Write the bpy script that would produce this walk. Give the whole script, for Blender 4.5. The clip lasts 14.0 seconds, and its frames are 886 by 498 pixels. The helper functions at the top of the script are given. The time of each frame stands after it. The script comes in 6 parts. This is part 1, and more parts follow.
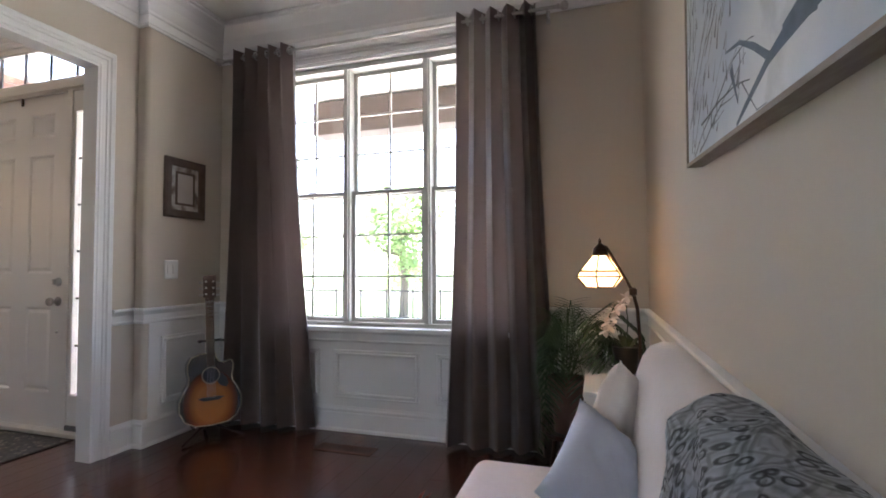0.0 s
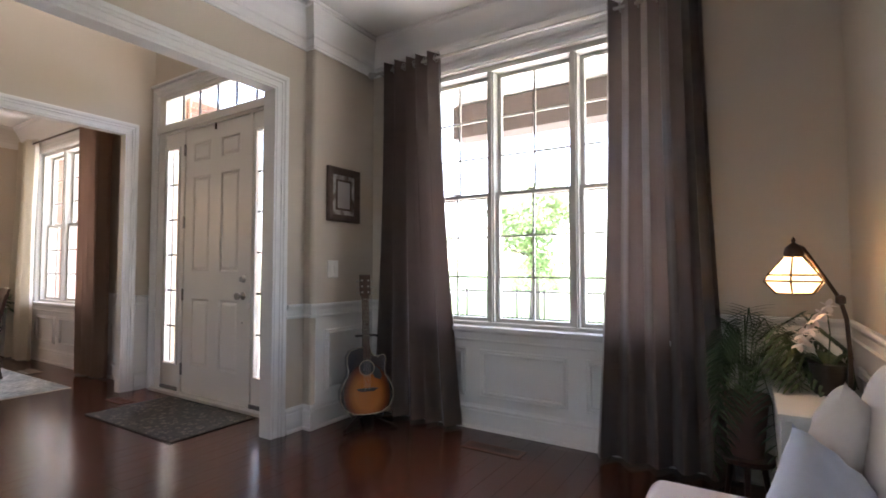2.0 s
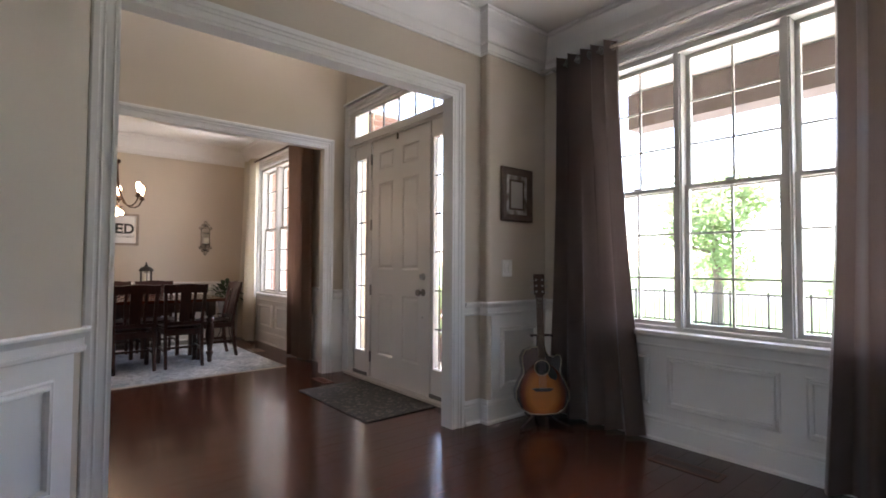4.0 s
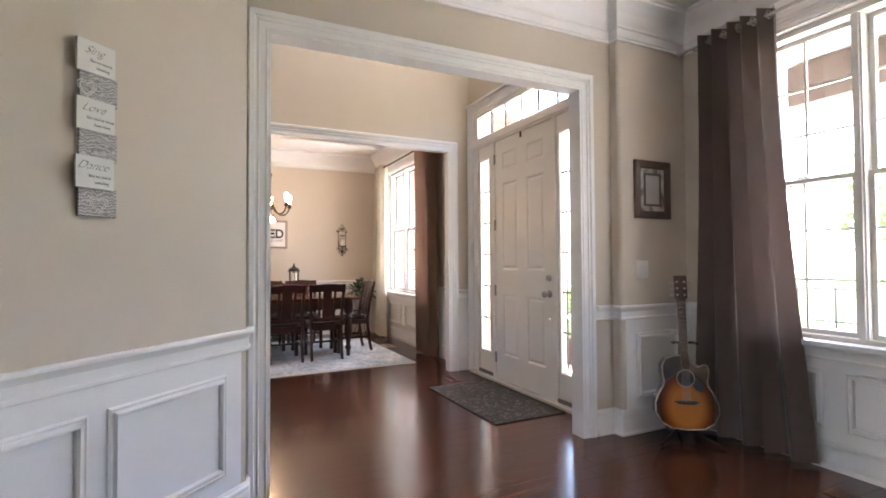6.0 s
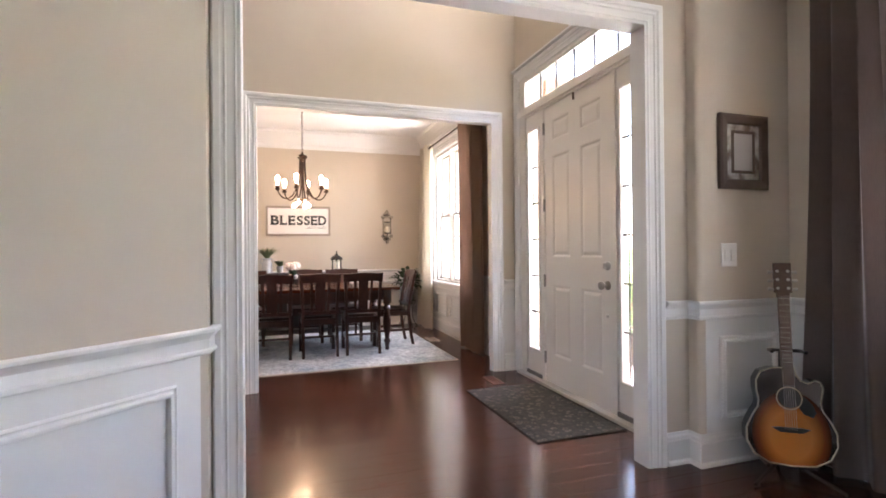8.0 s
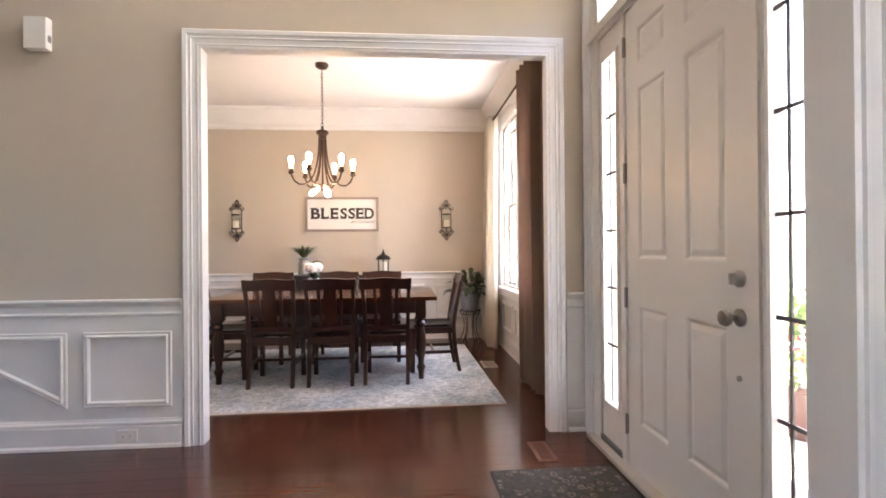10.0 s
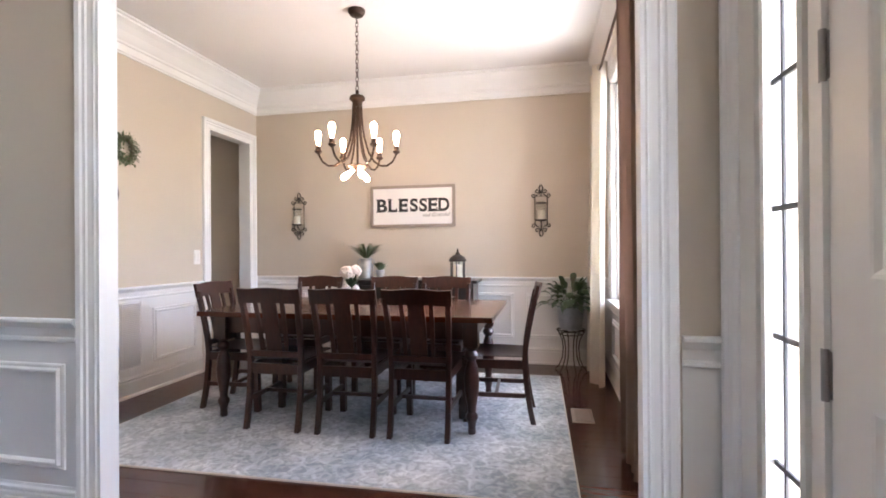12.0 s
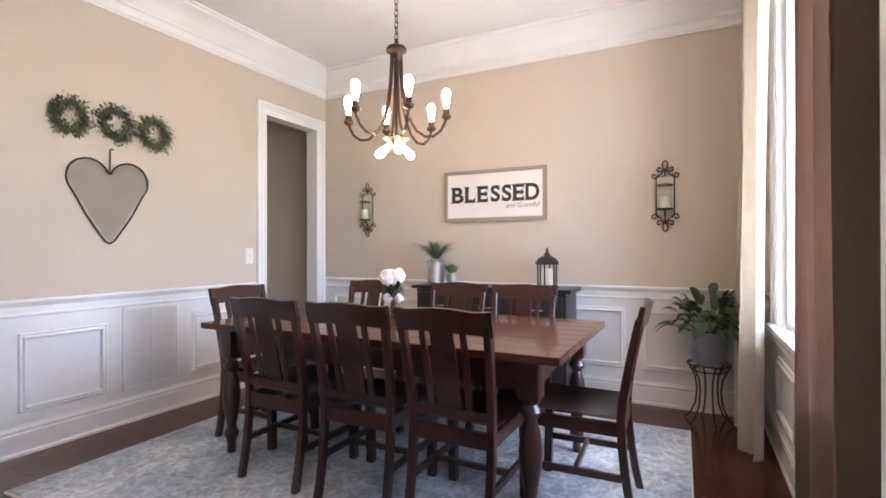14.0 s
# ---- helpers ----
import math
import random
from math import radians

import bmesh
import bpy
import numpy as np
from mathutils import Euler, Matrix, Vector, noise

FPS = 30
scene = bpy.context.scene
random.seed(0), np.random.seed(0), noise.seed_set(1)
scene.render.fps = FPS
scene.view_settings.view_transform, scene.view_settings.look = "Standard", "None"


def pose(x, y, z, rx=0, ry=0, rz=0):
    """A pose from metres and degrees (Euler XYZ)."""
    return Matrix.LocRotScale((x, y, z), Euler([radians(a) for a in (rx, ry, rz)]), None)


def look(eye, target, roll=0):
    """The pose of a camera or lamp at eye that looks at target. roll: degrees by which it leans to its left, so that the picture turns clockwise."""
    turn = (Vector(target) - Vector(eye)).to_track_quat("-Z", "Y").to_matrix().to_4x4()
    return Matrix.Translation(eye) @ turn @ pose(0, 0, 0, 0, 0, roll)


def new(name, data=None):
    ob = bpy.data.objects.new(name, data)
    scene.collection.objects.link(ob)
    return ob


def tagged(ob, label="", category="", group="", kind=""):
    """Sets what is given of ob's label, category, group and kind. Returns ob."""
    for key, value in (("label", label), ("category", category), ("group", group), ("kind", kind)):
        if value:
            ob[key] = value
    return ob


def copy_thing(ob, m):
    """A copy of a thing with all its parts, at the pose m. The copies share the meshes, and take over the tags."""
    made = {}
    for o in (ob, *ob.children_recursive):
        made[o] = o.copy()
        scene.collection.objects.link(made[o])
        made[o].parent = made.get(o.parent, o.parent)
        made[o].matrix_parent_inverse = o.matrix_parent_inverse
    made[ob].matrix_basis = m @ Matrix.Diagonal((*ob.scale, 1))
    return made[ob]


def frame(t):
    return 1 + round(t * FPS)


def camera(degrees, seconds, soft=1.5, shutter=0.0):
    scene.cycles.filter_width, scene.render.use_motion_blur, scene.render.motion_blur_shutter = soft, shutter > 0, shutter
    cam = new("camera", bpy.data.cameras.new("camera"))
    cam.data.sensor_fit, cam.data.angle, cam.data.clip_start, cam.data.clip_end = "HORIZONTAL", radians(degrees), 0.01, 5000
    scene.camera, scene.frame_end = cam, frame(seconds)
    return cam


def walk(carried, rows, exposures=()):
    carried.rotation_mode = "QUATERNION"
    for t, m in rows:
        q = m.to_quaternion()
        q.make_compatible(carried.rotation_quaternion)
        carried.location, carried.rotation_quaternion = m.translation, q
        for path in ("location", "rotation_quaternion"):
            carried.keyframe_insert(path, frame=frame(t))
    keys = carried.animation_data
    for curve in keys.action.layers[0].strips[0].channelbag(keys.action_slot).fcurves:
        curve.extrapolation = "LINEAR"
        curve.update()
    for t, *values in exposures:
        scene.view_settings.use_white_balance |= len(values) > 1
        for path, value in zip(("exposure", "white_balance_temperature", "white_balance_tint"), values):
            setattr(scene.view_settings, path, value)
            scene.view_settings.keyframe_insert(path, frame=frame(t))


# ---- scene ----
cam = camera(84.5, 14.0, soft=1.8)
PATH = [
    (0, (-0.283, 0.825, 1.147), (-0.889, 2.729, 1.228), -0.4),
    (0.5, (-0.32, 0.826, 1.147), (-1.031, 2.694, 1.232), -0.2),
    (1, (-0.353, 0.821, 1.148), (-1.182, 2.639, 1.234), -0.1),
    (1.5, (-0.385, 0.808, 1.151), (-1.333, 2.568, 1.235), -0.0),
    (2, (-0.423, 0.794, 1.154), (-1.49, 2.483, 1.237), 0.0),
    (2.5, (-0.459, 0.777, 1.159), (-1.645, 2.385, 1.237), 0.2),
    (3, (-0.488, 0.756, 1.164), (-1.799, 2.265, 1.24), 0.3),
    (3.5, (-0.509, 0.732, 1.169), (-1.942, 2.126, 1.241), 0.4),
    (4, (-0.519, 0.707, 1.173), (-2.062, 1.977, 1.241), 0.3),
    (4.2, (-0.522, 0.7, 1.175), (-2.105, 1.921, 1.24), 0.4),
    (6.3, (-0.574, 0.698, 1.225), (-2.395, 1.523, 1.269), -0.3),
    (6.5, (-0.587, 0.709, 1.225), (-2.414, 1.523, 1.264), -0.2),
    (7, (-0.653, 0.779, 1.216), (-2.495, 1.558, 1.242), -0.2),
    (7.5, (-0.797, 0.929, 1.201), (-2.67, 1.63, 1.213), -0.4),
    (8, (-1.017, 1.141, 1.191), (-2.921, 1.752, 1.199), -0.5),
    (8.2, (-1.131, 1.235, 1.19), (-3.046, 1.811, 1.197), -0.6),
    (10.5, (-2.686, 2.371, 1.181), (-4.686, 2.383, 1.187), -0.4),
    (11, (-3.031, 2.557, 1.183), (-5.026, 2.418, 1.188), -0.4),
    (11.5, (-3.376, 2.684, 1.184), (-5.355, 2.394, 1.187), -0.4),
    (12, (-3.719, 2.765, 1.187), (-5.674, 2.347, 1.192), -0.4),
    (12.5, (-4.041, 2.815, 1.188), (-5.967, 2.274, 1.197), -0.2),
    (13, (-4.339, 2.841, 1.189), (-6.221, 2.163, 1.195), -0.1),
    (13.5, (-4.601, 2.862, 1.187), (-6.434, 2.063, 1.193), -0.0),
    (14, (-4.836, 2.887, 1.186), (-6.617, 1.976, 1.19), -0.1),
]
EXPOSURES = [(0.0, 3.85, 6250, 17), (2.0, 3.78, 6450, 18), (3.0, 3.46, 6500, 18), (4.2, 3.46, 6450, 18), (6.3, 4.54, 6550, 18), (8.2, 4.6, 6550, 19), (10.3, 4.6, 6700, 20), (12.0, 4.52, 6050, 17), (14.0, 4.5, 5800, 16)]
walk(cam, [(t, look(eye, target, roll)) for t, eye, target, roll in PATH], EXPOSURES)

# ---- daylight ----
world = bpy.data.worlds.new("world")
scene.world = world
world.use_nodes = True
sky = world.node_tree.nodes.new("ShaderNodeTexSky")
sky.sky_type, sky.sun_disc = "NISHITA", False
sky.sun_elevation, sky.sun_rotation = radians(58), radians(-12)
background = world.node_tree.nodes["Background"]
background.inputs["Strength"].default_value = 0.15
world.node_tree.links.new(sky.outputs["Color"], background.inputs["Color"])
sun = new("sun", bpy.data.lights.new("sun", "SUN"))
sun.data.energy, sun.data.angle, sun.data.color = 4.5, radians(0.5), (1.0, 0.95, 0.87)
sun.matrix_world = look((0, 0, 0), (0.11, -0.52, -0.85))

# daylight of the open sky in the dining window
skylight = new("window_daylight", bpy.data.lights.new("window_daylight", "AREA"))
skylight.data.energy, skylight.data.shape, skylight.data.size, skylight.data.size_y, skylight.data.color = 2.4, "RECTANGLE", 1.84, 1.9, (0.95, 0.98, 1.0)
skylight.matrix_world = look((-7.36, 3.57, 1.71), (-7.36, 2.5, 1.62))

# daylight of the open sky in the living room window
frontlight = new("living_daylight", bpy.data.lights.new("living_daylight", "AREA"))
frontlight.data.energy, frontlight.data.shape, frontlight.data.size, frontlight.data.size_y, frontlight.data.color = 0.28, "RECTANGLE", 1.84, 1.9, (0.95, 0.98, 1.0)
frontlight.matrix_world = look((-1.73, 4.20, 1.71), (-1.4, 2.5, 1.2))

# fill added at an assumed, unseen high opening to brighten the upper foyer
foyer_fill = new("foyer_fill_light", bpy.data.lights.new("foyer_fill_light", "AREA"))
foyer_fill.data.energy, foyer_fill.data.shape, foyer_fill.data.size, foyer_fill.data.size_y, foyer_fill.data.color = 2.2, "RECTANGLE", 1.7, 0.9, (1.0, 0.97, 0.92)
foyer_fill.matrix_world = look((-4.37, 3.46, 4.9), (-4.6, 2.2, 3.9))

# ---- materials ----
def nodes_of(m):
    return m.node_tree.nodes, m.node_tree.links


def material(name, colour, rough=0.5, metal=0.0, second=None, scale=8.0, mix=0.5, detail=4.0, bump=0.0, bump_scale=60.0, stretch=(1, 1, 1), coat=0.0, sheen=0.0, specular=0.5, vary=0.0):
    m = bpy.data.materials.new(name)
    m.use_nodes = True
    n, l = nodes_of(m)
    p = n["Principled BSDF"]
    p.inputs["Base Color"].default_value = (*colour, 1)
    p.inputs["Roughness"].default_value = rough
    p.inputs["Metallic"].default_value = metal
    p.inputs["Coat Weight"].default_value = coat
    p.inputs["Coat Roughness"].default_value = 0.08
    p.inputs["Sheen Weight"].default_value = sheen
    p.inputs["Specular IOR Level"].default_value = specular
    co = n.new("ShaderNodeTexCoord")
    mp = n.new("ShaderNodeMapping")
    mp.inputs["Scale"].default_value = stretch
    l.new(co.outputs["Object"], mp.inputs["Vector"])
    last = None
    if second:
        t = n.new("ShaderNodeTexNoise")
        t.inputs["Scale"].default_value, t.inputs["Detail"].default_value = scale, detail
        l.new(mp.outputs["Vector"], t.inputs["Vector"])
        r = n.new("ShaderNodeValToRGB")
        r.color_ramp.elements[0].position, r.color_ramp.elements[1].position = 0.5 - mix / 2, 0.5 + mix / 2
        r.color_ramp.elements[0].color, r.color_ramp.elements[1].color = (*colour, 1), (*second, 1)
        l.new(t.outputs["Fac"], r.inputs["Fac"])
        last = r.outputs["Color"]
    if vary:
        o = n.new("ShaderNodeObjectInfo")
        far = n.new("ShaderNodeMath")
        far.operation, far.inputs[1].default_value = "MULTIPLY", 37.0
        l.new(o.outputs["Random"], far.inputs[0])
        l.new(far.outputs["Value"], mp.inputs["Location"])
        hsv = n.new("ShaderNodeHueSaturation")
        mr = n.new("ShaderNodeMapRange")
        mr.inputs["To Min"].default_value, mr.inputs["To Max"].default_value = 1 - vary, 1 + vary
        l.new(o.outputs["Random"], mr.inputs["Value"])
        l.new(mr.outputs["Result"], hsv.inputs["Value"])
        if last:
            l.new(last, hsv.inputs["Color"])
        else:
            hsv.inputs["Color"].default_value = (*colour, 1)
        last = hsv.outputs["Color"]
    if last:
        l.new(last, p.inputs["Base Color"])
    if bump:
        t = n.new("ShaderNodeTexNoise")
        t.inputs["Scale"].default_value, t.inputs["Detail"].default_value = bump_scale, 3
        l.new(mp.outputs["Vector"], t.inputs["Vector"])
        b = n.new("ShaderNodeBump")
        b.inputs["Strength"].default_value, b.inputs["Distance"].default_value = bump, 0.01
        l.new(t.outputs["Fac"], b.inputs["Height"])
        l.new(b.outputs["Normal"], p.inputs["Normal"])
    return m


def glow(name, colour, strength):
    m = bpy.data.materials.new(name)
    m.use_nodes = True
    p = m.node_tree.nodes["Principled BSDF"]
    p.inputs["Base Color"].default_value = (*colour, 1)
    p.inputs["Emission Color"].default_value = (*colour, 1)
    p.inputs["Emission Strength"].default_value = strength
    return m


def glass(name, tint=(1, 1, 1), rough=0.0):
    m = bpy.data.materials.new(name)
    m.use_nodes = True
    n, l = nodes_of(m)
    n.remove(n["Principled BSDF"])
    tr, gl, mx, fr = n.new("ShaderNodeBsdfTransparent"), n.new("ShaderNodeBsdfGlossy"), n.new("ShaderNodeMixShader"), n.new("ShaderNodeLayerWeight")
    tr.inputs["Color"].default_value = (*tint, 1)
    gl.inputs["Roughness"].default_value = rough
    fr.inputs["Blend"].default_value = 0.5
    pw, ma = n.new("ShaderNodeMath"), n.new("ShaderNodeMath")
    pw.operation, ma.operation = "POWER", "MULTIPLY_ADD"
    pw.inputs[1].default_value, ma.inputs[1].default_value, ma.inputs[2].default_value = 5.0, 0.9, 0.035
    l.new(fr.outputs["Facing"], pw.inputs[0])
    l.new(pw.outputs["Value"], ma.inputs[0])
    l.new(ma.outputs["Value"], mx.inputs["Fac"])
    l.new(tr.outputs["BSDF"], mx.inputs[1])
    l.new(gl.outputs["BSDF"], mx.inputs[2])
    l.new(mx.outputs["Shader"], n["Material Output"].inputs["Surface"])
    return m


WALL = material("beige_wall_paint", (0.58, 0.505, 0.412), 0.7, second=(0.55, 0.48, 0.392), scale=1.6, bump=0.06, bump_scale=220)
TRIM = material("white_trim_paint", (0.80, 0.79, 0.77), 0.38, second=(0.76, 0.75, 0.73), scale=3.0, bump=0.02, bump_scale=90)
CEIL = material("white_ceiling_paint", (0.80, 0.78, 0.75), 0.85, second=(0.76, 0.74, 0.71), scale=1.2, bump=0.05, bump_scale=180)
DOOR = material("cream_door_paint", (0.78, 0.75, 0.70), 0.34, second=(0.74, 0.71, 0.66), scale=2.2, bump=0.03, bump_scale=140)
PLANK = material("cherry_floor_wood", (0.055, 0.018, 0.012), 0.21, second=(0.098, 0.031, 0.019), scale=5.0, detail=8, stretch=(11, 0.9, 1), bump=0.03, bump_scale=10, coat=0.18, specular=0.42, vary=0.2)
GROOVE = material("dark_floor_joint", (0.02, 0.008, 0.006), 0.6)
CURTAIN = material("taupe_satin_curtain", (0.238, 0.182, 0.162), 0.33, second=(0.198, 0.150, 0.133), scale=60, stretch=(6, 6, 0.4), bump=0.08, bump_scale=300, sheen=0.3)
# opaque cream lining; the window light through the cloth is in this colour
SHEER = material("lit_cream_curtain_lining", (0.72, 0.66, 0.56), 0.7, second=(0.66, 0.60, 0.50), scale=40, bump=0.05, bump_scale=260)
STEEL = material("brushed_nickel", (0.55, 0.53, 0.50), 0.3, 1.0, second=(0.46, 0.44, 0.41), scale=30)
BRONZE = material("dark_bronze_metal", (0.055, 0.035, 0.026), 0.45, 0.8, second=(0.085, 0.052, 0.036), scale=18, bump=0.05)
IRON = material("black_iron", (0.035, 0.03, 0.028), 0.5, 0.6, second=(0.06, 0.05, 0.045), scale=25, bump=0.08)
WOOD = material("dark_cherry_wood", (0.021, 0.0065, 0.0045), 0.30, second=(0.050, 0.0140, 0.0085), scale=6, detail=7, stretch=(9, 9, 1.2), bump=0.03, bump_scale=30, coat=0.3, vary=0.1)
TABLETOP = material("polished_cherry_top", (0.070, 0.020, 0.011), 0.24, second=(0.12, 0.038, 0.020), scale=5, detail=7, stretch=(9, 0.8, 1), bump=0.03, bump_scale=25, coat=0.5, vary=0.08)
BLACK = material("black_lacquer", (0.018, 0.016, 0.015), 0.35, second=(0.03, 0.027, 0.025), scale=9, bump=0.03)
GLASS = glass("window_glass")
# white vinyl; the shade of frames against the light is in this colour
VINYL = material("backlit_white_vinyl", (0.60, 0.58, 0.53), 0.4, second=(0.56, 0.54, 0.50), scale=4)
BRICK = material("red_brown_brick", (0.24, 0.12, 0.085), 0.85, second=(0.33, 0.19, 0.14), scale=7, bump=0.3, bump_scale=70, vary=0.25)
MORTAR = material("grey_mortar", (0.45, 0.42, 0.38), 0.9, second=(0.38, 0.35, 0.31), scale=20, bump=0.2)
CONCRETE = material("porch_concrete", (0.52, 0.50, 0.46), 0.85, second=(0.44, 0.42, 0.39), scale=3, bump=0.15)
LAWN = material("mown_lawn", (0.05, 0.11, 0.025), 0.9, second=(0.09, 0.15, 0.04), scale=2.5, bump=0.4, bump_scale=40)
LEAF = material("tree_leaf", (0.09, 0.15, 0.06), 0.55, second=(0.13, 0.19, 0.08), scale=3, vary=0.2)
leaf_n, leaf_l = nodes_of(LEAF)
leaf_t, leaf_m = leaf_n.new("ShaderNodeBsdfTranslucent"), leaf_n.new("ShaderNodeMixShader")
leaf_t.inputs["Color"].default_value, leaf_m.inputs["Fac"].default_value = (0.40, 0.50, 0.24, 1), 0.6
leaf_l.new(leaf_n["Principled BSDF"].outputs["BSDF"], leaf_m.inputs[1])
leaf_l.new(leaf_t.outputs["BSDF"], leaf_m.inputs[2])
leaf_l.new(leaf_m.outputs["Shader"], leaf_n["Material Output"].inputs["Surface"])
BARK = material("tree_bark", (0.12, 0.09, 0.07), 0.9, second=(0.2, 0.16, 0.12), scale=14, bump=0.5)
FABRIC = material("blush_cream_upholstery", (0.77, 0.68, 0.63), 0.8, second=(0.73, 0.64, 0.59), scale=50, bump=0.15, bump_scale=320, sheen=0.25)


# ---- shape helpers ----
def box(bm, x0, x1, y0, y1, z0, z1, bevel=0.0):
    r = bmesh.ops.create_cube(bm, size=1.0, matrix=Matrix.Translation(((x0 + x1) / 2, (y0 + y1) / 2, (z0 + z1) / 2)) @ Matrix.Diagonal((x1 - x0, y1 - y0, z1 - z0, 1)))
    if bevel:
        es = list({e for v in r["verts"] for e in v.link_edges})
        bmesh.ops.bevel(bm, geom=es, offset=bevel, segments=2, affect="EDGES", profile=0.6)
    return r


def boxes(*args, bevel=0.0):
    bm = bmesh.new()
    for a in args:
        box(bm, *a, bevel=bevel)
    return bm


def prism(bm, poly, z0, z1):
    lo, hi = [bm.verts.new((x, y, z0)) for x, y in poly], [bm.verts.new((x, y, z1)) for x, y in poly]
    n = len(poly)
    bm.faces.new(lo[::-1])
    bm.faces.new(hi)
    for i in range(n):
        bm.faces.new((lo[i], lo[(i + 1) % n], hi[(i + 1) % n], hi[i]))
    return bm


def lathe(bm, profile, centre=(0, 0, 0), steps=20, m=None):
    rings = []
    for r, z in profile:
        ring = []
        for k in range(steps):
            a = 2 * math.pi * k / steps
            v = Vector((r * math.cos(a), r * math.sin(a), z))
            v = (m @ v if m else v) + Vector(centre)
            ring.append(bm.verts.new(v))
        rings.append(ring)
    for a, b in zip(rings, rings[1:]):
        for k in range(steps):
            bm.faces.new((a[k], a[(k + 1) % steps], b[(k + 1) % steps], b[k]))
    bm.faces.new(rings[0][::-1])
    bm.faces.new(rings[-1])
    return bm


def tube(bm, pts, radius, steps=8, closed=False):
    pts = [Vector(p) for p in pts]
    n = len(pts)
    radii = radius if isinstance(radius, (list, tuple)) else [radius] * n
    rings, ref = [], None
    for i in range(n):
        a, b = (pts[i - 1], pts[(i + 1) % n]) if closed else (pts[max(i - 1, 0)], pts[min(i + 1, n - 1)])
        d = (b - a).normalized()
        if ref is None:
            ref = d.orthogonal().normalized()
        ref = (ref - d * ref.dot(d)).normalized()
        side = d.cross(ref)
        rings.append([bm.verts.new(pts[i] + (ref * math.cos(2 * math.pi * k / steps) + side * math.sin(2 * math.pi * k / steps)) * radii[i]) for k in range(steps)])
    pairs = list(zip(rings, rings[1:])) + ([(rings[-1], rings[0])] if closed else [])
    for p, q in pairs:
        for k in range(steps):
            bm.faces.new((p[k], p[(k + 1) % steps], q[(k + 1) % steps], q[k]))
    if not closed:
        bm.faces.new(rings[0][::-1])
        bm.faces.new(rings[-1])
    return bm


def sweep(bm, path, profile, to3d, closed=False):
    """Sweep a profile of (to the left of the path, height) along a flat path with mitred corners."""
    path = [Vector(p) for p in path]
    n = len(path)
    rings = []
    for i in range(n):
        p = path[i]
        a = path[i - 1] if (closed or i) else None
        b = path[(i + 1) % n] if (closed or i < n - 1) else None
        d0 = (p - a).normalized() if a is not None else None
        d1 = (b - p).normalized() if b is not None else None
        n0 = Vector((-d0.y, d0.x)) if d0 else Vector((-d1.y, d1.x))
        n1 = Vector((-d1.y, d1.x)) if d1 else n0
        m = (n0 + n1).normalized()
        m = m / max(m.dot(n0), 0.2)
        rings.append([bm.verts.new(to3d(p.x + m.x * o, p.y + m.y * o, h)) for o, h in profile])
    k = len(profile)
    pairs = list(zip(rings, rings[1:])) + ([(rings[-1], rings[0])] if closed else [])
    for r, s in pairs:
        for j in range(k):
            bm.faces.new((r[j], s[j], s[(j + 1) % k], r[(j + 1) % k]))
    if not closed:
        bm.faces.new(rings[0])
        bm.faces.new(rings[-1][::-1])
    return bm


def flat(x, y, h):
    return (x, y, h)


def mesh_of(name, bm, mat, smooth=False):
    bmesh.ops.recalc_face_normals(bm, faces=bm.faces)
    me = bpy.data.meshes.new(name)
    bm.to_mesh(me)
    bm.free()
    for m in (mat if isinstance(mat, (list, tuple)) else [mat]):
        me.materials.append(m)
    if smooth:
        me.polygons.foreach_set("use_smooth", [True] * len(me.polygons))
        me.set_sharp_from_angle(angle=radians(38))
    return me


def part(name, bm, mat, parent=None, label="", smooth=False):
    ob = new(name, mesh_of(name, bm, mat, smooth))
    if parent:
        ob.parent = parent
    if label:
        ob["label"] = label
    return ob


def thing(name, label, category, at=(0, 0, 0), turn=0, group="", kind=""):
    ob = new(name)
    ob.matrix_basis = pose(*at, 0, 0, turn)
    ob.empty_display_size = 0.1
    return tagged(ob, label, category, group, kind)


def structure(name, bm, mat, label, category, smooth=False):
    return tagged(part(name, bm, mat, smooth=smooth), label, category, kind="structure")


def wall_bm(axis, t0, t1, a0, a1, z0, z1, holes=()):
    """A wall across axis between t0 and t1, running from a0 to a1, with holes (from, to, bottom, top)."""
    bm = bmesh.new()
    cuts = sorted({a0, a1, *[c for h in holes for c in h[:2]]})
    for c0, c1 in zip(cuts, cuts[1:]):
        spans = sorted((h[2], h[3]) for h in holes if h[0] <= c0 + 1e-6 and h[1] >= c1 - 1e-6)
        z = z0
        for b, t in spans + [(z1, z1)]:
            if b - z > 1e-4:
                if axis == "x":
                    box(bm, t0, t1, c0, c1, z, b)
                else:
                    box(bm, c0, c1, t0, t1, z, b)
            z = t
    return bm


# ---- plan, in metres ----
XE, YN, XW, XP = 0.0, 3.965, -3.21, -3.13          # living room: east, north, west and picture wall faces
FXE, FXW, FYN = -3.305, -5.45, 3.335                # foyer faces
DXE, DXW, DYS, DYN = -5.52, -8.885, -0.585, 3.335  # dining room faces
CEILING, RAIL, BASE = 3.05, 0.902, 0.175
LO0, LO1, DO0, DO1 = 0.951, 3.015, 0.890, 3.085
LHEAD, DHEAD = 2.425, 2.457
TALL = 5.6
WIN = (-2.70, -0.765, 0.735, 2.68)                  # living room window opening
DWIN = (-8.30, -6.42, 0.735, 2.68)                 # dining room window opening
UNIT = (-5.335, -3.52, 0.0, 2.845)                   # front door unit opening

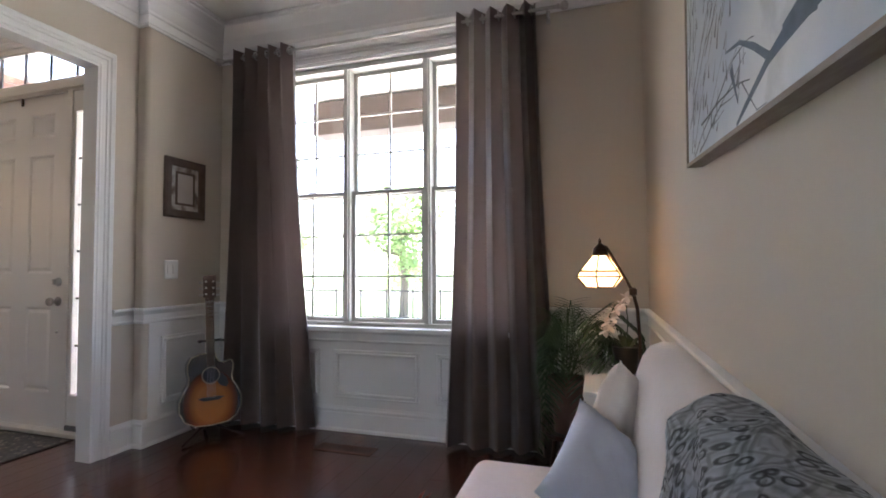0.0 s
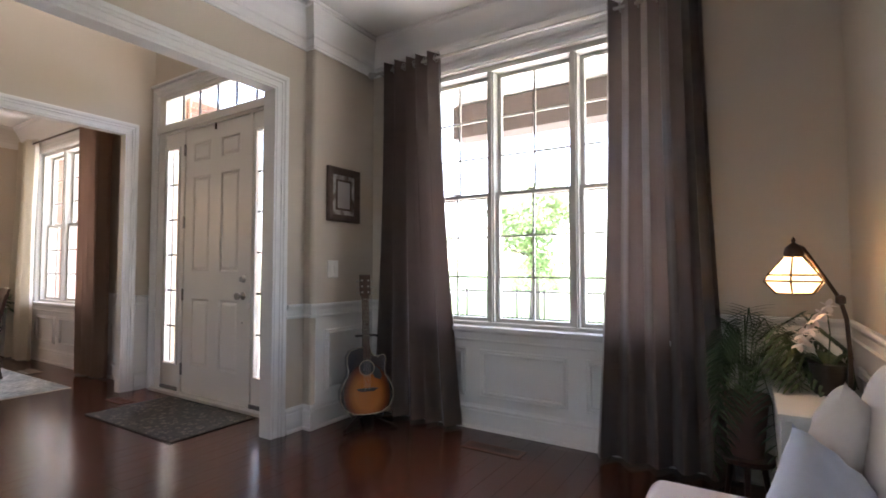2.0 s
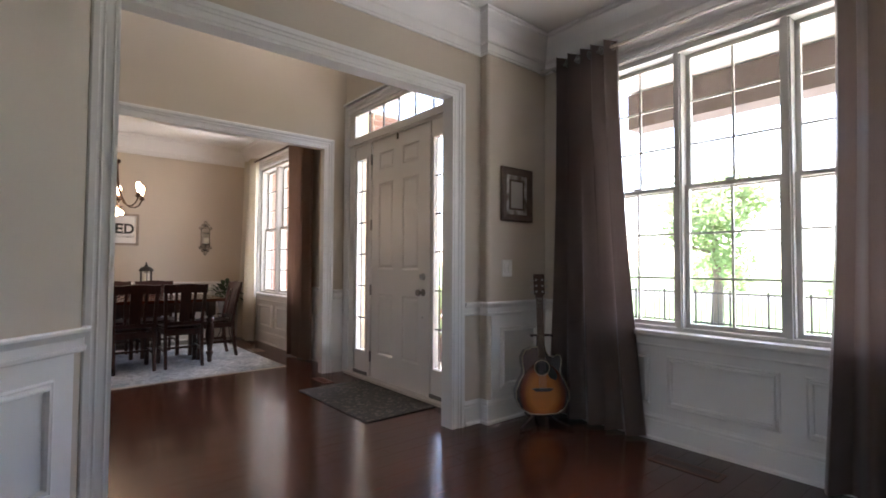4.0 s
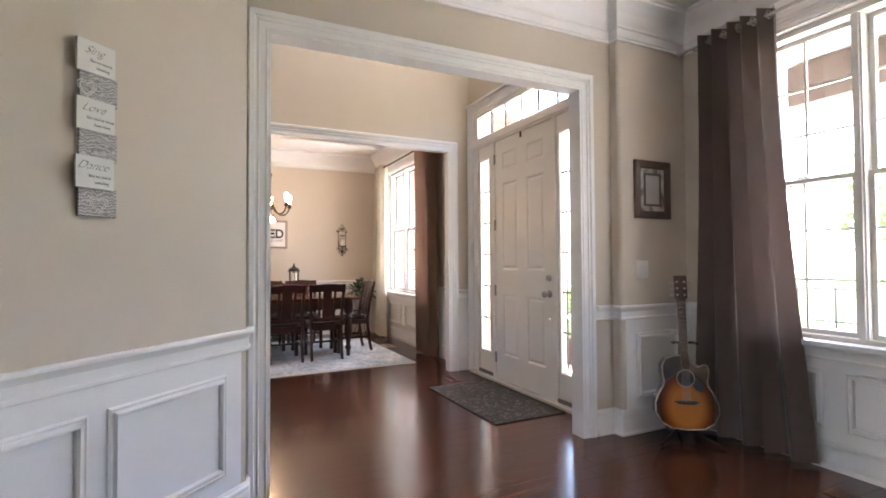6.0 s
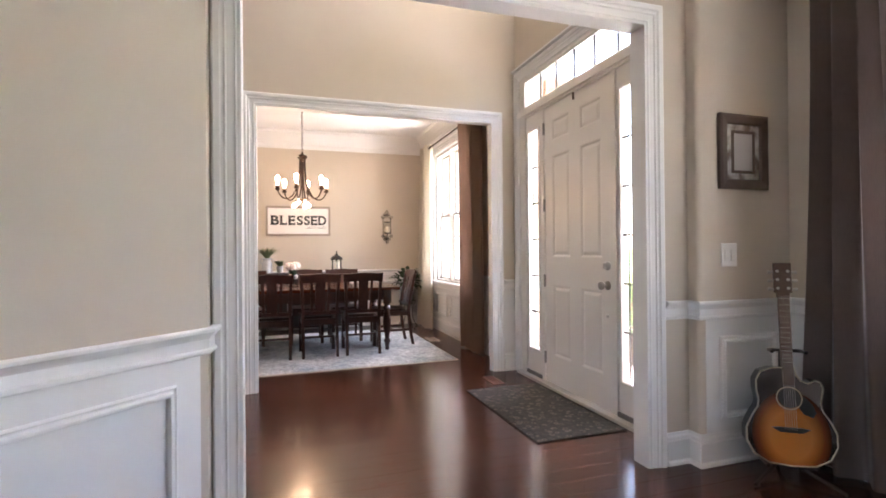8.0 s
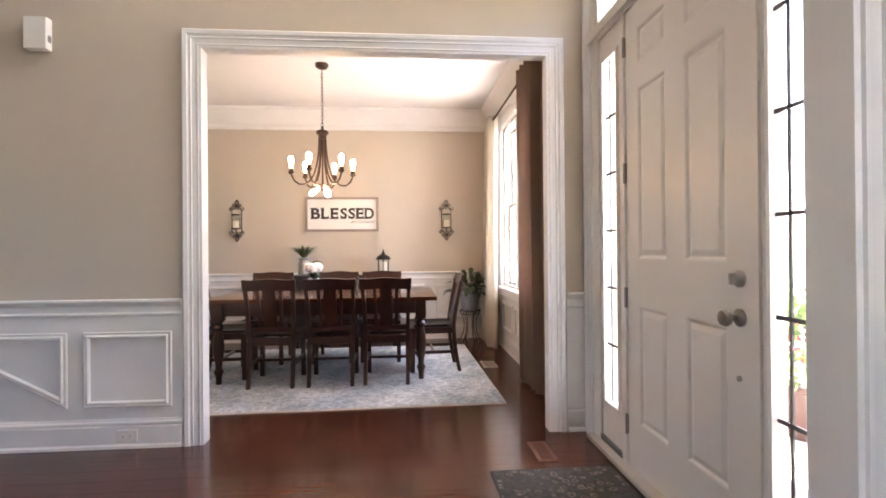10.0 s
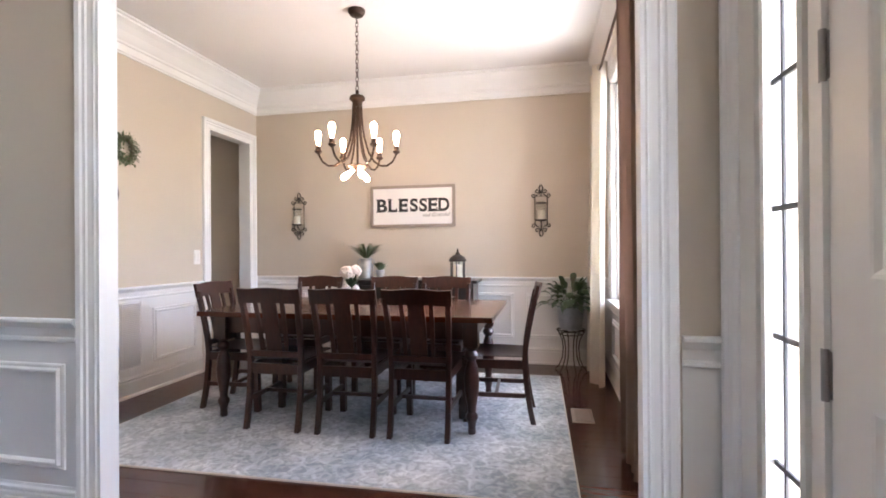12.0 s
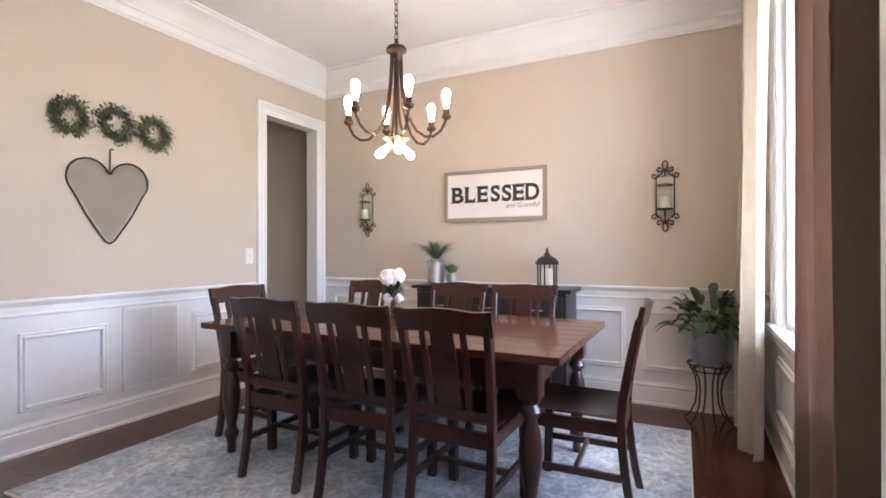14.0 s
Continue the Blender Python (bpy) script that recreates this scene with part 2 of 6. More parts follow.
# ---- walls, floor, ceilings ----
structure("wall_north_living", wall_bm("y", YN, YN + 0.20, XW - 0.12, XE + 0.15, 0, TALL, [WIN]), WALL, "beige painted wall with a triple window", "wall")
# the upper hole is unseen, added to bring sky light into the foyer
structure("wall_north_foyer", wall_bm("y", FYN, FYN + 0.10, DXE, XW - 0.12, 0, TALL, [UNIT, (-5.3, -3.45, 4.42, 5.38)]), WALL, "beige painted wall around the front door", "wall")
structure("wall_north_dining", wall_bm("y", DYN, DYN + 0.20, DXW - 0.15, DXE, 0, TALL, [DWIN]), WALL, "beige painted dining wall with a window", "wall")
structure("wall_east_living", wall_bm("x", XE, XE + 0.15, -2.6, YN, 0, TALL), WALL, "plain beige painted wall", "wall")
structure("wall_west_living", wall_bm("x", FXE, XW, 0.80, FYN, 0, TALL, [(LO0, LO1, 0, LHEAD)]), WALL, "beige painted wall with a wide cased opening", "wall")


def rounded(x0, x1, y0, y1, r, steps=5):
    """A footprint with its two corners at x1 rounded."""
    pts = [(x0, y1), (x0, y0)]
    for k in range(steps + 1):
        a = -math.pi / 2 + math.pi / 2 * k / steps
        pts.append((x1 - r + r * math.cos(a), y0 + r + r * math.sin(a)))
    return pts + [(x1, y1)]


structure("wall_picture", prism(bmesh.new(), rounded(XW - 0.12, XP, 3.29, YN, 0.03), 0, TALL), WALL, "short beige wall with a rounded edge", "wall", smooth=True)
ANG0, ANG1 = Vector((-3.115, 0.845)), Vector((-1.75, -0.52))
structure("wall_angled", prism(bmesh.new(), [(-3.205, 0.845), tuple(ANG0), tuple(ANG1), (-1.75, -0.68), (-3.205, 0.77)], 0, TALL), WALL, "beige painted angled wall", "wall")
structure("wall_hall", wall_bm("x", -1.75, -1.63, -2.6, -0.52, 0, TALL), WALL, "beige painted hall wall", "wall")
structure("wall_west_foyer", wall_bm("x", DXE, FXW, -2.6, FYN, 0, TALL, [(DO0, DO1, 0, DHEAD)]), WALL, "beige painted wall with a cased dining opening", "wall")
structure("wall_west_dining", wall_bm("x", DXW - 0.15, DXW, -2.6, DYN, 0, TALL), WALL, "beige painted dining room wall", "wall")
structure("wall_south_dining", wall_bm("y", DYS - 0.12, DYS, DXW, DXE, 0, CEILING + 0.1, [(-8.755, -8.055, 0, 2.44)]), WALL, "beige painted wall with a doorway", "wall")
structure("wall_pantry", wall_bm("y", -1.55, -1.45, DXW, DXE, 0, CEILING + 0.1), WALL, "plain passage wall behind the doorway", "wall")
# unseen openings, placed and sized to light the rooms from behind
structure("wall_south", wall_bm("y", -2.72, -2.6, DXW - 0.15, XE + 0.15, 0, TALL, [(-4.3, -3.8, 1.1, 2.1), (-1.05, -0.45, 0.0, 2.1)]), WALL, "plain unseen rear wall with openings added for daylight", "wall")
structure("ceiling_living", boxes((XW - 0.06, XE, -2.6, YN, CEILING, CEILING + 0.08)), CEIL, "white painted ceiling", "ceiling")
structure("ceiling_dining", boxes((DXW, DXE + 0.06, -2.6, DYN, CEILING, CEILING + 0.08)), CEIL, "white painted dining ceiling", "ceiling")
structure("ceiling_foyer", boxes((DXW - 0.15, XE + 0.15, -2.72, 4.2, TALL, TALL + 0.1)), CEIL, "white painted high foyer ceiling", "ceiling")


# ---- mouldings ----
RAIL_PROFILE = [(0, 0.80), (0.010, 0.80), (0.016, 0.806), (0.016, 0.816), (0.008, 0.822), (0.008, 0.858), (0.014, 0.866), (0.026, 0.880), (0.032, 0.886), (0.032, 0.897), (0.027, 0.902), (0, 0.902)]
BASE_PROFILE = [(0, 0), (0.026, 0), (0.026, 0.016), (0.020, 0.022), (0.016, 0.026), (0.016, 0.128), (0.011, 0.137), (0.017, 0.144), (0.017, 0.155), (0.010, 0.163), (0.007, 0.175), (0, 0.175)]
CROWN_PROFILE = [(0, 2.785), (0.014, 2.785), (0.014, 2.800), (0.020, 2.806), (0.020, 2.862), (0.030, 2.870), (0.034, 2.885), (0.050, 2.905), (0.080, 2.945), (0.118, 2.985), (0.140, 3.004), (0.150, 3.012), (0.150, 3.028), (0.165, 3.036), (0.165, 3.0495), (0, 3.0495)]
CASING_PROFILE = [(0, 0), (0, 0.012), (0.006, 0.017), (0.012, 0.012), (0.020, 0.012), (0.040, 0.015), (0.046, 0.022), (0.054, 0.018), (0.062, 0.020), (0.068, 0.028), (0.090, 0.030), (0.098, 0.024), (0.098, 0)]
PANEL_PROFILE = [(0, 0), (0, 0.009), (0.007, 0.014), (0.012, 0.009), (0.018, 0.009), (0.024, 0.023), (0.033, 0.023), (0.038, 0.012), (0.038, 0)]


def run(name, path, profile, label, category):
    bm = bmesh.new()
    sweep(bm, path, profile, flat)
    return structure(name, bm, TRIM, label, category)


def runs(path, crown=True, rail=True, base=True):
    if base:
        run("baseboard", path, BASE_PROFILE, "white moulded baseboard", "baseboard")
    if rail:
        run("chair_rail", path, RAIL_PROFILE, "white moulded chair rail", "chair rail")
    if crown:
        run("crown_moulding", path, CROWN_PROFILE, "white stepped crown moulding", "crown moulding")


# living room: travelled with the room on the left
runs([(XP, YN), (XP, 3.29), (XW, 3.29), (XW, LO1 + 0.11)], crown=False)
runs([(XW + 0.004, 0.858), tuple(ANG0 + Vector((0.01, 0.0))), tuple(ANG1)], crown=False)
runs([(XE, -2.6), (XE, YN), (WIN[1] + 0.13, YN)], crown=False)
run("chair_rail", [(WIN[0] - 0.13, YN), (XP, YN)], RAIL_PROFILE, "white moulded chair rail", "chair rail")
run("baseboard", [(WIN[1] + 0.13, YN), (XP, YN)], BASE_PROFILE, "white moulded baseboard", "baseboard")
run("crown_moulding", [(XE, -2.6), (XE, YN), (XP, YN), (XP, 3.29), (XW, 3.29), (XW, 0.94), tuple(ANG0), tuple(ANG1)], CROWN_PROFILE, "white stepped crown moulding", "crown moulding")
# foyer
runs([(FXW, FYN), (FXW, DO1 + 0.11)], crown=False)
runs([(FXW, DO0 - 0.11), (FXW, -2.6)], crown=False)
runs([(FXE, 0.80), (FXE, LO0 - 0.11)], crown=False)
# dining room
runs([(DXE, DYN), (DWIN[1] + 0.13, DYN)], crown=False)
run("baseboard", [(DWIN[1] + 0.13, DYN), (DXW, DYN)], BASE_PROFILE, "white moulded baseboard", "baseboard")
runs([(DWIN[0] - 0.13, DYN), (DXW, DYN), (DXW, DYS), (-8.865, DYS)], crown=False)
runs([(-7.945, DYS), (DXE, DYS), (DXE, DO0 - 0.11)], crown=False)
run("crown_moulding", [(DXE, DYN), (DXW, DYN), (DXW, DYS), (DXE, DYS), (DXE, DYN)], CROWN_PROFILE, "white stepped crown moulding", "crown moulding")


def slab(name, x0, x1, y0, y1, z0, z1, label="white painted wainscot backing"):
    return structure(name, boxes((x0, x1, y0, y1, z0, z1)), TRIM, label, "wainscot")


P = 0.004
slab("wainscot", XP - 0.05, XP + P, 3.33, YN, 0.02, 0.85)
slab("wainscot", XP, WIN[0] - 0.10, YN - P, YN + 0.03, 0.02, 0.85)
slab("wainscot", WIN[0] - 0.10, WIN[1] + 0.10, YN - P, YN + 0.03, 0.02, WIN[2] - 0.03)
slab("wainscot", WIN[1] + 0.10, XE, YN - P, YN + 0.03, 0.02, 0.85)
slab("wainscot", XE - P, XE + 0.03, -2.6, YN, 0.02, 0.85)
slab("wainscot", FXW - 0.03, FXW + P, DO1 + 0.11, FYN, 0.02, 0.85)
slab("wainscot", FXW - 0.03, FXW + P, -2.6, DO0 - 0.11, 0.02, 0.85)
slab("wainscot", DXW - 0.03, DXW + P, DYS, DYN, 0.02, 0.85)
slab("wainscot", -7.945, DXE, DYS - 0.03, DYS + P, 0.02, 0.85)
slab("wainscot", DXW, DWIN[0] - 0.10, DYN - P, DYN + 0.03, 0.02, 0.85)
slab("wainscot", DWIN[0] - 0.10, DWIN[1] + 0.10, DYN - P, DYN + 0.03, 0.02, DWIN[2] - 0.03)
slab("wainscot", DWIN[1] + 0.10, DXE, DYN - P, DYN + 0.03, 0.02, 0.85)
slab("wainscot", DXE - P, DXE + 0.03, DYS, DO0 - 0.11, 0.02, 0.85)
ad = (ANG1 - ANG0).normalized()
an = Vector((-ad.y, ad.x))
a0, a1 = ANG0 + ad * 0.035, ANG1
bm = bmesh.new()
prism(bm, [tuple(a0 - an * 0.02), tuple(a1 - an * 0.02), tuple(a1 + an * P), tuple(a0 + an * P)], 0.02, 0.85)
structure("wainscot", bm, TRIM, "white painted wainscot backing", "wainscot")


def on_x(x, s):
    return lambda u, v, n: (x + s * n, u, v)


def on_y(y, s):
    return lambda u, v, n: (u, y + s * n, v)


def on_angle(u, v, n):
    p = ANG0 + ad * u + an * (n + P)
    return (p.x, p.y, v)


def panel(to3d, u0, u1, z0=0.245, z1=0.705, cut=0.0):
    """A rectangular applied moulding; cut slants off its lower far corner."""
    bm = bmesh.new()
    path = [(u0, z0), (u1, z0), (u1, z1), (u0, z1)]
    if cut:
        path = [(u1, z0), (u1, z1), (u0, z1), (u0, z0 + 0.33)]
    sweep(bm, path, PANEL_PROFILE, to3d, closed=True)
    return structure("panel_moulding", bm, TRIM, "white applied wainscot panel moulding", "moulding")


panel(on_x(XP + P, 1), 3.42, 3.85)
for u0, u1 in ((-2.105, -1.455), (-1.335, -0.70), (-2.86, -2.225)):
    panel(on_y(YN - P, -1), u0, u1, 0.235, 0.575)
panel(on_y(YN - P, -1), -0.56, -0.12)
for k in range(4):
    panel(on_x(XE - P, -1), 3.05 - 0.85 * k, 3.75 - 0.85 * k)
for k in range(3):
    panel(on_angle, 0.135 + 0.62 * k, 0.685 + 0.62 * k, 0.255, 0.71)
panel(on_x(FXW + P, 1), 0.205, 0.718, 0.248, 0.705)
panel(on_x(FXW + P, 1), -0.50, 0.112, 0.248, 0.705, cut=1.0)
for u0, u1 in ((-0.47, 0.07), (0.19, 0.83), (0.95, 1.62), (1.74, 2.42), (2.54, 3.20)):
    panel(on_x(DXW + P, 1), u0, u1, 0.265, 0.735)
for u0, u1 in ((-7.86, -7.322), (-6.704, -6.225), (-6.09, -5.66)):
    panel(on_y(DYS + P, 1), u0, u1)
for u0, u1 in ((-8.2, -7.62), (-7.5, -6.9), (-6.8, -6.2)):
    panel(on_y(DYN - P, -1), u0, u1, 0.235, 0.575)


def casing(to3d, u0, u1, top, label="white moulded casing round the opening"):
    bm = bmesh.new()
    sweep(bm, [(u1, 0), (u1, top), (u0, top), (u0, 0)], [(-o, n) for o, n in CASING_PROFILE], to3d)
    return structure("casing", bm, TRIM, label, "casing")


casing(on_x(XW, 1), LO0, LO1, LHEAD)
casing(on_x(FXE, -1), LO0, LO1, LHEAD)
casing(on_x(FXW, 1), DO0, DO1, DHEAD)
casing(on_x(DXE, -1), DO0, DO1, DHEAD)
casing(on_y(DYS, 1), -8.755, -8.055, 2.44, "white moulded door casing")


def jamb(x0, x1, y0, y1, top):
    """Painted lining of an opening in a wall across x."""
    bm = boxes((x0, x1, y0, y0 + 0.014, 0, top), (x0, x1, y1 - 0.014, y1, 0, top), (x0, x1, y0 + 0.014, y1 - 0.014, top - 0.014, top))
    structure("jamb", bm, TRIM, "white painted jamb lining of the opening", "jamb")


jamb(FXE - 0.012, XW + 0.012, LO0, LO1, LHEAD)
jamb(DXE - 0.012, FXW + 0.012, DO0, DO1, DHEAD)
bm = boxes((-8.755, -8.741, DYS - 0.13, DYS + 0.012, 0, 2.44), (-8.069, -8.055, DYS - 0.13, DYS + 0.012, 0, 2.44), (-8.741, -8.069, DYS - 0.13, DYS + 0.012, 2.426, 2.44))
structure("jamb", bm, TRIM, "white painted doorway lining", "jamb")


# ---- windows ----
def sash(bm, glassbm, x0, x1, z0, z1, y, cols=2, rows=3, stile=0.028):
    box(bm, x0, x0 + stile, y, y + 0.035, z0, z1)
    box(bm, x1 - stile, x1, y, y + 0.035, z0, z1)
    box(bm, x0 + stile, x1 - stile, y, y + 0.035, z0, z0 + stile)
    box(bm, x0 + stile, x1 - stile, y, y + 0.035, z1 - stile, z1)
    for c in range(1, cols):
        x = x0 + (x1 - x0) * c / cols
        box(bm, x - 0.007, x + 0.007, y + 0.010, y + 0.026, z0 + stile, z1 - stile)
    for r in range(1, rows):
        z = z0 + stile + (z1 - z0 - 2 * stile) * r / rows
        box(bm, x0 + stile, x1 - stile, y + 0.011, y + 0.025, z - 0.007, z + 0.007)
    box(glassbm, x0 + stile, x1 - stile, y + 0.016, y + 0.020, z0 + stile, z1 - stile)


def window_unit(name, w, y, label):
    """Three double-hung lights side by side in one opening."""
    x0, x1, z0, z1 = w
    root = thing(name, label, "window", kind="structure")
    fr = boxes((x0, x0 + 0.05, y + 0.04, y + 0.19, z0, z1), (x1 - 0.05, x1, y + 0.04, y + 0.19, z0, z1), (x0 + 0.05, x1 - 0.05, y + 0.04, y + 0.19, z1 - 0.05, z1), (x0 + 0.05, x1 - 0.05, y + 0.04, y + 0.19, z0, z0 + 0.03))
    part("window_frame", fr, VINYL, root)
    third = (x1 - x0 - 0.10 - 0.10) / 3
    xs = [x0 + 0.05 + k * (third + 0.05) for k in range(3)]
    for k in range(2):
        bm = boxes((xs[k] + third, xs[k] + third + 0.05, y + 0.06, y + 0.19, z0 + 0.03, z1 - 0.05))
        box(bm, xs[k] + third + 0.010, xs[k] + third + 0.040, y + 0.045, y + 0.06, z0 + 0.03, z1 - 0.05)
        part("mullion", bm, VINYL, root)
    mid = (z0 + z1) / 2
    for x in xs:
        for a, b, yy in ((z0 + 0.03, mid + 0.02, y + 0.10), (mid - 0.02, z1 - 0.05, y + 0.137)):
            bm, gl = bmesh.new(), bmesh.new()
            sash(bm, gl, x, x + third, a, b, yy)
            s = part("sash", bm, VINYL, root)
            g = part("pane", gl, GLASS, s)
            g.visible_shadow = False
        part("sash_lock", boxes((x + third / 2 - 0.03, x + third / 2 + 0.03, y + 0.085, y + 0.10, mid + 0.02, mid + 0.035), bevel=0.004), VINYL, root)
    # interior stool, apron and flat lining
    bm = boxes((x0 - 0.10, x1 + 0.10, y - 0.05, y + 0.001, z0 - 0.030, z0 + 0.004), bevel=0.006)
    box(bm, x0, x1, y + 0.001, y + 0.10, z0 - 0.030, z0 + 0.004)
    part("window_sill", bm, TRIM, root)
    bm = bmesh.new()
    sweep(bm, [(x0 - 0.08, y - P), (x1 + 0.08, y - P)], [(-o, h) for o, h in [(0, z0 - 0.105), (0.010, z0 - 0.105), (0.016, z0 - 0.095), (0.012, z0 - 0.085), (0.012, z0 - 0.045), (0.018, z0 - 0.031), (0, z0 - 0.031)]], flat)
    part("apron", bm, TRIM, root)
    bm = boxes((x0 - 0.004, x0 + 0.012, y - 0.004, y + 0.06, z0, z1 + 0.004), (x1 - 0.012, x1 + 0.004, y - 0.004, y + 0.06, z0, z1 + 0.004), (x0 + 0.012, x1 - 0.012, y - 0.004, y + 0.06, z1 - 0.012, z1 + 0.004))
    part("lining", bm, TRIM, root)
    bm = bmesh.new()
    sweep(bm, [(x1, z0), (x1, z1), (x0, z1), (x0, z0)], [(-o, n) for o, n in CASING_PROFILE], on_y(y, -1))
    part("window_casing", bm, TRIM, root)
    return root


window_unit("window_1", WIN, YN, "white triple double-hung window with grilles, darkened for backlight")
window_unit("window_2", DWIN, DYN, "white triple double-hung dining window, darkened for backlight")

# ---- front door unit ----
DY = FYN - 0.005
unit = thing("door_1", "closed cream six-panel front door with sidelights", "door", kind="structure")


def framed(bm, gl, x0, x1, z0, z1, y, w=0.045):
    """A glazed light: raised moulding with glass."""
    sweep(bm, [(x0, z0), (x1, z0), (x1, z1), (x0, z1)], [(0, 0), (0, 0.012), (-0.010, 0.018), (-0.020, 0.012), (-0.022, 0)], on_y(y, -1), closed=True)
    box(gl, x0, x1, y + 0.015, y + 0.020, z0, z1)


fr = boxes((UNIT[0], -5.225, DY, DY + 0.075, 0.02, 2.46), (-4.935, -4.885, DY, DY + 0.075, 0.02, 2.46), (-3.935, -3.885, DY, DY + 0.075, 0.02, 2.46), (-3.595, UNIT[1], DY, DY + 0.075, 0.02, 2.46))
box(fr, UNIT[0], UNIT[1], DY - 0.002, DY + 0.075, 2.455, 2.56)
box(fr, UNIT[0], UNIT[1], DY, DY + 0.075, 2.80, UNIT[3])
box(fr, UNIT[0], UNIT[0] + 0.11, DY, DY + 0.075, 2.56, 2.80)
box(fr, UNIT[1] - 0.075, UNIT[1], DY, DY + 0.075, 2.56, 2.80)
part("door_frame", fr, DOOR, unit)
part("transom_bar", boxes((UNIT[0] - 0.02, UNIT[1] + 0.02, DY - 0.022, DY - 0.002, 2.475, 2.535), bevel=0.006), DOOR, unit)
KNOB = material("satin_nickel_knob", (0.30, 0.28, 0.26), 0.35, 1.0)
LEAD = material("dark_lead_came", (0.14, 0.135, 0.13), 0.7)
for x0, x1, g0, g1 in ((-5.225, -4.935, -5.168, -4.985), (-3.885, -3.595, -3.835, -3.652)):
    bm, gl = bmesh.new(), bmesh.new()
    y = DY + 0.012
    for b in ((x0, g0, 0.03, 2.455), (g1, x1, 0.03, 2.455), (g0, g1, 0.03, 0.285), (g0, g1, 2.295, 2.455)):
        box(bm, b[0], b[1], y, y + 0.045, b[2], b[3])
    framed(bm, gl, g0, g1, 0.285, 2.295, y)
    side = part("sidelight", bm, DOOR, unit, "narrow sidelight with leaded panes")
    pane = part("pane", gl, GLASS, side)
    pane.visible_shadow = False
    bm = bmesh.new()
    for k in range(1, 6):
        z = 0.285 + 2.01 * k / 6
        box(bm, g0, g1, y + 0.008, y + 0.015, z - 0.007, z + 0.007)
    box(bm, g0 + 0.053, g0 + 0.064, y + 0.008, y + 0.015, 0.285, 2.295)
    part("leading", bm, LEAD, side)
bm, gl = bmesh.new(), bmesh.new()
framed(bm, gl, UNIT[0] + 0.11, UNIT[1] - 0.075, 2.56, 2.80, DY + 0.012)
tr = part("transom", bm, DOOR, unit, "transom window over the door")
pane = part("pane", gl, GLASS, tr)
pane.visible_shadow = False
bm = bmesh.new()
for k in range(1, 6):
    x = UNIT[0] + 0.11 + (UNIT[1] - UNIT[0] - 0.185) * k / 6
    box(bm, x - 0.010, x + 0.010, DY + 0.014, DY + 0.027, 2.56, 2.80)
part("leading", bm, LEAD, tr)
# slab with six raised panels
leaf_x = (-4.882, -3.938)
cols = ((-4.755, -4.485), (-4.335, -4.065))
rows = ((0.275, 0.890), (1.130, 2.010), (2.135, 2.320))
y = DY + 0.012
bm = wall_bm("y", y, y + 0.045, leaf_x[0], leaf_x[1], 0.03, 2.452, [(c[0], c[1], r[0], r[1]) for c in cols for r in rows])
leaf = part("door_leaf", bm, DOOR, unit, "cream painted six-panel door leaf")
for c in cols:
    for r in rows:
        bm = bmesh.new()
        sweep(bm, [(c[0], r[0]), (c[1], r[0]), (c[1], r[1]), (c[0], r[1])], [(0, 0), (0.008, -0.002), (0.018, -0.010), (0.024, -0.010), (0.046, -0.003), (0.046, -0.03), (0, -0.03)], on_y(y, -1), closed=True)
        box(bm, c[0] + 0.046, c[1] - 0.046, y + 0.003, y + 0.03, r[0] + 0.046, r[1] - 0.046)
        part("door_panel", bm, DOOR, leaf)
for z in (2.27, 1.59, 0.92, 0.24):
    bm = boxes((-4.899, -4.878, y - 0.003, y + 0.004, z - 0.05, z + 0.05))
    lathe(bm, [(0.008, -0.055), (0.008, 0.055)], (-4.8885, y - 0.008, z), 10)
    part("hinge", bm, KNOB, unit)
facing = Matrix.Rotation(radians(90), 3, "X")
bm = lathe(bmesh.new(), [(0.033, 0), (0.033, 0.006), (0.026, 0.012), (0.013, 0.016), (0.012, 0.035), (0.026, 0.045), (0.031, 0.058), (0.026, 0.070), (0.008, 0.074)], (-3.995, y, 0.932), 20, facing)
part("door_knob", bm, KNOB, leaf, smooth=True)
bm = lathe(bmesh.new(), [(0.032, 0), (0.032, 0.008), (0.024, 0.016), (0.018, 0.020)], (-3.995, y, 1.072), 20, facing)
box(bm, -4.000, -3.990, y - 0.040, y - 0.018, 1.052, 1.092)
part("deadbolt", bm, STEEL, leaf, smooth=True)
part("peg", lathe(bmesh.new(), [(0.011, 0), (0.011, 0.006), (0.005, 0.012)], (-4.0, y, 0.712), 12, facing), STEEL, leaf)
part("latch", boxes((-4.418, -4.402, y - 0.014, y - 0.002, 2.395, 2.452), bevel=0.003), BRONZE, leaf)
part("threshold", boxes((UNIT[0], UNIT[1], FYN - 0.06, FYN + 0.14, 0.0, 0.028), bevel=0.006), material("pale_threshold", (0.50, 0.47, 0.43), 0.45), unit)
# dark strips put in for the shaded gaps below the sidelights
for x0, x1 in ((-5.225, -4.935), (-3.885, -3.595)):
    part("sidelight_gap", boxes((x0, x1, DY - 0.004, DY + 0.011, 0.030, 0.062)), LEAD, unit, "dark strip standing in for the shaded gap under the sidelight")
bm = bmesh.new()
sweep(bm, [(UNIT[1], 0), (UNIT[1], UNIT[3]), (UNIT[0], UNIT[3]), (UNIT[0], 0)], [(-o, n) for o, n in CASING_PROFILE], on_y(FYN, -1))
part("door_casing", bm, TRIM, unit)
part("head_cap", boxes((UNIT[0] - 0.112, UNIT[1] + 0.125, FYN - 0.045, FYN - 0.001, 2.954, 2.975), bevel=0.005), TRIM, unit)

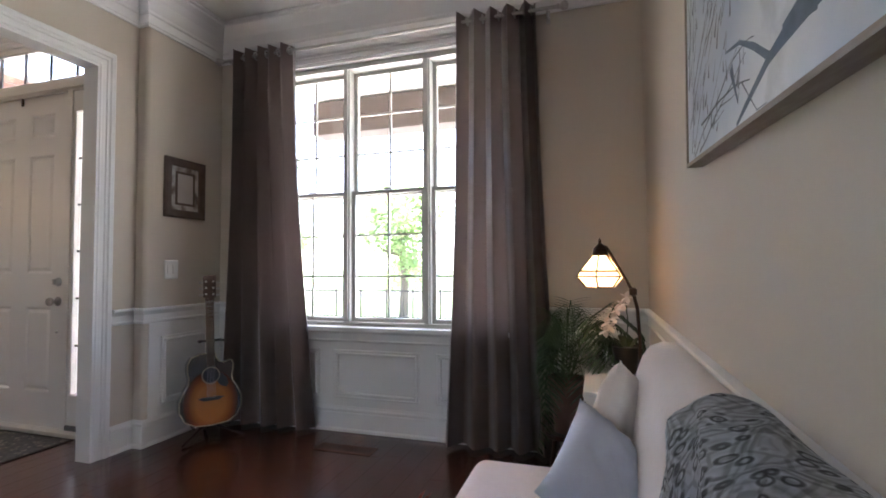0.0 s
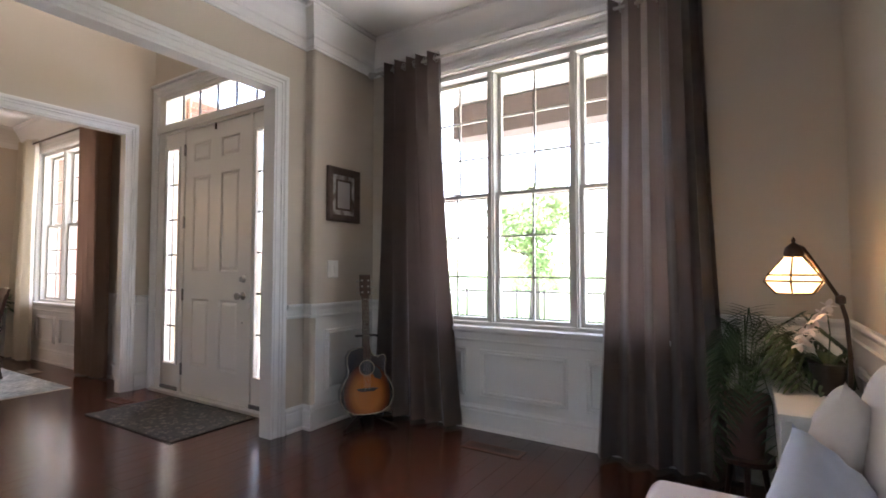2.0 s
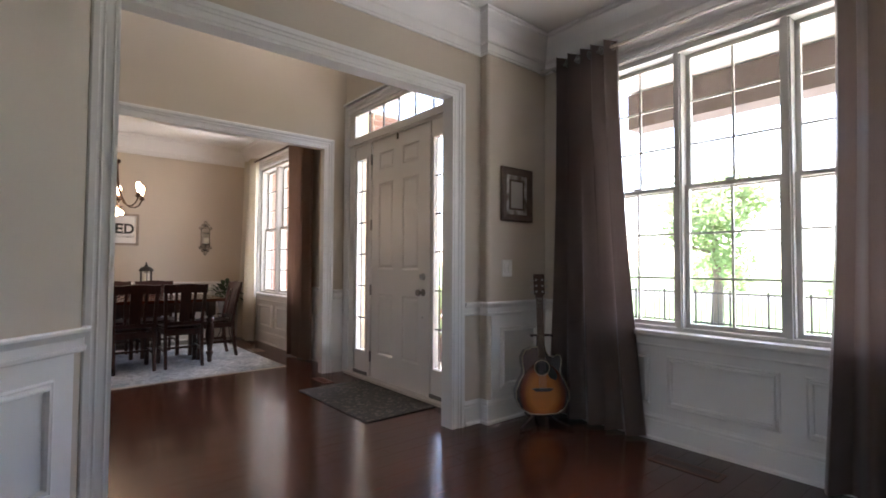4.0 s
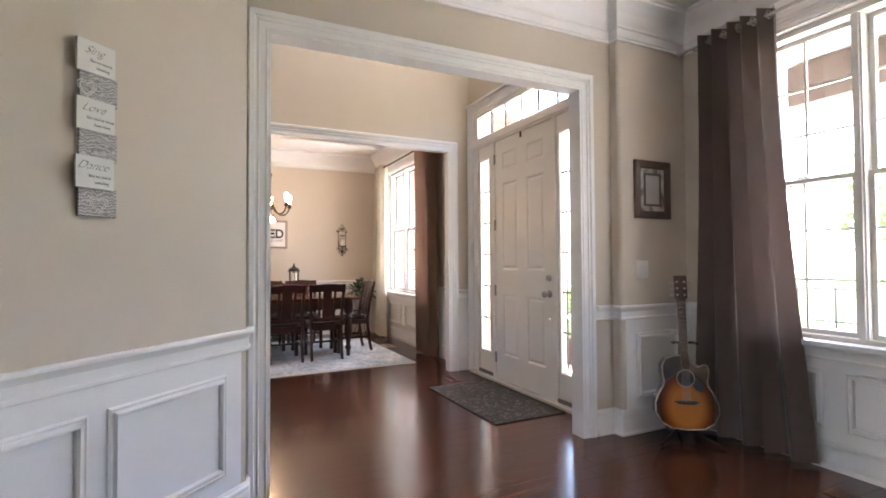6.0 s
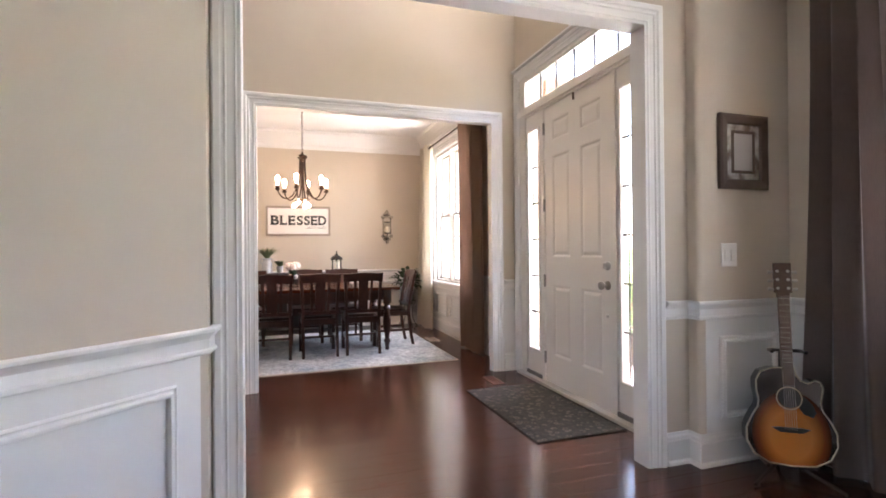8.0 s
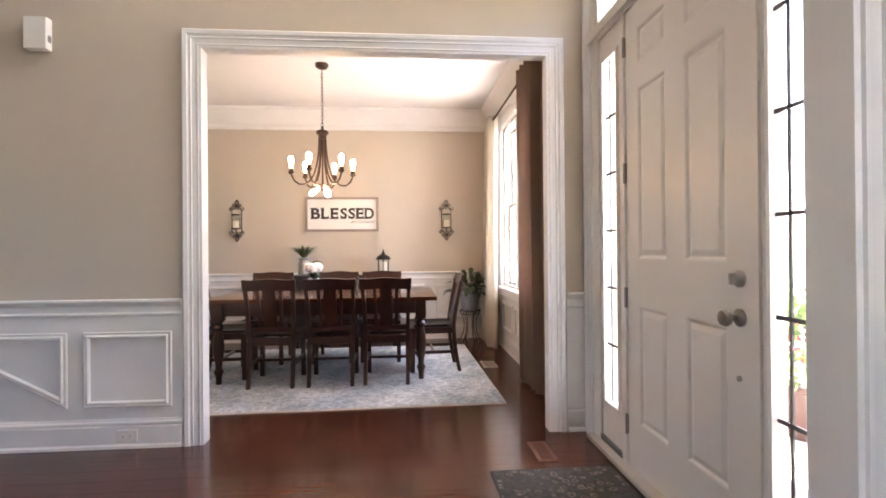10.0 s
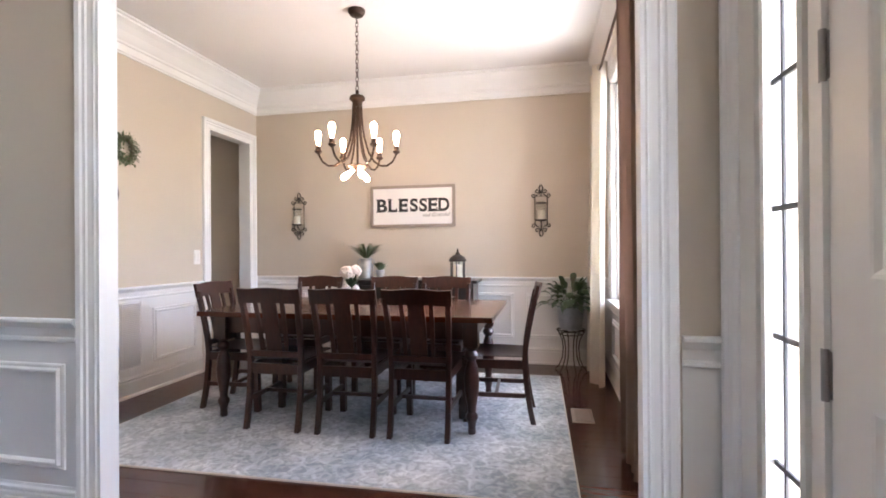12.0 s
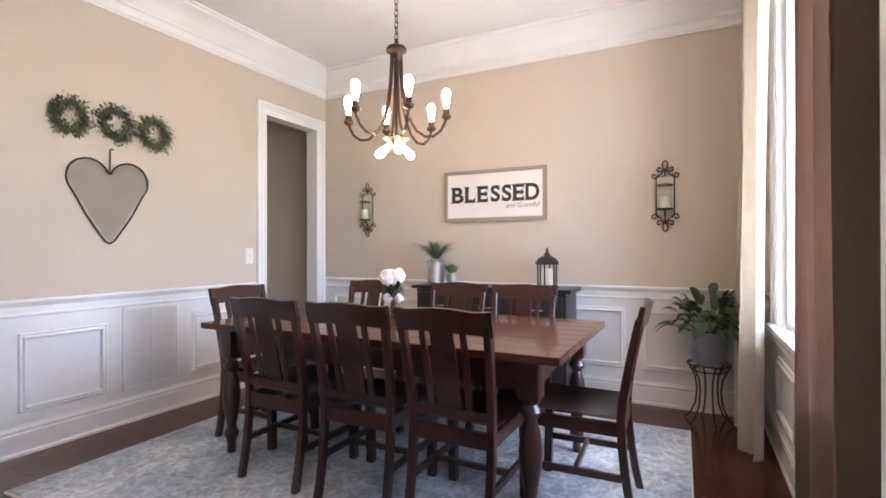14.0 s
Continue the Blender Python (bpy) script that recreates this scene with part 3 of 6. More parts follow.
# ---- outdoors ----
structure("ground", boxes((-400, 400, 4.25, 400, -0.6, -0.35)), LAWN, "mown green front lawn", "ground")
# second ground is unseen, added to bounce light up through the rear openings
structure("ground", boxes((-400, 400, -400, -2.9, -0.6, -0.36)), material("grey_bounce_ground", (0.11, 0.105, 0.10), 0.85, second=(0.085, 0.08, 0.078), scale=2, bump=0.1), "unseen grey rear ground added to bounce daylight indoors", "ground")
structure("porch", boxes((-9.2, 0.6, 3.5, 5.6, -0.35, -0.03)), CONCRETE, "pale concrete porch slab", "porch")
structure("driveway", boxes((-40, 40, 5.62, 12.5, -0.35, -0.335)), material("pale_concrete", (0.60, 0.58, 0.55), 0.85, second=(0.53, 0.51, 0.48), scale=2, bump=0.1), "pale concrete drive and walk", "pavement")
BEAM = material("brown_porch_beam", (0.085, 0.062, 0.052), 0.7, second=(0.065, 0.048, 0.04), scale=5)
SIDING = material("cream_siding", (0.62, 0.55, 0.42), 0.7, second=(0.58, 0.51, 0.39), scale=4)
structure("porch_beam", boxes((-3.05, 0.6, 5.15, 5.40, 2.52, 2.86)), BEAM, "brown porch beam", "porch")
structure("porch_ceiling", boxes((-3.05, 0.6, 4.17, 5.6, 2.88, 2.96)), CEIL, "white porch ceiling", "porch")
structure("entry_ceiling", boxes((-5.9, -3.05, 3.45, 6.1, 4.3, 4.4)), CEIL, "white high entry porch ceiling", "porch")
# unseen slab added to keep direct sun out of the high foyer opening
structure("sun_block_eave", boxes((-6.0, -2.9, 3.46, 4.35, 5.4, 5.55)), CEIL, "unseen eave added to shade the high foyer opening", "roof")
structure("road", boxes((-400, 400, 24, 31, -0.36, -0.345)), material("asphalt", (0.055, 0.055, 0.055), 0.9, second=(0.07, 0.07, 0.068), scale=8, bump=0.2), "grey asphalt street", "road")
structure("eave", boxes((-9.4, -6.25, 3.54, 5.0, 2.97, 3.1), (-3.05, 0.8, 4.17, 6.2, 2.97, 3.2)), CEIL, "white roof eave", "roof")
structure("wing_wall", boxes((-9.3, -9.05, 3.54, 6.0, -0.35, 2.97)), BRICK, "red brown brick wing wall", "wall")


def brick_column(x, y, top=2.55):
    root = thing("porch_column", "red brown brick porch column with mortar joints", "column", at=(x, y, -0.03), group="porch columns", kind="structure")
    part("core", boxes((-0.19, 0.19, -0.19, 0.19, 0, top)), MORTAR, root)
    me = mesh_of("brick", boxes((-0.10, 0.10, -0.006, 0.006, -0.032, 0.032)), BRICK)
    for r in range(int(top / 0.0765)):
        z = 0.04 + 0.0765 * r
        for side in range(4):
            for k in (-1, 1):
                o = k * 0.103 if r % 2 else k * 0.09
                ob = new("brick", me)
                ob.parent = root
                ob.matrix_basis = pose(0, 0, 0, 0, 0, 90 * side) @ pose(o * 0.9, -0.195, z) @ Matrix.Diagonal((0.88, 1, 1, 1))
    return root


brick_column(-3.78, 5.28)
brick_column(-6.05, 4.13, 3.2)
structure("entry_side_wall", boxes((-6.2, -5.93, 3.54, 3.93, -0.35, 4.3)), SIDING, "cream siding beside the entry porch", "wall")


def fence():
    root = thing("iron_fence", "black iron fence along the lawn", "fence", at=(0, 13.5, -0.35))
    for k in range(26):
        x = -14 + 0.8 * k
        part("post", boxes((x - 0.02, x + 0.02, -0.02, 0.02, 0, 0.95)), IRON, root)
    part("rail", boxes((-14, 6, -0.015, 0.015, 0.86, 0.90)), IRON, root)
    part("rail", boxes((-14, 6, -0.015, 0.015, 0.12, 0.16)), IRON, root)
    me = mesh_of("picket", boxes((-0.008, 0.008, -0.008, 0.008, 0.1, 0.9)), IRON)
    for k in range(150):
        ob = new("picket", me)
        ob.location, ob.parent = (-14 + 0.1333 * k, 0, 0), root
    return root


fence()


def tree(x, y, h, r, seed, label):
    rng = random.Random(seed)
    root = thing("tree", label, "tree", at=(x, y, -0.4))
    bm = bmesh.new()
    tube(bm, [(0, 0, 0), (0.05, 0, h * 0.25), (-0.04, 0.05, h * 0.5), (0.02, 0, h * 0.85)], [0.16, 0.12, 0.085, 0.03], 10)
    tips = []
    for k in range(16):
        a, z = rng.uniform(0, 6.28), h * rng.uniform(0.28, 0.8)
        ln = r * rng.uniform(0.5, 1.0) * (1.15 - 0.6 * z / h)
        tip = (ln * math.cos(a), ln * math.sin(a), z + ln * 0.45)
        tube(bm, [(0, 0, z), (tip[0] * 0.5, tip[1] * 0.5, z + ln * 0.15), tip], [0.05, 0.03, 0.012], 6)
        tips.append(((0, 0, z), tip))
    part("trunk", bm, BARK, root)
    verts, faces = [], []
    for k in range(7000):
        (b, t) = rng.choice(tips)
        u = rng.uniform(0.3, 1.08)
        c = Vector(b).lerp(Vector(t), u) + Vector((rng.gauss(0, 0.28), rng.gauss(0, 0.28), rng.gauss(0.05, 0.25)))
        d = Vector((rng.gauss(0, 1), rng.gauss(0, 1), rng.gauss(0, 0.6))).normalized() * rng.uniform(0.05, 0.10)
        e = d.orthogonal().normalized() * 0.035
        i = len(verts)
        verts += [c - d, c + e, c + d, c - e]
        faces.append((i, i + 1, i + 2, i + 3))
    me = bpy.data.meshes.new("crown")
    me.from_pydata([tuple(v) for v in verts], [], faces)
    me.materials.append(LEAF)
    ob = new("crown", me)
    ob.parent = root
    return root


tree(-5.9, 14.5, 4.4, 1.9, 3, "young leafy green tree on the lawn")
tree(-12.5, 17.0, 6.5, 2.6, 4, "leafy green tree across the lawn")
tree(3.5, 19.0, 6.0, 2.4, 5, "leafy green tree across the lawn")
hedge_rng = random.Random(7)
for x, y, s in ((-4.1, 6.3, 0.45), (-6.2, 34.0, 1.6), (-1.5, 33.0, 1.4), (-14, 35, 2.0), (4, 36, 1.8)):
    verts, faces = [], []
    for k in range(1800):
        d = Vector((hedge_rng.gauss(0, 1), hedge_rng.gauss(0, 1), abs(hedge_rng.gauss(0, 1)))).normalized() * s * hedge_rng.uniform(0.75, 1.05)
        c = Vector((x + d.x, y + d.y, -0.35 + d.z * 1.2))
        u = Vector((hedge_rng.gauss(0, 1), hedge_rng.gauss(0, 1), hedge_rng.gauss(0, 1))).normalized() * 0.06 * max(1, s)
        v = u.orthogonal().normalized() * 0.03 * max(1, s)
        i = len(verts)
        verts += [tuple(c - u), tuple(c + v), tuple(c + u), tuple(c - v)]
        faces.append((i, i + 1, i + 2, i + 3))
    me = bpy.data.meshes.new("shrub")
    me.from_pydata(verts, [], faces)
    me.materials.append(LEAF)
    tagged(new("shrub", me), "rounded green leafy garden shrub", "shrub")


def porch_railing(x0, x1, y):
    root = thing("porch_railing", "black iron railing along the porch edge", "railing", at=(0, y, -0.03))
    part("rail", boxes((x0, x1, -0.02, 0.02, 0.86, 0.90)), IRON, root)
    part("rail", boxes((x0, x1, -0.015, 0.015, 0.10, 0.13)), IRON, root)
    me = mesh_of("baluster", boxes((-0.009, 0.009, -0.009, 0.009, 0, 0.86)), IRON)
    for k in range(int((x1 - x0) / 0.11) + 1):
        ob = new("baluster", me)
        ob.location, ob.parent = (x0 + 0.01 + 0.11 * k, 0, 0), root


porch_railing(-7.4, -5.0, 5.3)


def flower_pot(x, y):
    rng = random.Random(41)
    root = thing("flower_planter", "porch planter with green leaves and red blossoms", "planter", at=(x, y, -0.03))
    part("pot", lathe(bmesh.new(), [(0.13, 0), (0.15, 0.02), (0.19, 0.30), (0.21, 0.31), (0.21, 0.35), (0.18, 0.34)], (0, 0, 0), 20), material("brown_glazed_pot", (0.09, 0.05, 0.04), 0.4), root, smooth=True)
    for name, mat, count, low, high, reach, size in (("leaves", LEAF, 420, 0.34, 0.95, 0.30, 0.05), ("blossoms", material("red_blossom", (0.42, 0.05, 0.07), 0.6, second=(0.55, 0.12, 0.14), scale=20), 90, 0.40, 0.72, 0.31, 0.03)):
        bm = bmesh.new()
        for k in range(count):
            a, h = rng.uniform(0, 2 * math.pi), rng.uniform(low, high)
            r = reach * rng.uniform(0.25, 1.0) * (1.1 - 0.7 * (h - 0.34) / 0.65)
            p = Vector((r * math.cos(a), r * math.sin(a), h))
            d = Vector((math.cos(a), math.sin(a), rng.uniform(-0.6, 0.9))).normalized() * size * rng.uniform(0.7, 1.5)
            q = d.orthogonal().normalized() * size * 0.45
            bm.faces.new([bm.verts.new(v) for v in (p - d, p + q, p + d, p - q)])
        part(name, bm, mat, root)


flower_pot(-5.28, 4.72)


# ---- curtains ----
def curtain(name, x0, x1, y, top, bottom, spread, folds, mat, label, group, back=0.0, seed=1):
    """Hanging cloth in deep uneven flutes; spread: how far its foot moves beyond its head at either end."""
    rng = random.Random(seed)
    edges = [0.0]
    for k in range(folds * 2):
        edges.append(edges[-1] + rng.uniform(0.75, 1.3))
    edges = [e / edges[-1] for e in edges]
    depths = [rng.uniform(0.75, 1.1) for k in edges]
    bm = bmesh.new()
    step, rows = 8, 18
    grid = []
    for r in range(rows + 1):
        t = r / rows
        z = top + (bottom - top) * t
        a, b = x0 + spread[0] * t ** 1.5, x1 + spread[1] * t ** 1.5
        line = []
        for k in range(folds * 2):
            for i in range(step + (k == folds * 2 - 1)):
                f = i / step
                u = edges[k] + (edges[k + 1] - edges[k]) * f
                w = math.sin(math.pi * f) ** 0.75 * (1 if k % 2 else -1) * depths[k]
                lean = 0.010 * math.sin(9 * u + 4 * t) * t
                line.append(bm.verts.new((a + (b - a) * u + lean + 0.010 * math.sin(2 * math.pi * f) * (1 - 0.5 * t), y + 0.062 * w * (1 - 0.18 * t) + 0.010 * math.sin(17 * u + 5 * t) * t + back * t, z)))
        grid.append(line)
    for r in range(rows):
        for k in range(len(grid[0]) - 1):
            bm.faces.new((grid[r][k], grid[r][k + 1], grid[r + 1][k + 1], grid[r + 1][k]))
    bmesh.ops.solidify(bm, geom=bm.faces[:], thickness=0.004)
    root = thing(name, label, "curtain", group=group)
    part("cloth", bm, mat, root, smooth=True)
    return root


def grommets(root, x0, x1, y, z, count):
    for k in range(count):
        x = x0 + (x1 - x0) * (k + 0.5) / count
        bm = bmesh.new()
        tube(bm, [(x, y + 0.026 * math.cos(a), z + 0.026 * math.sin(a)) for a in [2 * math.pi * i / 14 for i in range(14)]], 0.005, 6, closed=True)
        part("grommet", bm, STEEL, root)


def rod(x0, x1, y, z, label, mat):
    root = thing("curtain_rod", label, "curtain rod")
    part("pole", tube(bmesh.new(), [(x0, y, z), (x1, y, z)], 0.011, 12), mat, root, smooth=True)
    for x, s in ((x0, -1), (x1, 1)):
        bm = lathe(bmesh.new(), [(0.012, 0), (0.018, 0.008), (0.012, 0.016), (0.026, 0.035), (0.030, 0.050), (0.020, 0.066), (0.004, 0.072)], (x, y, z), 14, Matrix.Rotation(s * radians(90), 3, "Y"))
        part("finial", bm, mat, root, smooth=True)
        bm = boxes((x - s * 0.06 - 0.006, x - s * 0.06 + 0.006, y - 0.004, y + 0.10, z - 0.022, z - 0.010))
        box(bm, x - s * 0.06 - 0.012, x - s * 0.06 + 0.012, y + 0.09, y + 0.105, z - 0.05, z + 0.03)
        part("bracket", bm, mat, root)
    return root


RODY = YN - 0.105
rod(-3.02, -0.50, RODY, 2.765, "brushed nickel curtain rod above the window", STEEL)
c = curtain("curtain", -2.90, -2.40, RODY, 2.815, 0.02, (-0.09, 0.20), 5, CURTAIN, "taupe satin grommet curtain beside the window", "living room curtains", seed=3)
grommets(c, -2.90, -2.40, RODY, 2.765, 10)
c = curtain("curtain", -1.15, -0.63, RODY, 2.815, 0.02, (-0.08, 0.11), 5, CURTAIN, "taupe satin grommet curtain beside the window", "living room curtains")
grommets(c, -1.15, -0.63, RODY, 2.765, 10)
DRODY = DYN - 0.105
# opaque brown satin, lightened and warmed for sun that shines through the cloth
CURTAIN_SUNLIT = material("sunlit_brown_satin_curtain", (0.36, 0.245, 0.185), 0.4, second=(0.31, 0.21, 0.158), scale=60, stretch=(6, 6, 0.4), bump=0.08, bump_scale=300, sheen=0.3)
rod(-8.55, -5.85, DRODY, 2.765, "dark bronze curtain rod above the dining window", BRONZE)
c = curtain("curtain", -8.52, -8.12, DRODY, 2.815, 0.02, (-0.10, 0.12), 3, SHEER, "cream-lined curtain in the dining room, backlight put into its colour", "dining room curtains", back=-0.05)
grommets(c, -8.52, -8.12, DRODY, 2.765, 6)
c = curtain("curtain", -6.72, -6.15, DRODY, 2.815, 0.02, (0.04, 0.02), 5, CURTAIN_SUNLIT, "brown satin curtain in the dining room, coloured as if sunlit", "dining room curtains")
grommets(c, -6.72, -6.15, DRODY, 2.765, 10)


# ---- dining room ----
def turned_leg(bm, x, y, h):
    prof = [(0.022, 0.0), (0.026, 0.01), (0.024, 0.05), (0.032, 0.085), (0.040, 0.10), (0.040, 0.12), (0.026, 0.14), (0.030, 0.18), (0.047, 0.28), (0.050, 0.34), (0.042, 0.42), (0.026, 0.47), (0.040, 0.49), (0.046, 0.505), (0.040, 0.52), (0.028, 0.535), (0.044, 0.55), (0.044, 0.56)]
    lathe(bm, prof, (x, y, 0), 20)
    box(bm, x - 0.047, x + 0.047, y - 0.047, y + 0.047, 0.56, h, bevel=0.003)


TX0, TX1, TY0, TY1, TZ = -7.815, -6.715, 0.345, 2.43, 0.768
table = thing("dining_table", "polished dark cherry farmhouse table with turned legs", "table", at=(0, 0, 0.012))
n = 8
for k in range(n):
    a, b = TX0 + (TX1 - TX0) * k / n, TX0 + (TX1 - TX0) * (k + 1) / n
    part("board", boxes((a + 0.0006, b - 0.0006, TY0, TY1, TZ - 0.047, TZ - 0.012), bevel=0.004), TABLETOP, table)
for x in (TX0 + 0.10, TX1 - 0.10):
    part("apron", boxes((x - 0.012, x + 0.012, TY0 + 0.19, TY1 - 0.19, 0.60, TZ - 0.048)), WOOD, table)
for y in (TY0 + 0.145, TY1 - 0.145):
    part("apron", boxes((TX0 + 0.145, TX1 - 0.145, y - 0.012, y + 0.012, 0.60, TZ - 0.048)), WOOD, table)
    for x in (TX0 + 0.095, TX1 - 0.095):
        bm = bmesh.new()
        turned_leg(bm, x, y, TZ - 0.048)
        part("leg", bm, WOOD, table, smooth=True)


def slanted(bm, pts, w, d):
    """A bar of width w (along y) and depth d swept along points in the xz plane."""
    rings = []
    for i, (x, y, z) in enumerate(pts):
        rings.append([bm.verts.new((x + sx * d / 2, y + sy * w / 2, z)) for sx, sy in ((-1, -1), (1, -1), (1, 1), (-1, 1))])
    for a, b in zip(rings, rings[1:]):
        for k in range(4):
            bm.faces.new((a[k], a[(k + 1) % 4], b[(k + 1) % 4], b[k]))
    bm.faces.new(rings[0][::-1])
    bm.faces.new(rings[-1])


CHAIR_TOP = 0.940


def back_x(z):
    """How far the chair's back leans at height z (the back is at +x, the seat reaches to -x)."""
    return 0.0 + (0.055 * ((0.46 - z) / 0.46) ** 2 if z < 0.46 else 0.092 * ((z - 0.46) / 0.48) ** 1.25)


def dining_chair(at, turn):
    root = thing("dining_chair", "dark cherry wooden dining chair with a slatted back", "chair", at=at, turn=turn, group="chairs round the table")
    for s in (-1, 1):
        bm = bmesh.new()
        slanted(bm, [(back_x(z), s * (0.185 + (0.035 * (z - 0.44) if z > 0.44 else 0)), z) for z in (0, 0.1, 0.2, 0.32, 0.44, 0.52, 0.62, 0.72, 0.82, 0.88)], 0.033, 0.036)
        bmesh.ops.bevel(bm, geom=[e for e in bm.edges], offset=0.003, segments=1, affect="EDGES")
        part("leg", bm, WOOD, root, "rear leg running up into the back post")
        bm = bmesh.new()
        slanted(bm, [(-0.40, s * 0.19, 0), (-0.395, s * 0.19, 0.2), (-0.39, s * 0.19, 0.425)], 0.040, 0.040)
        part("leg", bm, WOOD, root)
        part("stretcher", boxes((-0.385, 0.0, s * 0.188 - 0.009, s * 0.188 + 0.009, 0.175, 0.205)), WOOD, root)
        part("seat_rail", boxes((-0.375, -0.015, s * 0.188 - 0.011, s * 0.188 + 0.011, 0.37, 0.428)), WOOD, root)
    part("stretcher", boxes((-0.205, -0.185, -0.18, 0.18, 0.180, 0.204)), WOOD, root)
    part("seat_rail", boxes((-0.40, -0.378, -0.17, 0.17, 0.37, 0.428)), WOOD, root)
    part("seat_rail", boxes((-0.012, 0.012, -0.17, 0.17, 0.36, 0.428)), WOOD, root)
    # scooped seat
    bm = bmesh.new()
    g = []
    for i in range(9):
        row = []
        for j in range(9):
            u, v = i / 8, j / 8 * 2 - 1
            x = -0.43 + 0.43 * u
            half = 0.225 - 0.025 * u
            dip = -0.012 * (1 - (2 * u - 1) ** 2) * (1 - v * v) * 1.2
            row.append(bm.verts.new((x, half * v, 0.458 + dip)))
        g.append(row)
    for i in range(8):
        for j in range(8):
            bm.faces.new((g[i][j], g[i + 1][j], g[i + 1][j + 1], g[i][j + 1]))
    bmesh.ops.solidify(bm, geom=bm.faces[:], thickness=0.028)
    part("seat", bm, WOOD, root, smooth=True)
    # top rail, cupped and gently waved along its upper edge
    bm = bmesh.new()
    loops = []
    for k in range(13):
        v = k / 12 * 2 - 1
        y = 0.223 * v
        cup = 0.022 * (1 - v * v)
        top = CHAIR_TOP - 0.022 * abs(v) ** 1.6 + 0.016 * math.exp(-((abs(v) - 0.96) / 0.14) ** 2)
        low = 0.832 + 0.010 * (1 - v * v)
        x1, x0 = back_x(top) + cup, back_x(low) + cup
        loops.append([bm.verts.new(p) for p in ((x0 - 0.012, y, low), (x0 + 0.012, y, low), (x1 + 0.012, y, top), (x1 - 0.010, y, top + 0.003))])
    for a, b in zip(loops, loops[1:]):
        for k in range(4):
            bm.faces.new((a[k], a[(k + 1) % 4], b[(k + 1) % 4], b[k]))
    bm.faces.new(loops[0][::-1])
    bm.faces.new(loops[-1])
    part("top_rail", bm, WOOD, root, smooth=True)
    bm = bmesh.new()
    slanted(bm, [(back_x(z) + 0.006, 0, z) for z in (0.475, 0.49, 0.515)], 0.345, 0.022)
    part("lower_rail", bm, WOOD, root)
    for y, w in ((-0.088, 0.028), (0.0, 0.108), (0.088, 0.028)):
        bm = bmesh.new()
        c = 0.020 * (1 - (y / 0.185) ** 2)
        slanted(bm, [(back_x(z) + c * (z - 0.5) / 0.4, y * (1 + 0.10 * (z - 0.5) / 0.4), z) for z in (0.505, 0.59, 0.68, 0.77, 0.85)], w, 0.012)
        part("slat", bm, WOOD, root)
    return root


RUGZ = 0.012
chair = dining_chair((-6.668, 0.988, RUGZ), 0)
for x, y, turn in ((-6.675, 1.495, 1.5), (-6.685, 1.978, -1.0), (-7.235, 2.605, 92), (-7.12, 0.268, -88), (-7.915, 0.66, 181), (-7.92, 1.39, 179), (-7.915, 1.88, 180.5)):
    copy_thing(chair, pose(x, y, RUGZ, 0, 0, turn))
# ---- more materials ----
RUG = bpy.data.materials.new("faded_blue_grey_rug")
RUG.use_nodes = True
n, l = nodes_of(RUG)
tc = n.new("ShaderNodeTexCoord")
big, fine, cell = n.new("ShaderNodeTexNoise"), n.new("ShaderNodeTexNoise"), n.new("ShaderNodeTexVoronoi")
big.inputs["Scale"].default_value, big.inputs["Detail"].default_value = 2.2, 6
fine.inputs["Scale"].default_value, fine.inputs["Detail"].default_value, fine.inputs["Distortion"].default_value = 16, 6, 1.5
cell.inputs["Scale"].default_value, cell.feature = 9, "DISTANCE_TO_EDGE"
for q in (big, fine, cell):
    l.new(tc.outputs["Object"], q.inputs["Vector"])
ra, rb, rc = n.new("ShaderNodeValToRGB"), n.new("ShaderNodeValToRGB"), n.new("ShaderNodeValToRGB")
ra.color_ramp.elements[0].position, ra.color_ramp.elements[1].position = 0.36, 0.62
ra.color_ramp.elements[0].color, ra.color_ramp.elements[1].color = (0.40, 0.46, 0.52, 1), (0.74, 0.77, 0.79, 1)
rb.color_ramp.elements[0].position, rb.color_ramp.elements[1].position = 0.40, 0.58
rb.color_ramp.elements[0].color, rb.color_ramp.elements[1].color = (0.60, 0.62, 0.64, 1), (1, 1, 1, 1)
rc.color_ramp.elements[0].position, rc.color_ramp.elements[1].position = 0.02, 0.12
rc.color_ramp.elements[0].color, rc.color_ramp.elements[1].color = (1, 1, 1, 1), (0.80, 0.80, 0.82, 1)
m1, m2 = n.new("ShaderNodeMixRGB"), n.new("ShaderNodeMixRGB")
m1.blend_type = m2.blend_type = "MULTIPLY"
m1.inputs["Fac"].default_value, m2.inputs["Fac"].default_value = 0.85, 0.8
l.new(big.outputs["Fac"], ra.inputs["Fac"])
l.new(fine.outputs["Fac"], rb.inputs["Fac"])
l.new(cell.outputs["Distance"], rc.inputs["Fac"])
l.new(ra.outputs["Color"], m1.inputs["Color1"])
l.new(rb.outputs["Color"], m1.inputs["Color2"])
l.new(m1.outputs["Color"], m2.inputs["Color1"])
l.new(rc.outputs["Color"], m2.inputs["Color2"])
l.new(m2.outputs["Color"], n["Principled BSDF"].inputs["Base Color"])
n["Principled BSDF"].inputs["Roughness"].default_value = 0.95
bp = n.new("ShaderNodeBump")
bp.inputs["Strength"].default_value, bp.inputs["Distance"].default_value = 0.4, 0.006
l.new(fine.outputs["Fac"], bp.inputs["Height"])
l.new(bp.outputs["Normal"], n["Principled BSDF"].inputs["Normal"])
GALV = material("galvanised_steel", (0.50, 0.51, 0.52), 0.45, 0.85, second=(0.38, 0.39, 0.40), scale=22, bump=0.08)
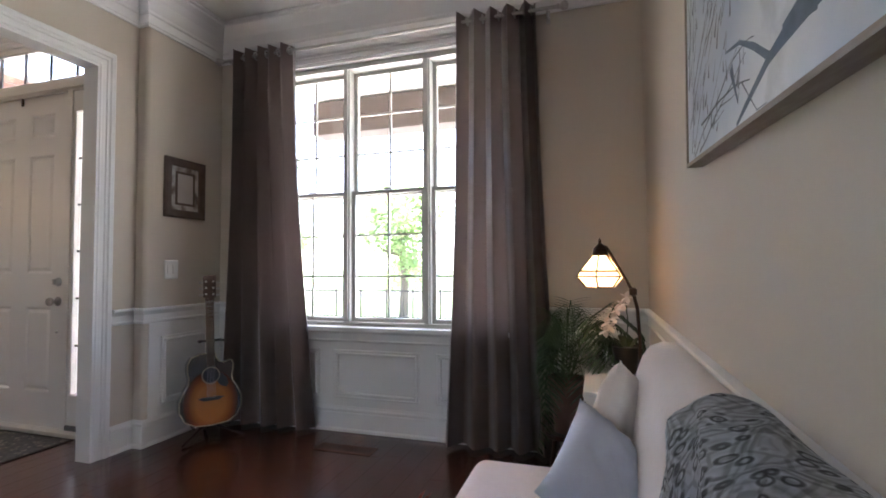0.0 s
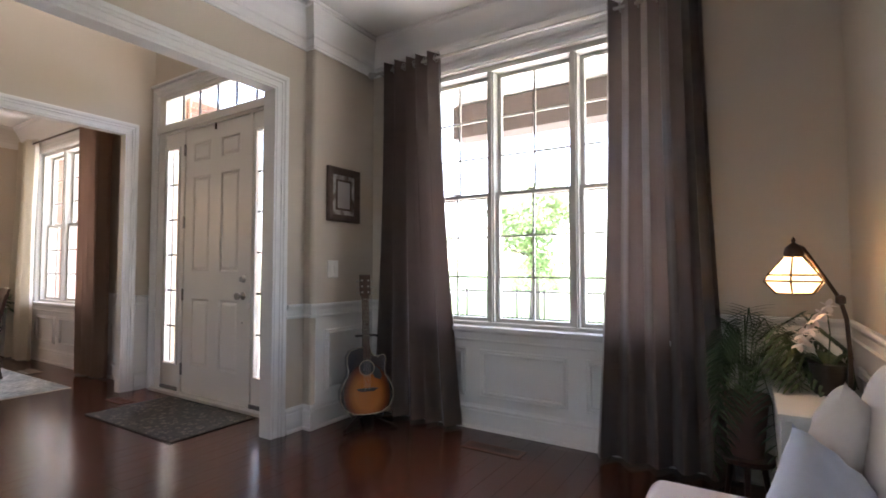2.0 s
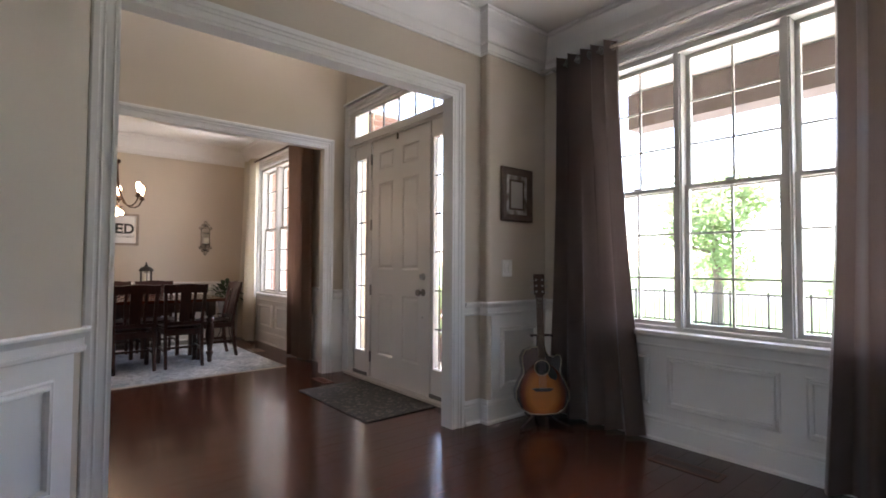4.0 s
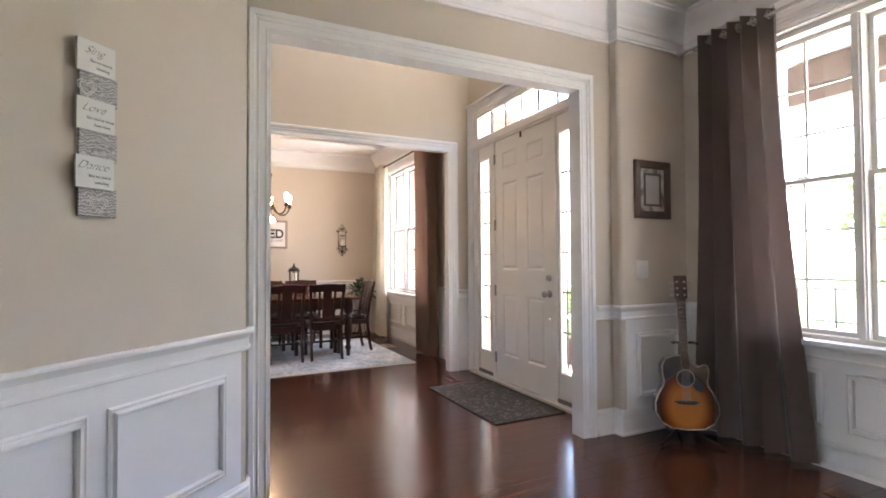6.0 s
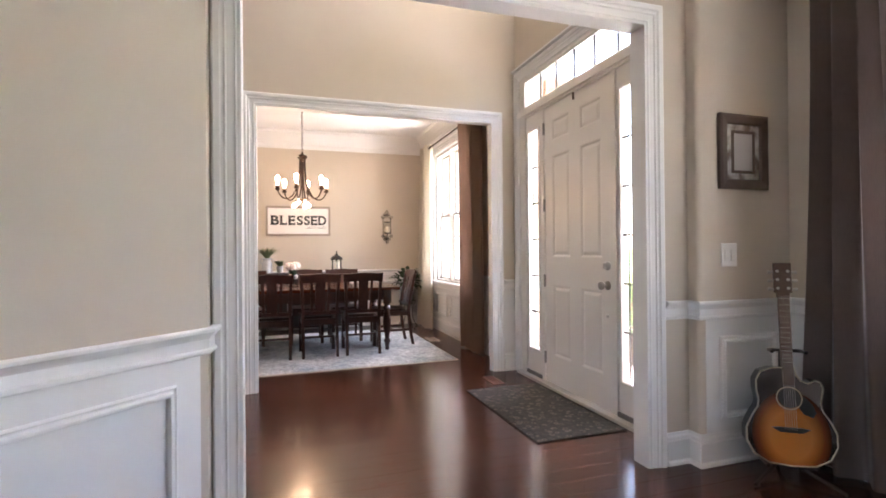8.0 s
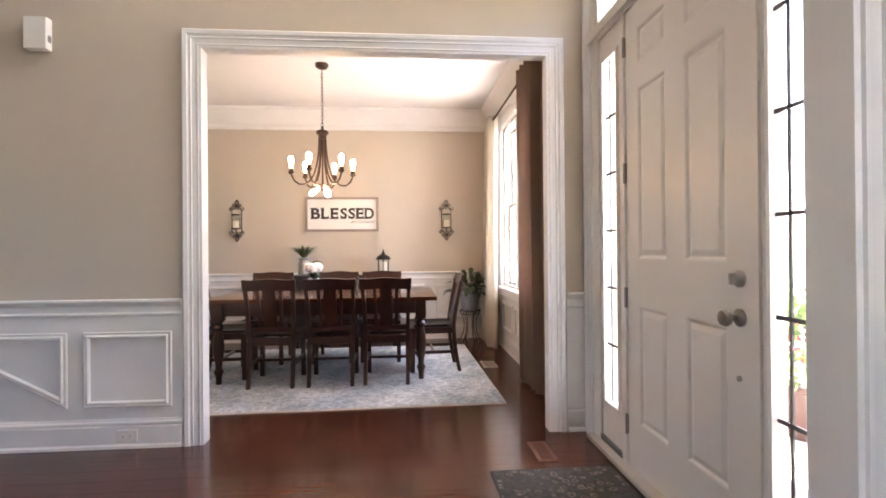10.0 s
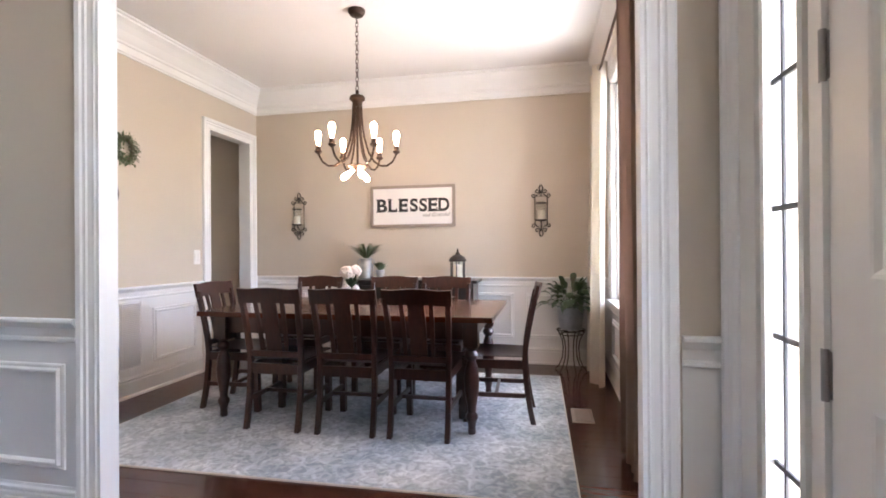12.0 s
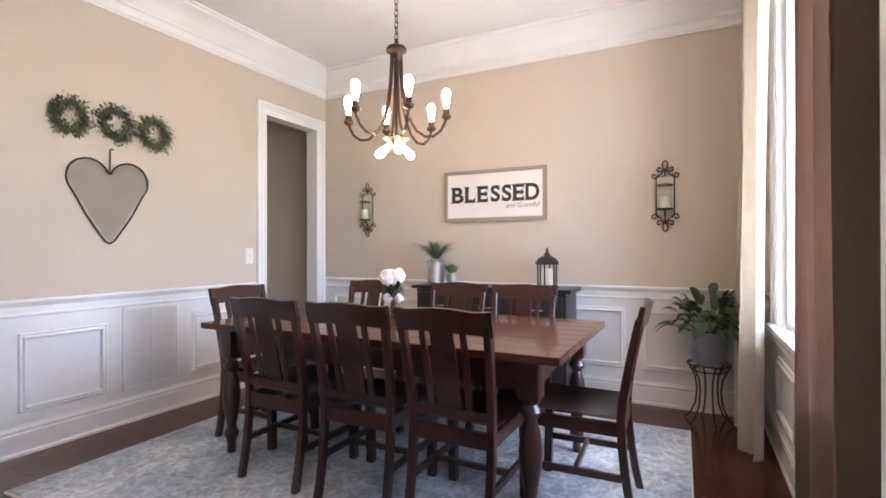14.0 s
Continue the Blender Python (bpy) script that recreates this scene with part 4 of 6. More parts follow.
FOLIAGE = material("dark_green_leaf", (0.026, 0.050, 0.024), 0.45, second=(0.055, 0.095, 0.040), scale=12, vary=0.25)
SAGE = material("sage_green_leaf", (0.085, 0.115, 0.055), 0.7, second=(0.14, 0.17, 0.09), scale=20, vary=0.3)
PETAL = material("white_petal", (0.82, 0.76, 0.73), 0.7, second=(0.78, 0.68, 0.65), scale=20, sheen=0.3)
WAX = material("cream_wax", (0.80, 0.74, 0.62), 0.5, second=(0.76, 0.70, 0.58), scale=12)
GREYWOOD = material("weathered_grey_wood", (0.27, 0.215, 0.175), 0.7, second=(0.36, 0.30, 0.25), scale=9, stretch=(12, 2, 12), bump=0.1)
PAPER = material("white_sign_board", (0.80, 0.77, 0.74), 0.3, second=(0.77, 0.74, 0.71), scale=6)
INK = material("black_lettering", (0.02, 0.02, 0.02), 0.5)
GREYINK = material("grey_lettering", (0.22, 0.20, 0.19), 0.6)
PLASTIC = material("white_plastic_plate", (0.78, 0.76, 0.72), 0.4)
JAR = glass("clear_jar_glass", (0.95, 0.97, 0.96))
BULB = glow("warm_bulb", (1.0, 0.68, 0.40), 4.2)
SOIL = material("potting_soil", (0.05, 0.035, 0.025), 0.95, bump=0.5, bump_scale=60)


def lettering(text, size, mat, parent, m, name="lettering", shear=0.0, stretch=1.0, bold=0.0, spacing=1.0):
    cu = bpy.data.curves.new(name, "FONT")
    cu.body, cu.size, cu.align_x, cu.align_y, cu.extrude, cu.shear, cu.offset, cu.space_character = text, size, "CENTER", "CENTER", 0.001, shear, bold, spacing
    tmp = bpy.data.objects.new(name, cu)
    scene.collection.objects.link(tmp)
    me = bpy.data.meshes.new_from_object(tmp.evaluated_get(bpy.context.evaluated_depsgraph_get()))
    bpy.data.objects.remove(tmp)
    me.materials.clear()
    me.materials.append(mat)
    ob = new(name, me)
    ob.parent = parent
    ob.matrix_basis = m @ Matrix.Diagonal((stretch, 1, 1, 1))
    return ob


# ---- dining rug ----
def cloth_rug(name, x0, x1, y0, y1, turn, mat, label, edge, h=0.010):
    cx, cy = (x0 + x1) / 2, (y0 + y1) / 2
    root = thing(name, label, "rug", at=(cx, cy, 0.001), turn=turn)
    w, d = (x1 - x0) / 2, (y1 - y0) / 2
    part("rug_body", boxes((-w, w, -d, d, 0, h), bevel=0.003), mat, root)
    bm = bmesh.new()
    sweep(bm, [(-w, -d), (w, -d), (w, d), (-w, d)], [(0, 0), (0, h * 0.8), (-0.008, h * 0.8), (-0.010, 0)], flat, closed=True)
    part("binding", bm, edge, root)
    return root


cloth_rug("dining_rug", -8.355, -6.015, -0.12, 2.885, 1.0, RUG, "faded blue grey patterned rug under the table", material("pale_rug_binding", (0.6, 0.57, 0.52), 0.9))


# ---- chandelier ----
ch = thing("chandelier", "bronze chandelier with lit bare bulbs over the table", "chandelier", at=(-7.27, 1.335, 0))
part("canopy", lathe(bmesh.new(), [(0.012, 3.0), (0.05, 3.008), (0.066, 3.03), (0.066, 3.05)], (0, 0, 0), 24), BRONZE, ch, smooth=True)
for k in range(16):
    z = 2.445 + 0.035 * k
    tube_pts = []
    for i in range(12):
        a = 2 * math.pi * i / 12
        u, v = 0.011 * math.cos(a), 0.024 * math.sin(a)
        tube_pts.append((u, 0, z + v) if k % 2 else (0, u, z + v))
    part("chain_link", tube(bmesh.new(), tube_pts, 0.0028, 5, closed=True), BRONZE, ch)
part("hub", lathe(bmesh.new(), [(0.010, 2.43), (0.014, 2.415), (0.012, 2.40), (0.05, 2.385), (0.060, 2.372), (0.060, 2.355), (0.040, 2.34), (0.034, 2.30)], (0, 0, 0), 24), BRONZE, ch, smooth=True)
part("stem", tube(bmesh.new(), [(0, 0, 2.34), (0, 0, 1.81)], 0.008, 10), BRONZE, ch, smooth=True)
part("lower_plate", lathe(bmesh.new(), [(0.085, 1.845), (0.090, 1.838), (0.060, 1.825), (0.028, 1.810), (0.02, 1.795), (0.006, 1.785)], (0, 0, 0), 24), BRONZE, ch, smooth=True)
BULB_SHAPE = [(0.011, 0.0), (0.012, 0.012), (0.015, 0.03), (0.021, 0.06), (0.0245, 0.085), (0.022, 0.105), (0.012, 0.118), (0.003, 0.121)]
R = 0.30
for k in range(6):
    a = radians(60 * k + 45)
    c, s = math.cos(a), math.sin(a)
    prof = [(0.030, 2.34), (0.033, 2.25), (0.040, 2.15), (0.055, 2.05), (0.085, 1.95), (0.125, 1.88), (0.175, 1.845), (0.225, 1.845), (0.268, 1.875), (0.292, 1.92), (R, 1.945)]
    arm = part("arm", tube(bmesh.new(), [(r * c, r * s, z) for r, z in prof], 0.0085, 8), BRONZE, ch, smooth=True)
    part("socket", lathe(bmesh.new(), [(0.010, 1.935), (0.026, 1.945), (0.030, 1.958), (0.024, 1.965), (0.020, 1.975), (0.020, 1.995), (0.014, 2.0)], (R * c, R * s, 0), 16), BRONZE, arm, smooth=True)
    part("bulb", lathe(bmesh.new(), BULB_SHAPE, (R * c, R * s, 1.995), 16), BULB, arm, "lit warm filament bulb", smooth=True)
for k in range(3):
    a = radians(120 * k + 40)
    tip = Vector((math.cos(a), math.sin(a), -0.75)).normalized()
    m = tip.to_track_quat("Z", "Y").to_matrix()
    base = Vector((0.03 * math.cos(a), 0.03 * math.sin(a), 1.815))
    part("bulb", lathe(bmesh.new(), BULB_SHAPE, tuple(base), 16, m), BULB, ch, "lit warm filament bulb", smooth=True)

# ---- framed word sign on the far wall ----
sx = DXW + 0.002
sign = thing("wall_sign", "white word sign in a weathered grey frame", "sign", at=(sx, 1.3225, 1.671))
bm = bmesh.new()
w, d = 0.4775, 0.2275
sweep(bm, [(-w, -d), (w, -d), (w, d), (-w, d)], [(0, 0), (0, 0.030), (0.030, 0.030), (0.030, 0)], lambda u, v, n: (n, u, v), closed=True)
part("frame", bm, GREYWOOD, sign)
part("board", boxes((0.0, 0.012, -w + 0.03, w - 0.03, -d + 0.03, d - 0.03)), PAPER, sign)
SIGNM = Matrix(((0, 0, 1, 0.014), (1, 0, 0, 0), (0, 1, 0, 0), (0, 0, 0, 1)))
CAP = 0.146
for ch, cy, width in (("B", -0.345, 0.118), ("L", -0.222, 0.100), ("E", -0.100, 0.100), ("S", 0.020, 0.088), ("S", 0.125, 0.088), ("E", 0.232, 0.100), ("D", 0.355, 0.122)):
    ob = lettering(ch, 0.2, INK, sign, Matrix(), name="letter", bold=0.006)
    xs, ys = [v.co.x for v in ob.data.vertices], [v.co.y for v in ob.data.vertices]
    kx, ky = width / (max(xs) - min(xs)), CAP / (max(ys) - min(ys))
    ob.matrix_basis = Matrix.Translation((0, cy, 0.012)) @ SIGNM @ Matrix.Diagonal((kx, ky, 1, 1)) @ Matrix.Translation((-(max(xs) + min(xs)) / 2, -(max(ys) + min(ys)) / 2, 0))
    h, q = CAP / 2, width / 2
    bars = []
    if ch != "S":
        bars += [(-q - 0.011, -q + 0.03, h - 0.010, h), (-q - 0.011, -q + 0.03, -h, -h + 0.010)]
    if ch == "L":
        bars += [(-q + 0.01, -q + 0.042, h - 0.010, h)]
    if ch in "LE":
        bars += [(q - 0.010, q, -h, -h + 0.045)]
    if ch == "E":
        bars += [(q - 0.010, q, h - 0.040, h), (q - 0.026, q - 0.017, -0.022, 0.028)]
    if ch == "S":
        bars += [(q - 0.014, q - 0.005, h - 0.048, h - 0.002), (-q + 0.003, -q + 0.012, -h + 0.002, -h + 0.050)]
    for a, b, c, d in bars:
        part("serif", boxes((0.013, 0.0148, cy + a, cy + b, 0.012 + c, 0.012 + d)), INK, sign)
lettering("and Grateful", 0.062, GREYINK, sign, Matrix.Translation((0, 0.262, -0.098)) @ SIGNM, shear=0.35, stretch=0.95)


# ---- sconces ----
def spiral(cy, cz, r, start, turns, flip=1, n=18):
    return [(0.012, cy + flip * r * (1 - 0.75 * i / n) * math.cos(start + turns * 2 * math.pi * i / n), cz + r * (1 - 0.75 * i / n) * math.sin(start + turns * 2 * math.pi * i / n)) for i in range(n + 1)]


def sconce(y):
    root = thing("wall_sconce", "scrolled dark iron candle sconce on the wall", "sconce", at=(DXW, y, 1.59), group="candle sconces")
    part("frame", tube(bmesh.new(), [(0.012, -0.062, -0.15), (0.012, 0.062, -0.15), (0.012, 0.062, 0.15), (0.012, -0.062, 0.15)], 0.005, 6, closed=True), IRON, root)
    for s in (-1, 1):
        part("finial", tube(bmesh.new(), [(0.012, 0.018 * math.sin(a), s * (0.235 + 0.032 * math.cos(a))) for a in [2 * math.pi * i / 14 for i in range(14)]], 0.005, 6, closed=True), IRON, root)
        part("stem", tube(bmesh.new(), [(0.012, 0, s * 0.15), (0.012, 0, s * 0.205)], 0.006, 6), IRON, root)
        for f in (-1, 1):
            part("scroll", tube(bmesh.new(), spiral(f * 0.040, s * 0.205, 0.026, s * 2.6, 1.1 * s, f), 0.0045, 6), IRON, root)
            part("scroll", tube(bmesh.new(), spiral(f * 0.076, s * 0.158, 0.027, s * 2.9, 1.1 * s, f), 0.0045, 6), IRON, root)
            part("brace", tube(bmesh.new(), [(0.012, f * 0.055, s * 0.15), (0.012, f * 0.026, s * 0.17), (0.012, 0, s * 0.205)], 0.0045, 6), IRON, root)
    part("bracket", tube(bmesh.new(), [(0.012, 0, -0.15), (0.035, 0, -0.13), (0.06, 0, -0.105)], 0.006, 6), IRON, root)
    part("ring", tube(bmesh.new(), [(0.06 + 0.052 * math.cos(a), 0.052 * math.sin(a), 0.075) for a in [2 * math.pi * i / 20 for i in range(20)]], 0.004, 6, closed=True), IRON, root)
    part("dish", lathe(bmesh.new(), [(0.02, -0.112), (0.055, -0.106), (0.058, -0.096), (0.05, -0.098)], (0.06, 0, 0), 20), IRON, root, smooth=True)
    cup = part("glass_cup", lathe(bmesh.new(), [(0.046, -0.094), (0.048, 0.06), (0.052, 0.09)], (0.06, 0, 0), 20), JAR, root, smooth=True)
    cup.visible_shadow = False
    part("candle", lathe(bmesh.new(), [(0.036, -0.093), (0.036, -0.005), (0.030, 0.0), (0.004, -0.003)], (0.06, 0, 0), 18), WAX, root, "cream pillar candle", smooth=True)
    return root


s1 = sconce(-0.032)
copy_thing(s1, pose(DXW, 2.705, 1.59))

# ---- sideboard and what stands on it ----
sb = thing("sideboard", "black sideboard against the wainscot", "cabinet", at=(DXW + 0.035, 1.41, 0))
part("body", boxes((0.02, 0.37, -0.64, 0.64, 0.10, 0.855), bevel=0.004), BLACK, sb)
part("top", boxes((0.0, 0.40, -0.68, 0.68, 0.857, 0.888), bevel=0.006), BLACK, sb)
for y in (-0.6, 0.6):
    for x in (0.05, 0.34):
        part("leg", boxes((x - 0.025, x + 0.025, y - 0.025, y + 0.025, 0, 0.10)), BLACK, sb)
for k in range(3):
    y0 = -0.62 + 0.415 * k
    d = part("door", boxes((0.37, 0.388, y0, y0 + 0.405, 0.14, 0.60), bevel=0.004), BLACK, sb)
    part("handle", tube(bmesh.new(), [(0.39, y0 + 0.36, 0.34), (0.405, y0 + 0.36, 0.35), (0.405, y0 + 0.36, 0.43), (0.39, y0 + 0.36, 0.44)], 0.005, 6), STEEL, d)
    d = part("drawer", boxes((0.37, 0.388, y0, y0 + 0.405, 0.62, 0.83), bevel=0.004), BLACK, sb)
    part("handle", tube(bmesh.new(), [(0.39, y0 + 0.15, 0.725), (0.405, y0 + 0.16, 0.725), (0.405, y0 + 0.245, 0.725), (0.39, y0 + 0.255, 0.725)], 0.005, 6), STEEL, d)


def blade(bm, base, tip, sag, width, n=5):
    """A narrow pointed leaf bending from base to tip."""
    base, tip = Vector(base), Vector(tip)
    d = (tip - base)
    side = d.cross(Vector((0, 0, 1)))
    side = side.normalized() if side.length > 1e-5 else Vector((1, 0, 0))
    prev = None
    for i in range(n + 1):
        t = i / n
        p = base + d * t + Vector((0, 0, sag * 4 * t * (1 - t)))
        w = width * math.sin(math.pi * min(1.0, 0.12 + 0.88 * t)) if t < 1 else 0.0008
        pair = (bm.verts.new(p - side * w / 2), bm.verts.new(p + Vector((0, 0, w * 0.12))), bm.verts.new(p + side * w / 2))
        if prev:
            bm.faces.new((prev[0], prev[1], pair[1], pair[0]))
            bm.faces.new((prev[1], prev[2], pair[2], pair[1]))
        prev = pair


def tuft(rng, n, reach, height, width, sag, spread=1.0):
    bm = bmesh.new()
    for k in range(n):
        a = rng.uniform(0, 2 * math.pi)
        r = reach * rng.uniform(0.25, 1.0) * spread
        blade(bm, (0.012 * math.cos(a), 0.012 * math.sin(a), 0), (r * math.cos(a), r * math.sin(a), height * rng.uniform(0.45, 1.0)), sag * rng.uniform(0.4, 1.2), width * rng.uniform(0.7, 1.2))
    return bm


SBZ = 0.889
can = thing("milk_can_planter", "galvanised milk can with spiky green grass", "planter", at=(-8.66, 0.865, SBZ))
part("can", lathe(bmesh.new(), [(0.070, 0), (0.076, 0.006), (0.076, 0.14), (0.072, 0.15), (0.058, 0.175), (0.056, 0.20), (0.066, 0.215), (0.062, 0.22), (0.05, 0.212)], (0, 0, 0), 24), GALV, can, smooth=True)
for s in (-1, 1):
    part("handle", tube(bmesh.new(), [(0, s * 0.060, 0.205), (0, s * 0.085, 0.20), (0, s * 0.090, 0.17), (0, s * 0.078, 0.14)], 0.005, 6), GALV, can)
g = part("grass", tuft(random.Random(2), 140, 0.27, 0.18, 0.008, 0.045), SAGE, can)
g.location = (0, 0, 0.205)
small = thing("small_planter", "small galvanised pail with leafy sprigs", "planter", at=(-8.60, 1.045, SBZ))
part("pail", lathe(bmesh.new(), [(0.036, 0), (0.048, 0.088), (0.052, 0.09), (0.050, 0.096), (0.043, 0.09)], (0, 0, 0), 20), GALV, small, smooth=True)
g = part("sprigs", tuft(random.Random(8), 60, 0.10, 0.10, 0.026, 0.02), SAGE, small)
g.location = (0, 0, 0.085)
lan = thing("lantern", "dark metal lantern holding a white candle", "lantern", at=(-8.62, 1.87, SBZ))
part("base", lathe(bmesh.new(), [(0.088, 0), (0.088, 0.014), (0.078, 0.022)], (0, 0, 0), 6), IRON, lan)
for k in range(6):
    a = radians(60 * k)
    part("post", tube(bmesh.new(), [(0.074 * math.cos(a), 0.074 * math.sin(a), 0.02), (0.074 * math.cos(a), 0.074 * math.sin(a), 0.185)], 0.006, 6), IRON, lan)
    b = radians(60 * k + 60)
    p = [Vector((0.072 * math.cos(q), 0.072 * math.sin(q), z)) for q, z in ((a, 0.022), (b, 0.022), (b, 0.185), (a, 0.185))]
    bm = bmesh.new()
    bm.faces.new([bm.verts.new(v) for v in p])
    bmesh.ops.solidify(bm, geom=bm.faces[:], thickness=0.002)
    q = part("pane", bm, JAR, lan)
    q.visible_shadow = False
part("roof", lathe(bmesh.new(), [(0.092, 0.183), (0.094, 0.195), (0.075, 0.225), (0.045, 0.245), (0.026, 0.252), (0.020, 0.272), (0.010, 0.278), (0.012, 0.296), (0.003, 0.315)], (0, 0, 0), 12), IRON, lan, smooth=True)
part("candle", lathe(bmesh.new(), [(0.044, 0.022), (0.044, 0.145), (0.038, 0.15), (0.004, 0.146)], (0, 0, 0), 20), WAX, lan, "white pillar candle", smooth=True)

# ---- flowers on the table ----
fl = thing("flower_vase", "glass vase of white peonies on the table", "vase", at=(-7.42, 1.215, TZ + 0.001))
v = part("vase", lathe(bmesh.new(), [(0.030, 0.080), (0.056, 0.084), (0.062, 0.10), (0.066, 0.205), (0.064, 0.207)], (0, 0, 0), 24), JAR, fl, smooth=True)
part("foot", lathe(bmesh.new(), [(0.052, 0), (0.050, 0.006), (0.014, 0.016), (0.010, 0.03), (0.010, 0.06), (0.026, 0.080)], (0, 0, 0), 20), JAR, fl, smooth=True)
v.visible_shadow = False
rng = random.Random(4)


def bloom(bm, c, r, rng):
    for k in range(26):
        d = Vector((rng.gauss(0, 1), rng.gauss(0, 1), rng.gauss(0.35, 0.8))).normalized()
        p = Vector(c) + d * r * rng.uniform(0.55, 0.9)
        m = Matrix.Translation(p) @ d.to_track_quat("Z", "Y").to_matrix().to_4x4() @ Matrix.Diagonal((r * 0.55, r * 0.5, r * 0.26, 1))
        bmesh.ops.create_icosphere(bm, subdivisions=1, radius=1.0, matrix=m)


for c, r in (((0.0, -0.045, 0.245), 0.050), ((0.02, 0.045, 0.25), 0.048), ((-0.03, 0.0, 0.262), 0.046), ((0.045, 0.0, 0.230), 0.046), ((0.02, -0.030, 0.116), 0.031), ((-0.01, 0.030, 0.116), 0.031)):
    bm = bmesh.new()
    bloom(bm, c, r, rng)
    part("bloom", bm, PETAL, fl, smooth=True)
g = part("leaves", tuft(random.Random(6), 46, 0.075, 0.13, 0.03, 0.01), FOLIAGE, fl)
g.location = (0, 0, 0.11)

# ---- potted plant on a wire stand in the corner ----
st = thing("plant_stand", "black wire plant stand with curved legs", "plant stand", at=(-8.66, 2.985, 0))
part("ring", tube(bmesh.new(), [(0.135 * math.cos(a), 0.135 * math.sin(a), 0.40) for a in [2 * math.pi * i / 24 for i in range(24)]], 0.006, 6, closed=True), IRON, st)
part("ring", tube(bmesh.new(), [(0.10 * math.cos(a), 0.10 * math.sin(a), 0.355) for a in [2 * math.pi * i / 24 for i in range(24)]], 0.005, 6, closed=True), IRON, st)
for k in range(6):
    a = radians(60 * k + 15)
    part("leg", tube(bmesh.new(), [(r * math.cos(a), r * math.sin(a), z) for r, z in ((0.135, 0.40), (0.115, 0.36), (0.085, 0.30), (0.075, 0.22), (0.085, 0.12), (0.12, 0.04), (0.155, 0.006))], 0.006, 6), IRON, st, smooth=True)
for k in range(3):
    a = radians(60 * k + 15)
    part("support", tube(bmesh.new(), [(-0.13 * math.cos(a), -0.13 * math.sin(a), 0.40), (0.13 * math.cos(a), 0.13 * math.sin(a), 0.40)], 0.005, 6), IRON, st)
pl = thing("potted_plant", "bushy dark green houseplant in a galvanised bucket", "plant", at=(-8.66, 2.985, 0.407))
part("bucket", lathe(bmesh.new(), [(0.095, 0), (0.105, 0.01), (0.135, 0.20), (0.142, 0.205), (0.140, 0.215), (0.128, 0.205)], (0, 0, 0), 24), GALV, pl, smooth=True)
part("soil", lathe(bmesh.new(), [(0.12, 0.175), (0.06, 0.19), (0.005, 0.192)], (0, 0, 0), 16), SOIL, pl)
rng = random.Random(11)
for k in range(64):
    a, e = rng.uniform(0, 2 * math.pi), rng.uniform(0.05, 1.0)
    reach = 0.13 + 0.25 * e
    up = 0.06 + 0.26 * (1 - e) + rng.uniform(-0.05, 0.08)
    bm = bmesh.new()
    tip = Vector((min(reach * math.cos(a), 0.30), min(reach * math.sin(a), 0.18), 0.19 + up))
    if tip.x < -0.19:
        tip.x = -0.19
    mid = tip * 0.62 + Vector((0, 0, 0.10))
    tube(bm, [(0.02 * math.cos(a), 0.02 * math.sin(a), 0.18), tuple(mid)], 0.0022, 4)
    blade(bm, mid, tip + Vector((0, 0, -0.06 * e)), 0.03, rng.uniform(0.06, 0.09), 5)
    part("leaf", bm, FOLIAGE, pl)

# ---- wreaths and heart on the side wall ----
for k, (x, z) in enumerate(((-6.48, 2.02), (-6.755, 2.035), (-7.015, 2.02))):
    root = thing("wreath", "small round green leafy wreath on the wall", "wreath", at=(x, DYS + 0.03, z), group="wreaths")
    rng = random.Random(20 + k)
    ring = [(0.085 * math.cos(a), 0, 0.085 * math.sin(a)) for a in [2 * math.pi * i / 20 for i in range(20)]]
    part("ring", tube(bmesh.new(), ring, 0.014, 6, closed=True), BARK, root)
    bm = bmesh.new()
    for i in range(820):
        a = rng.uniform(0, 2 * math.pi)
        r = 0.085 + rng.gauss(0, 0.021)
        p = Vector((r * math.cos(a), rng.uniform(-0.018, 0.03), r * math.sin(a)))
        d = Vector((math.cos(a + rng.gauss(0.5, 0.8)), rng.uniform(-0.1, 0.7), math.sin(a + rng.gauss(0.5, 0.8)))) * rng.uniform(0.014, 0.030)
        blade(bm, p, p + d, 0.003, 0.014, 2)
    part("leaves", bm, SAGE, root)
heart = thing("wire_heart", "dark wire mesh heart hanging on the wall", "wall decor", at=(-6.72, DYS + 0.012, 1.52))


outline = []
for i in range(13):
    a = math.pi - math.pi * i / 12 * 1.12
    outline.append((0.128 + 0.128 * math.cos(a), 0.135 + 0.128 * math.sin(a) * 1.0))
outline += [(0.205, 0.02), (0.15, -0.09), (0.085, -0.19), (0.03, -0.27), (0.0, -0.288)]
outline[0] = (0.0, 0.185)
loop = [(x, 0, z) for x, z in outline] + [(-x, 0, z) for x, z in outline[-2:0:-1]]
part("rim", tube(bmesh.new(), loop, 0.006, 6, closed=True), IRON, heart)
part("hook", tube(bmesh.new(), [(0, 0, 0.185), (0, 0.004, 0.26), (0, 0.004, 0.335), (-0.012, 0.004, 0.345), (-0.022, 0.004, 0.338)], 0.005, 6), IRON, heart)
bm = bmesh.new()


def inside(x, z):
    x = abs(x)
    if z > 0.10:
        return (x - 0.128) ** 2 + (z - 0.135) ** 2 < 0.125 ** 2 or (x < 0.128 and z < 0.16)
    return x < 0.235 * max(0.0, (z + 0.288) / 0.388) ** 0.93


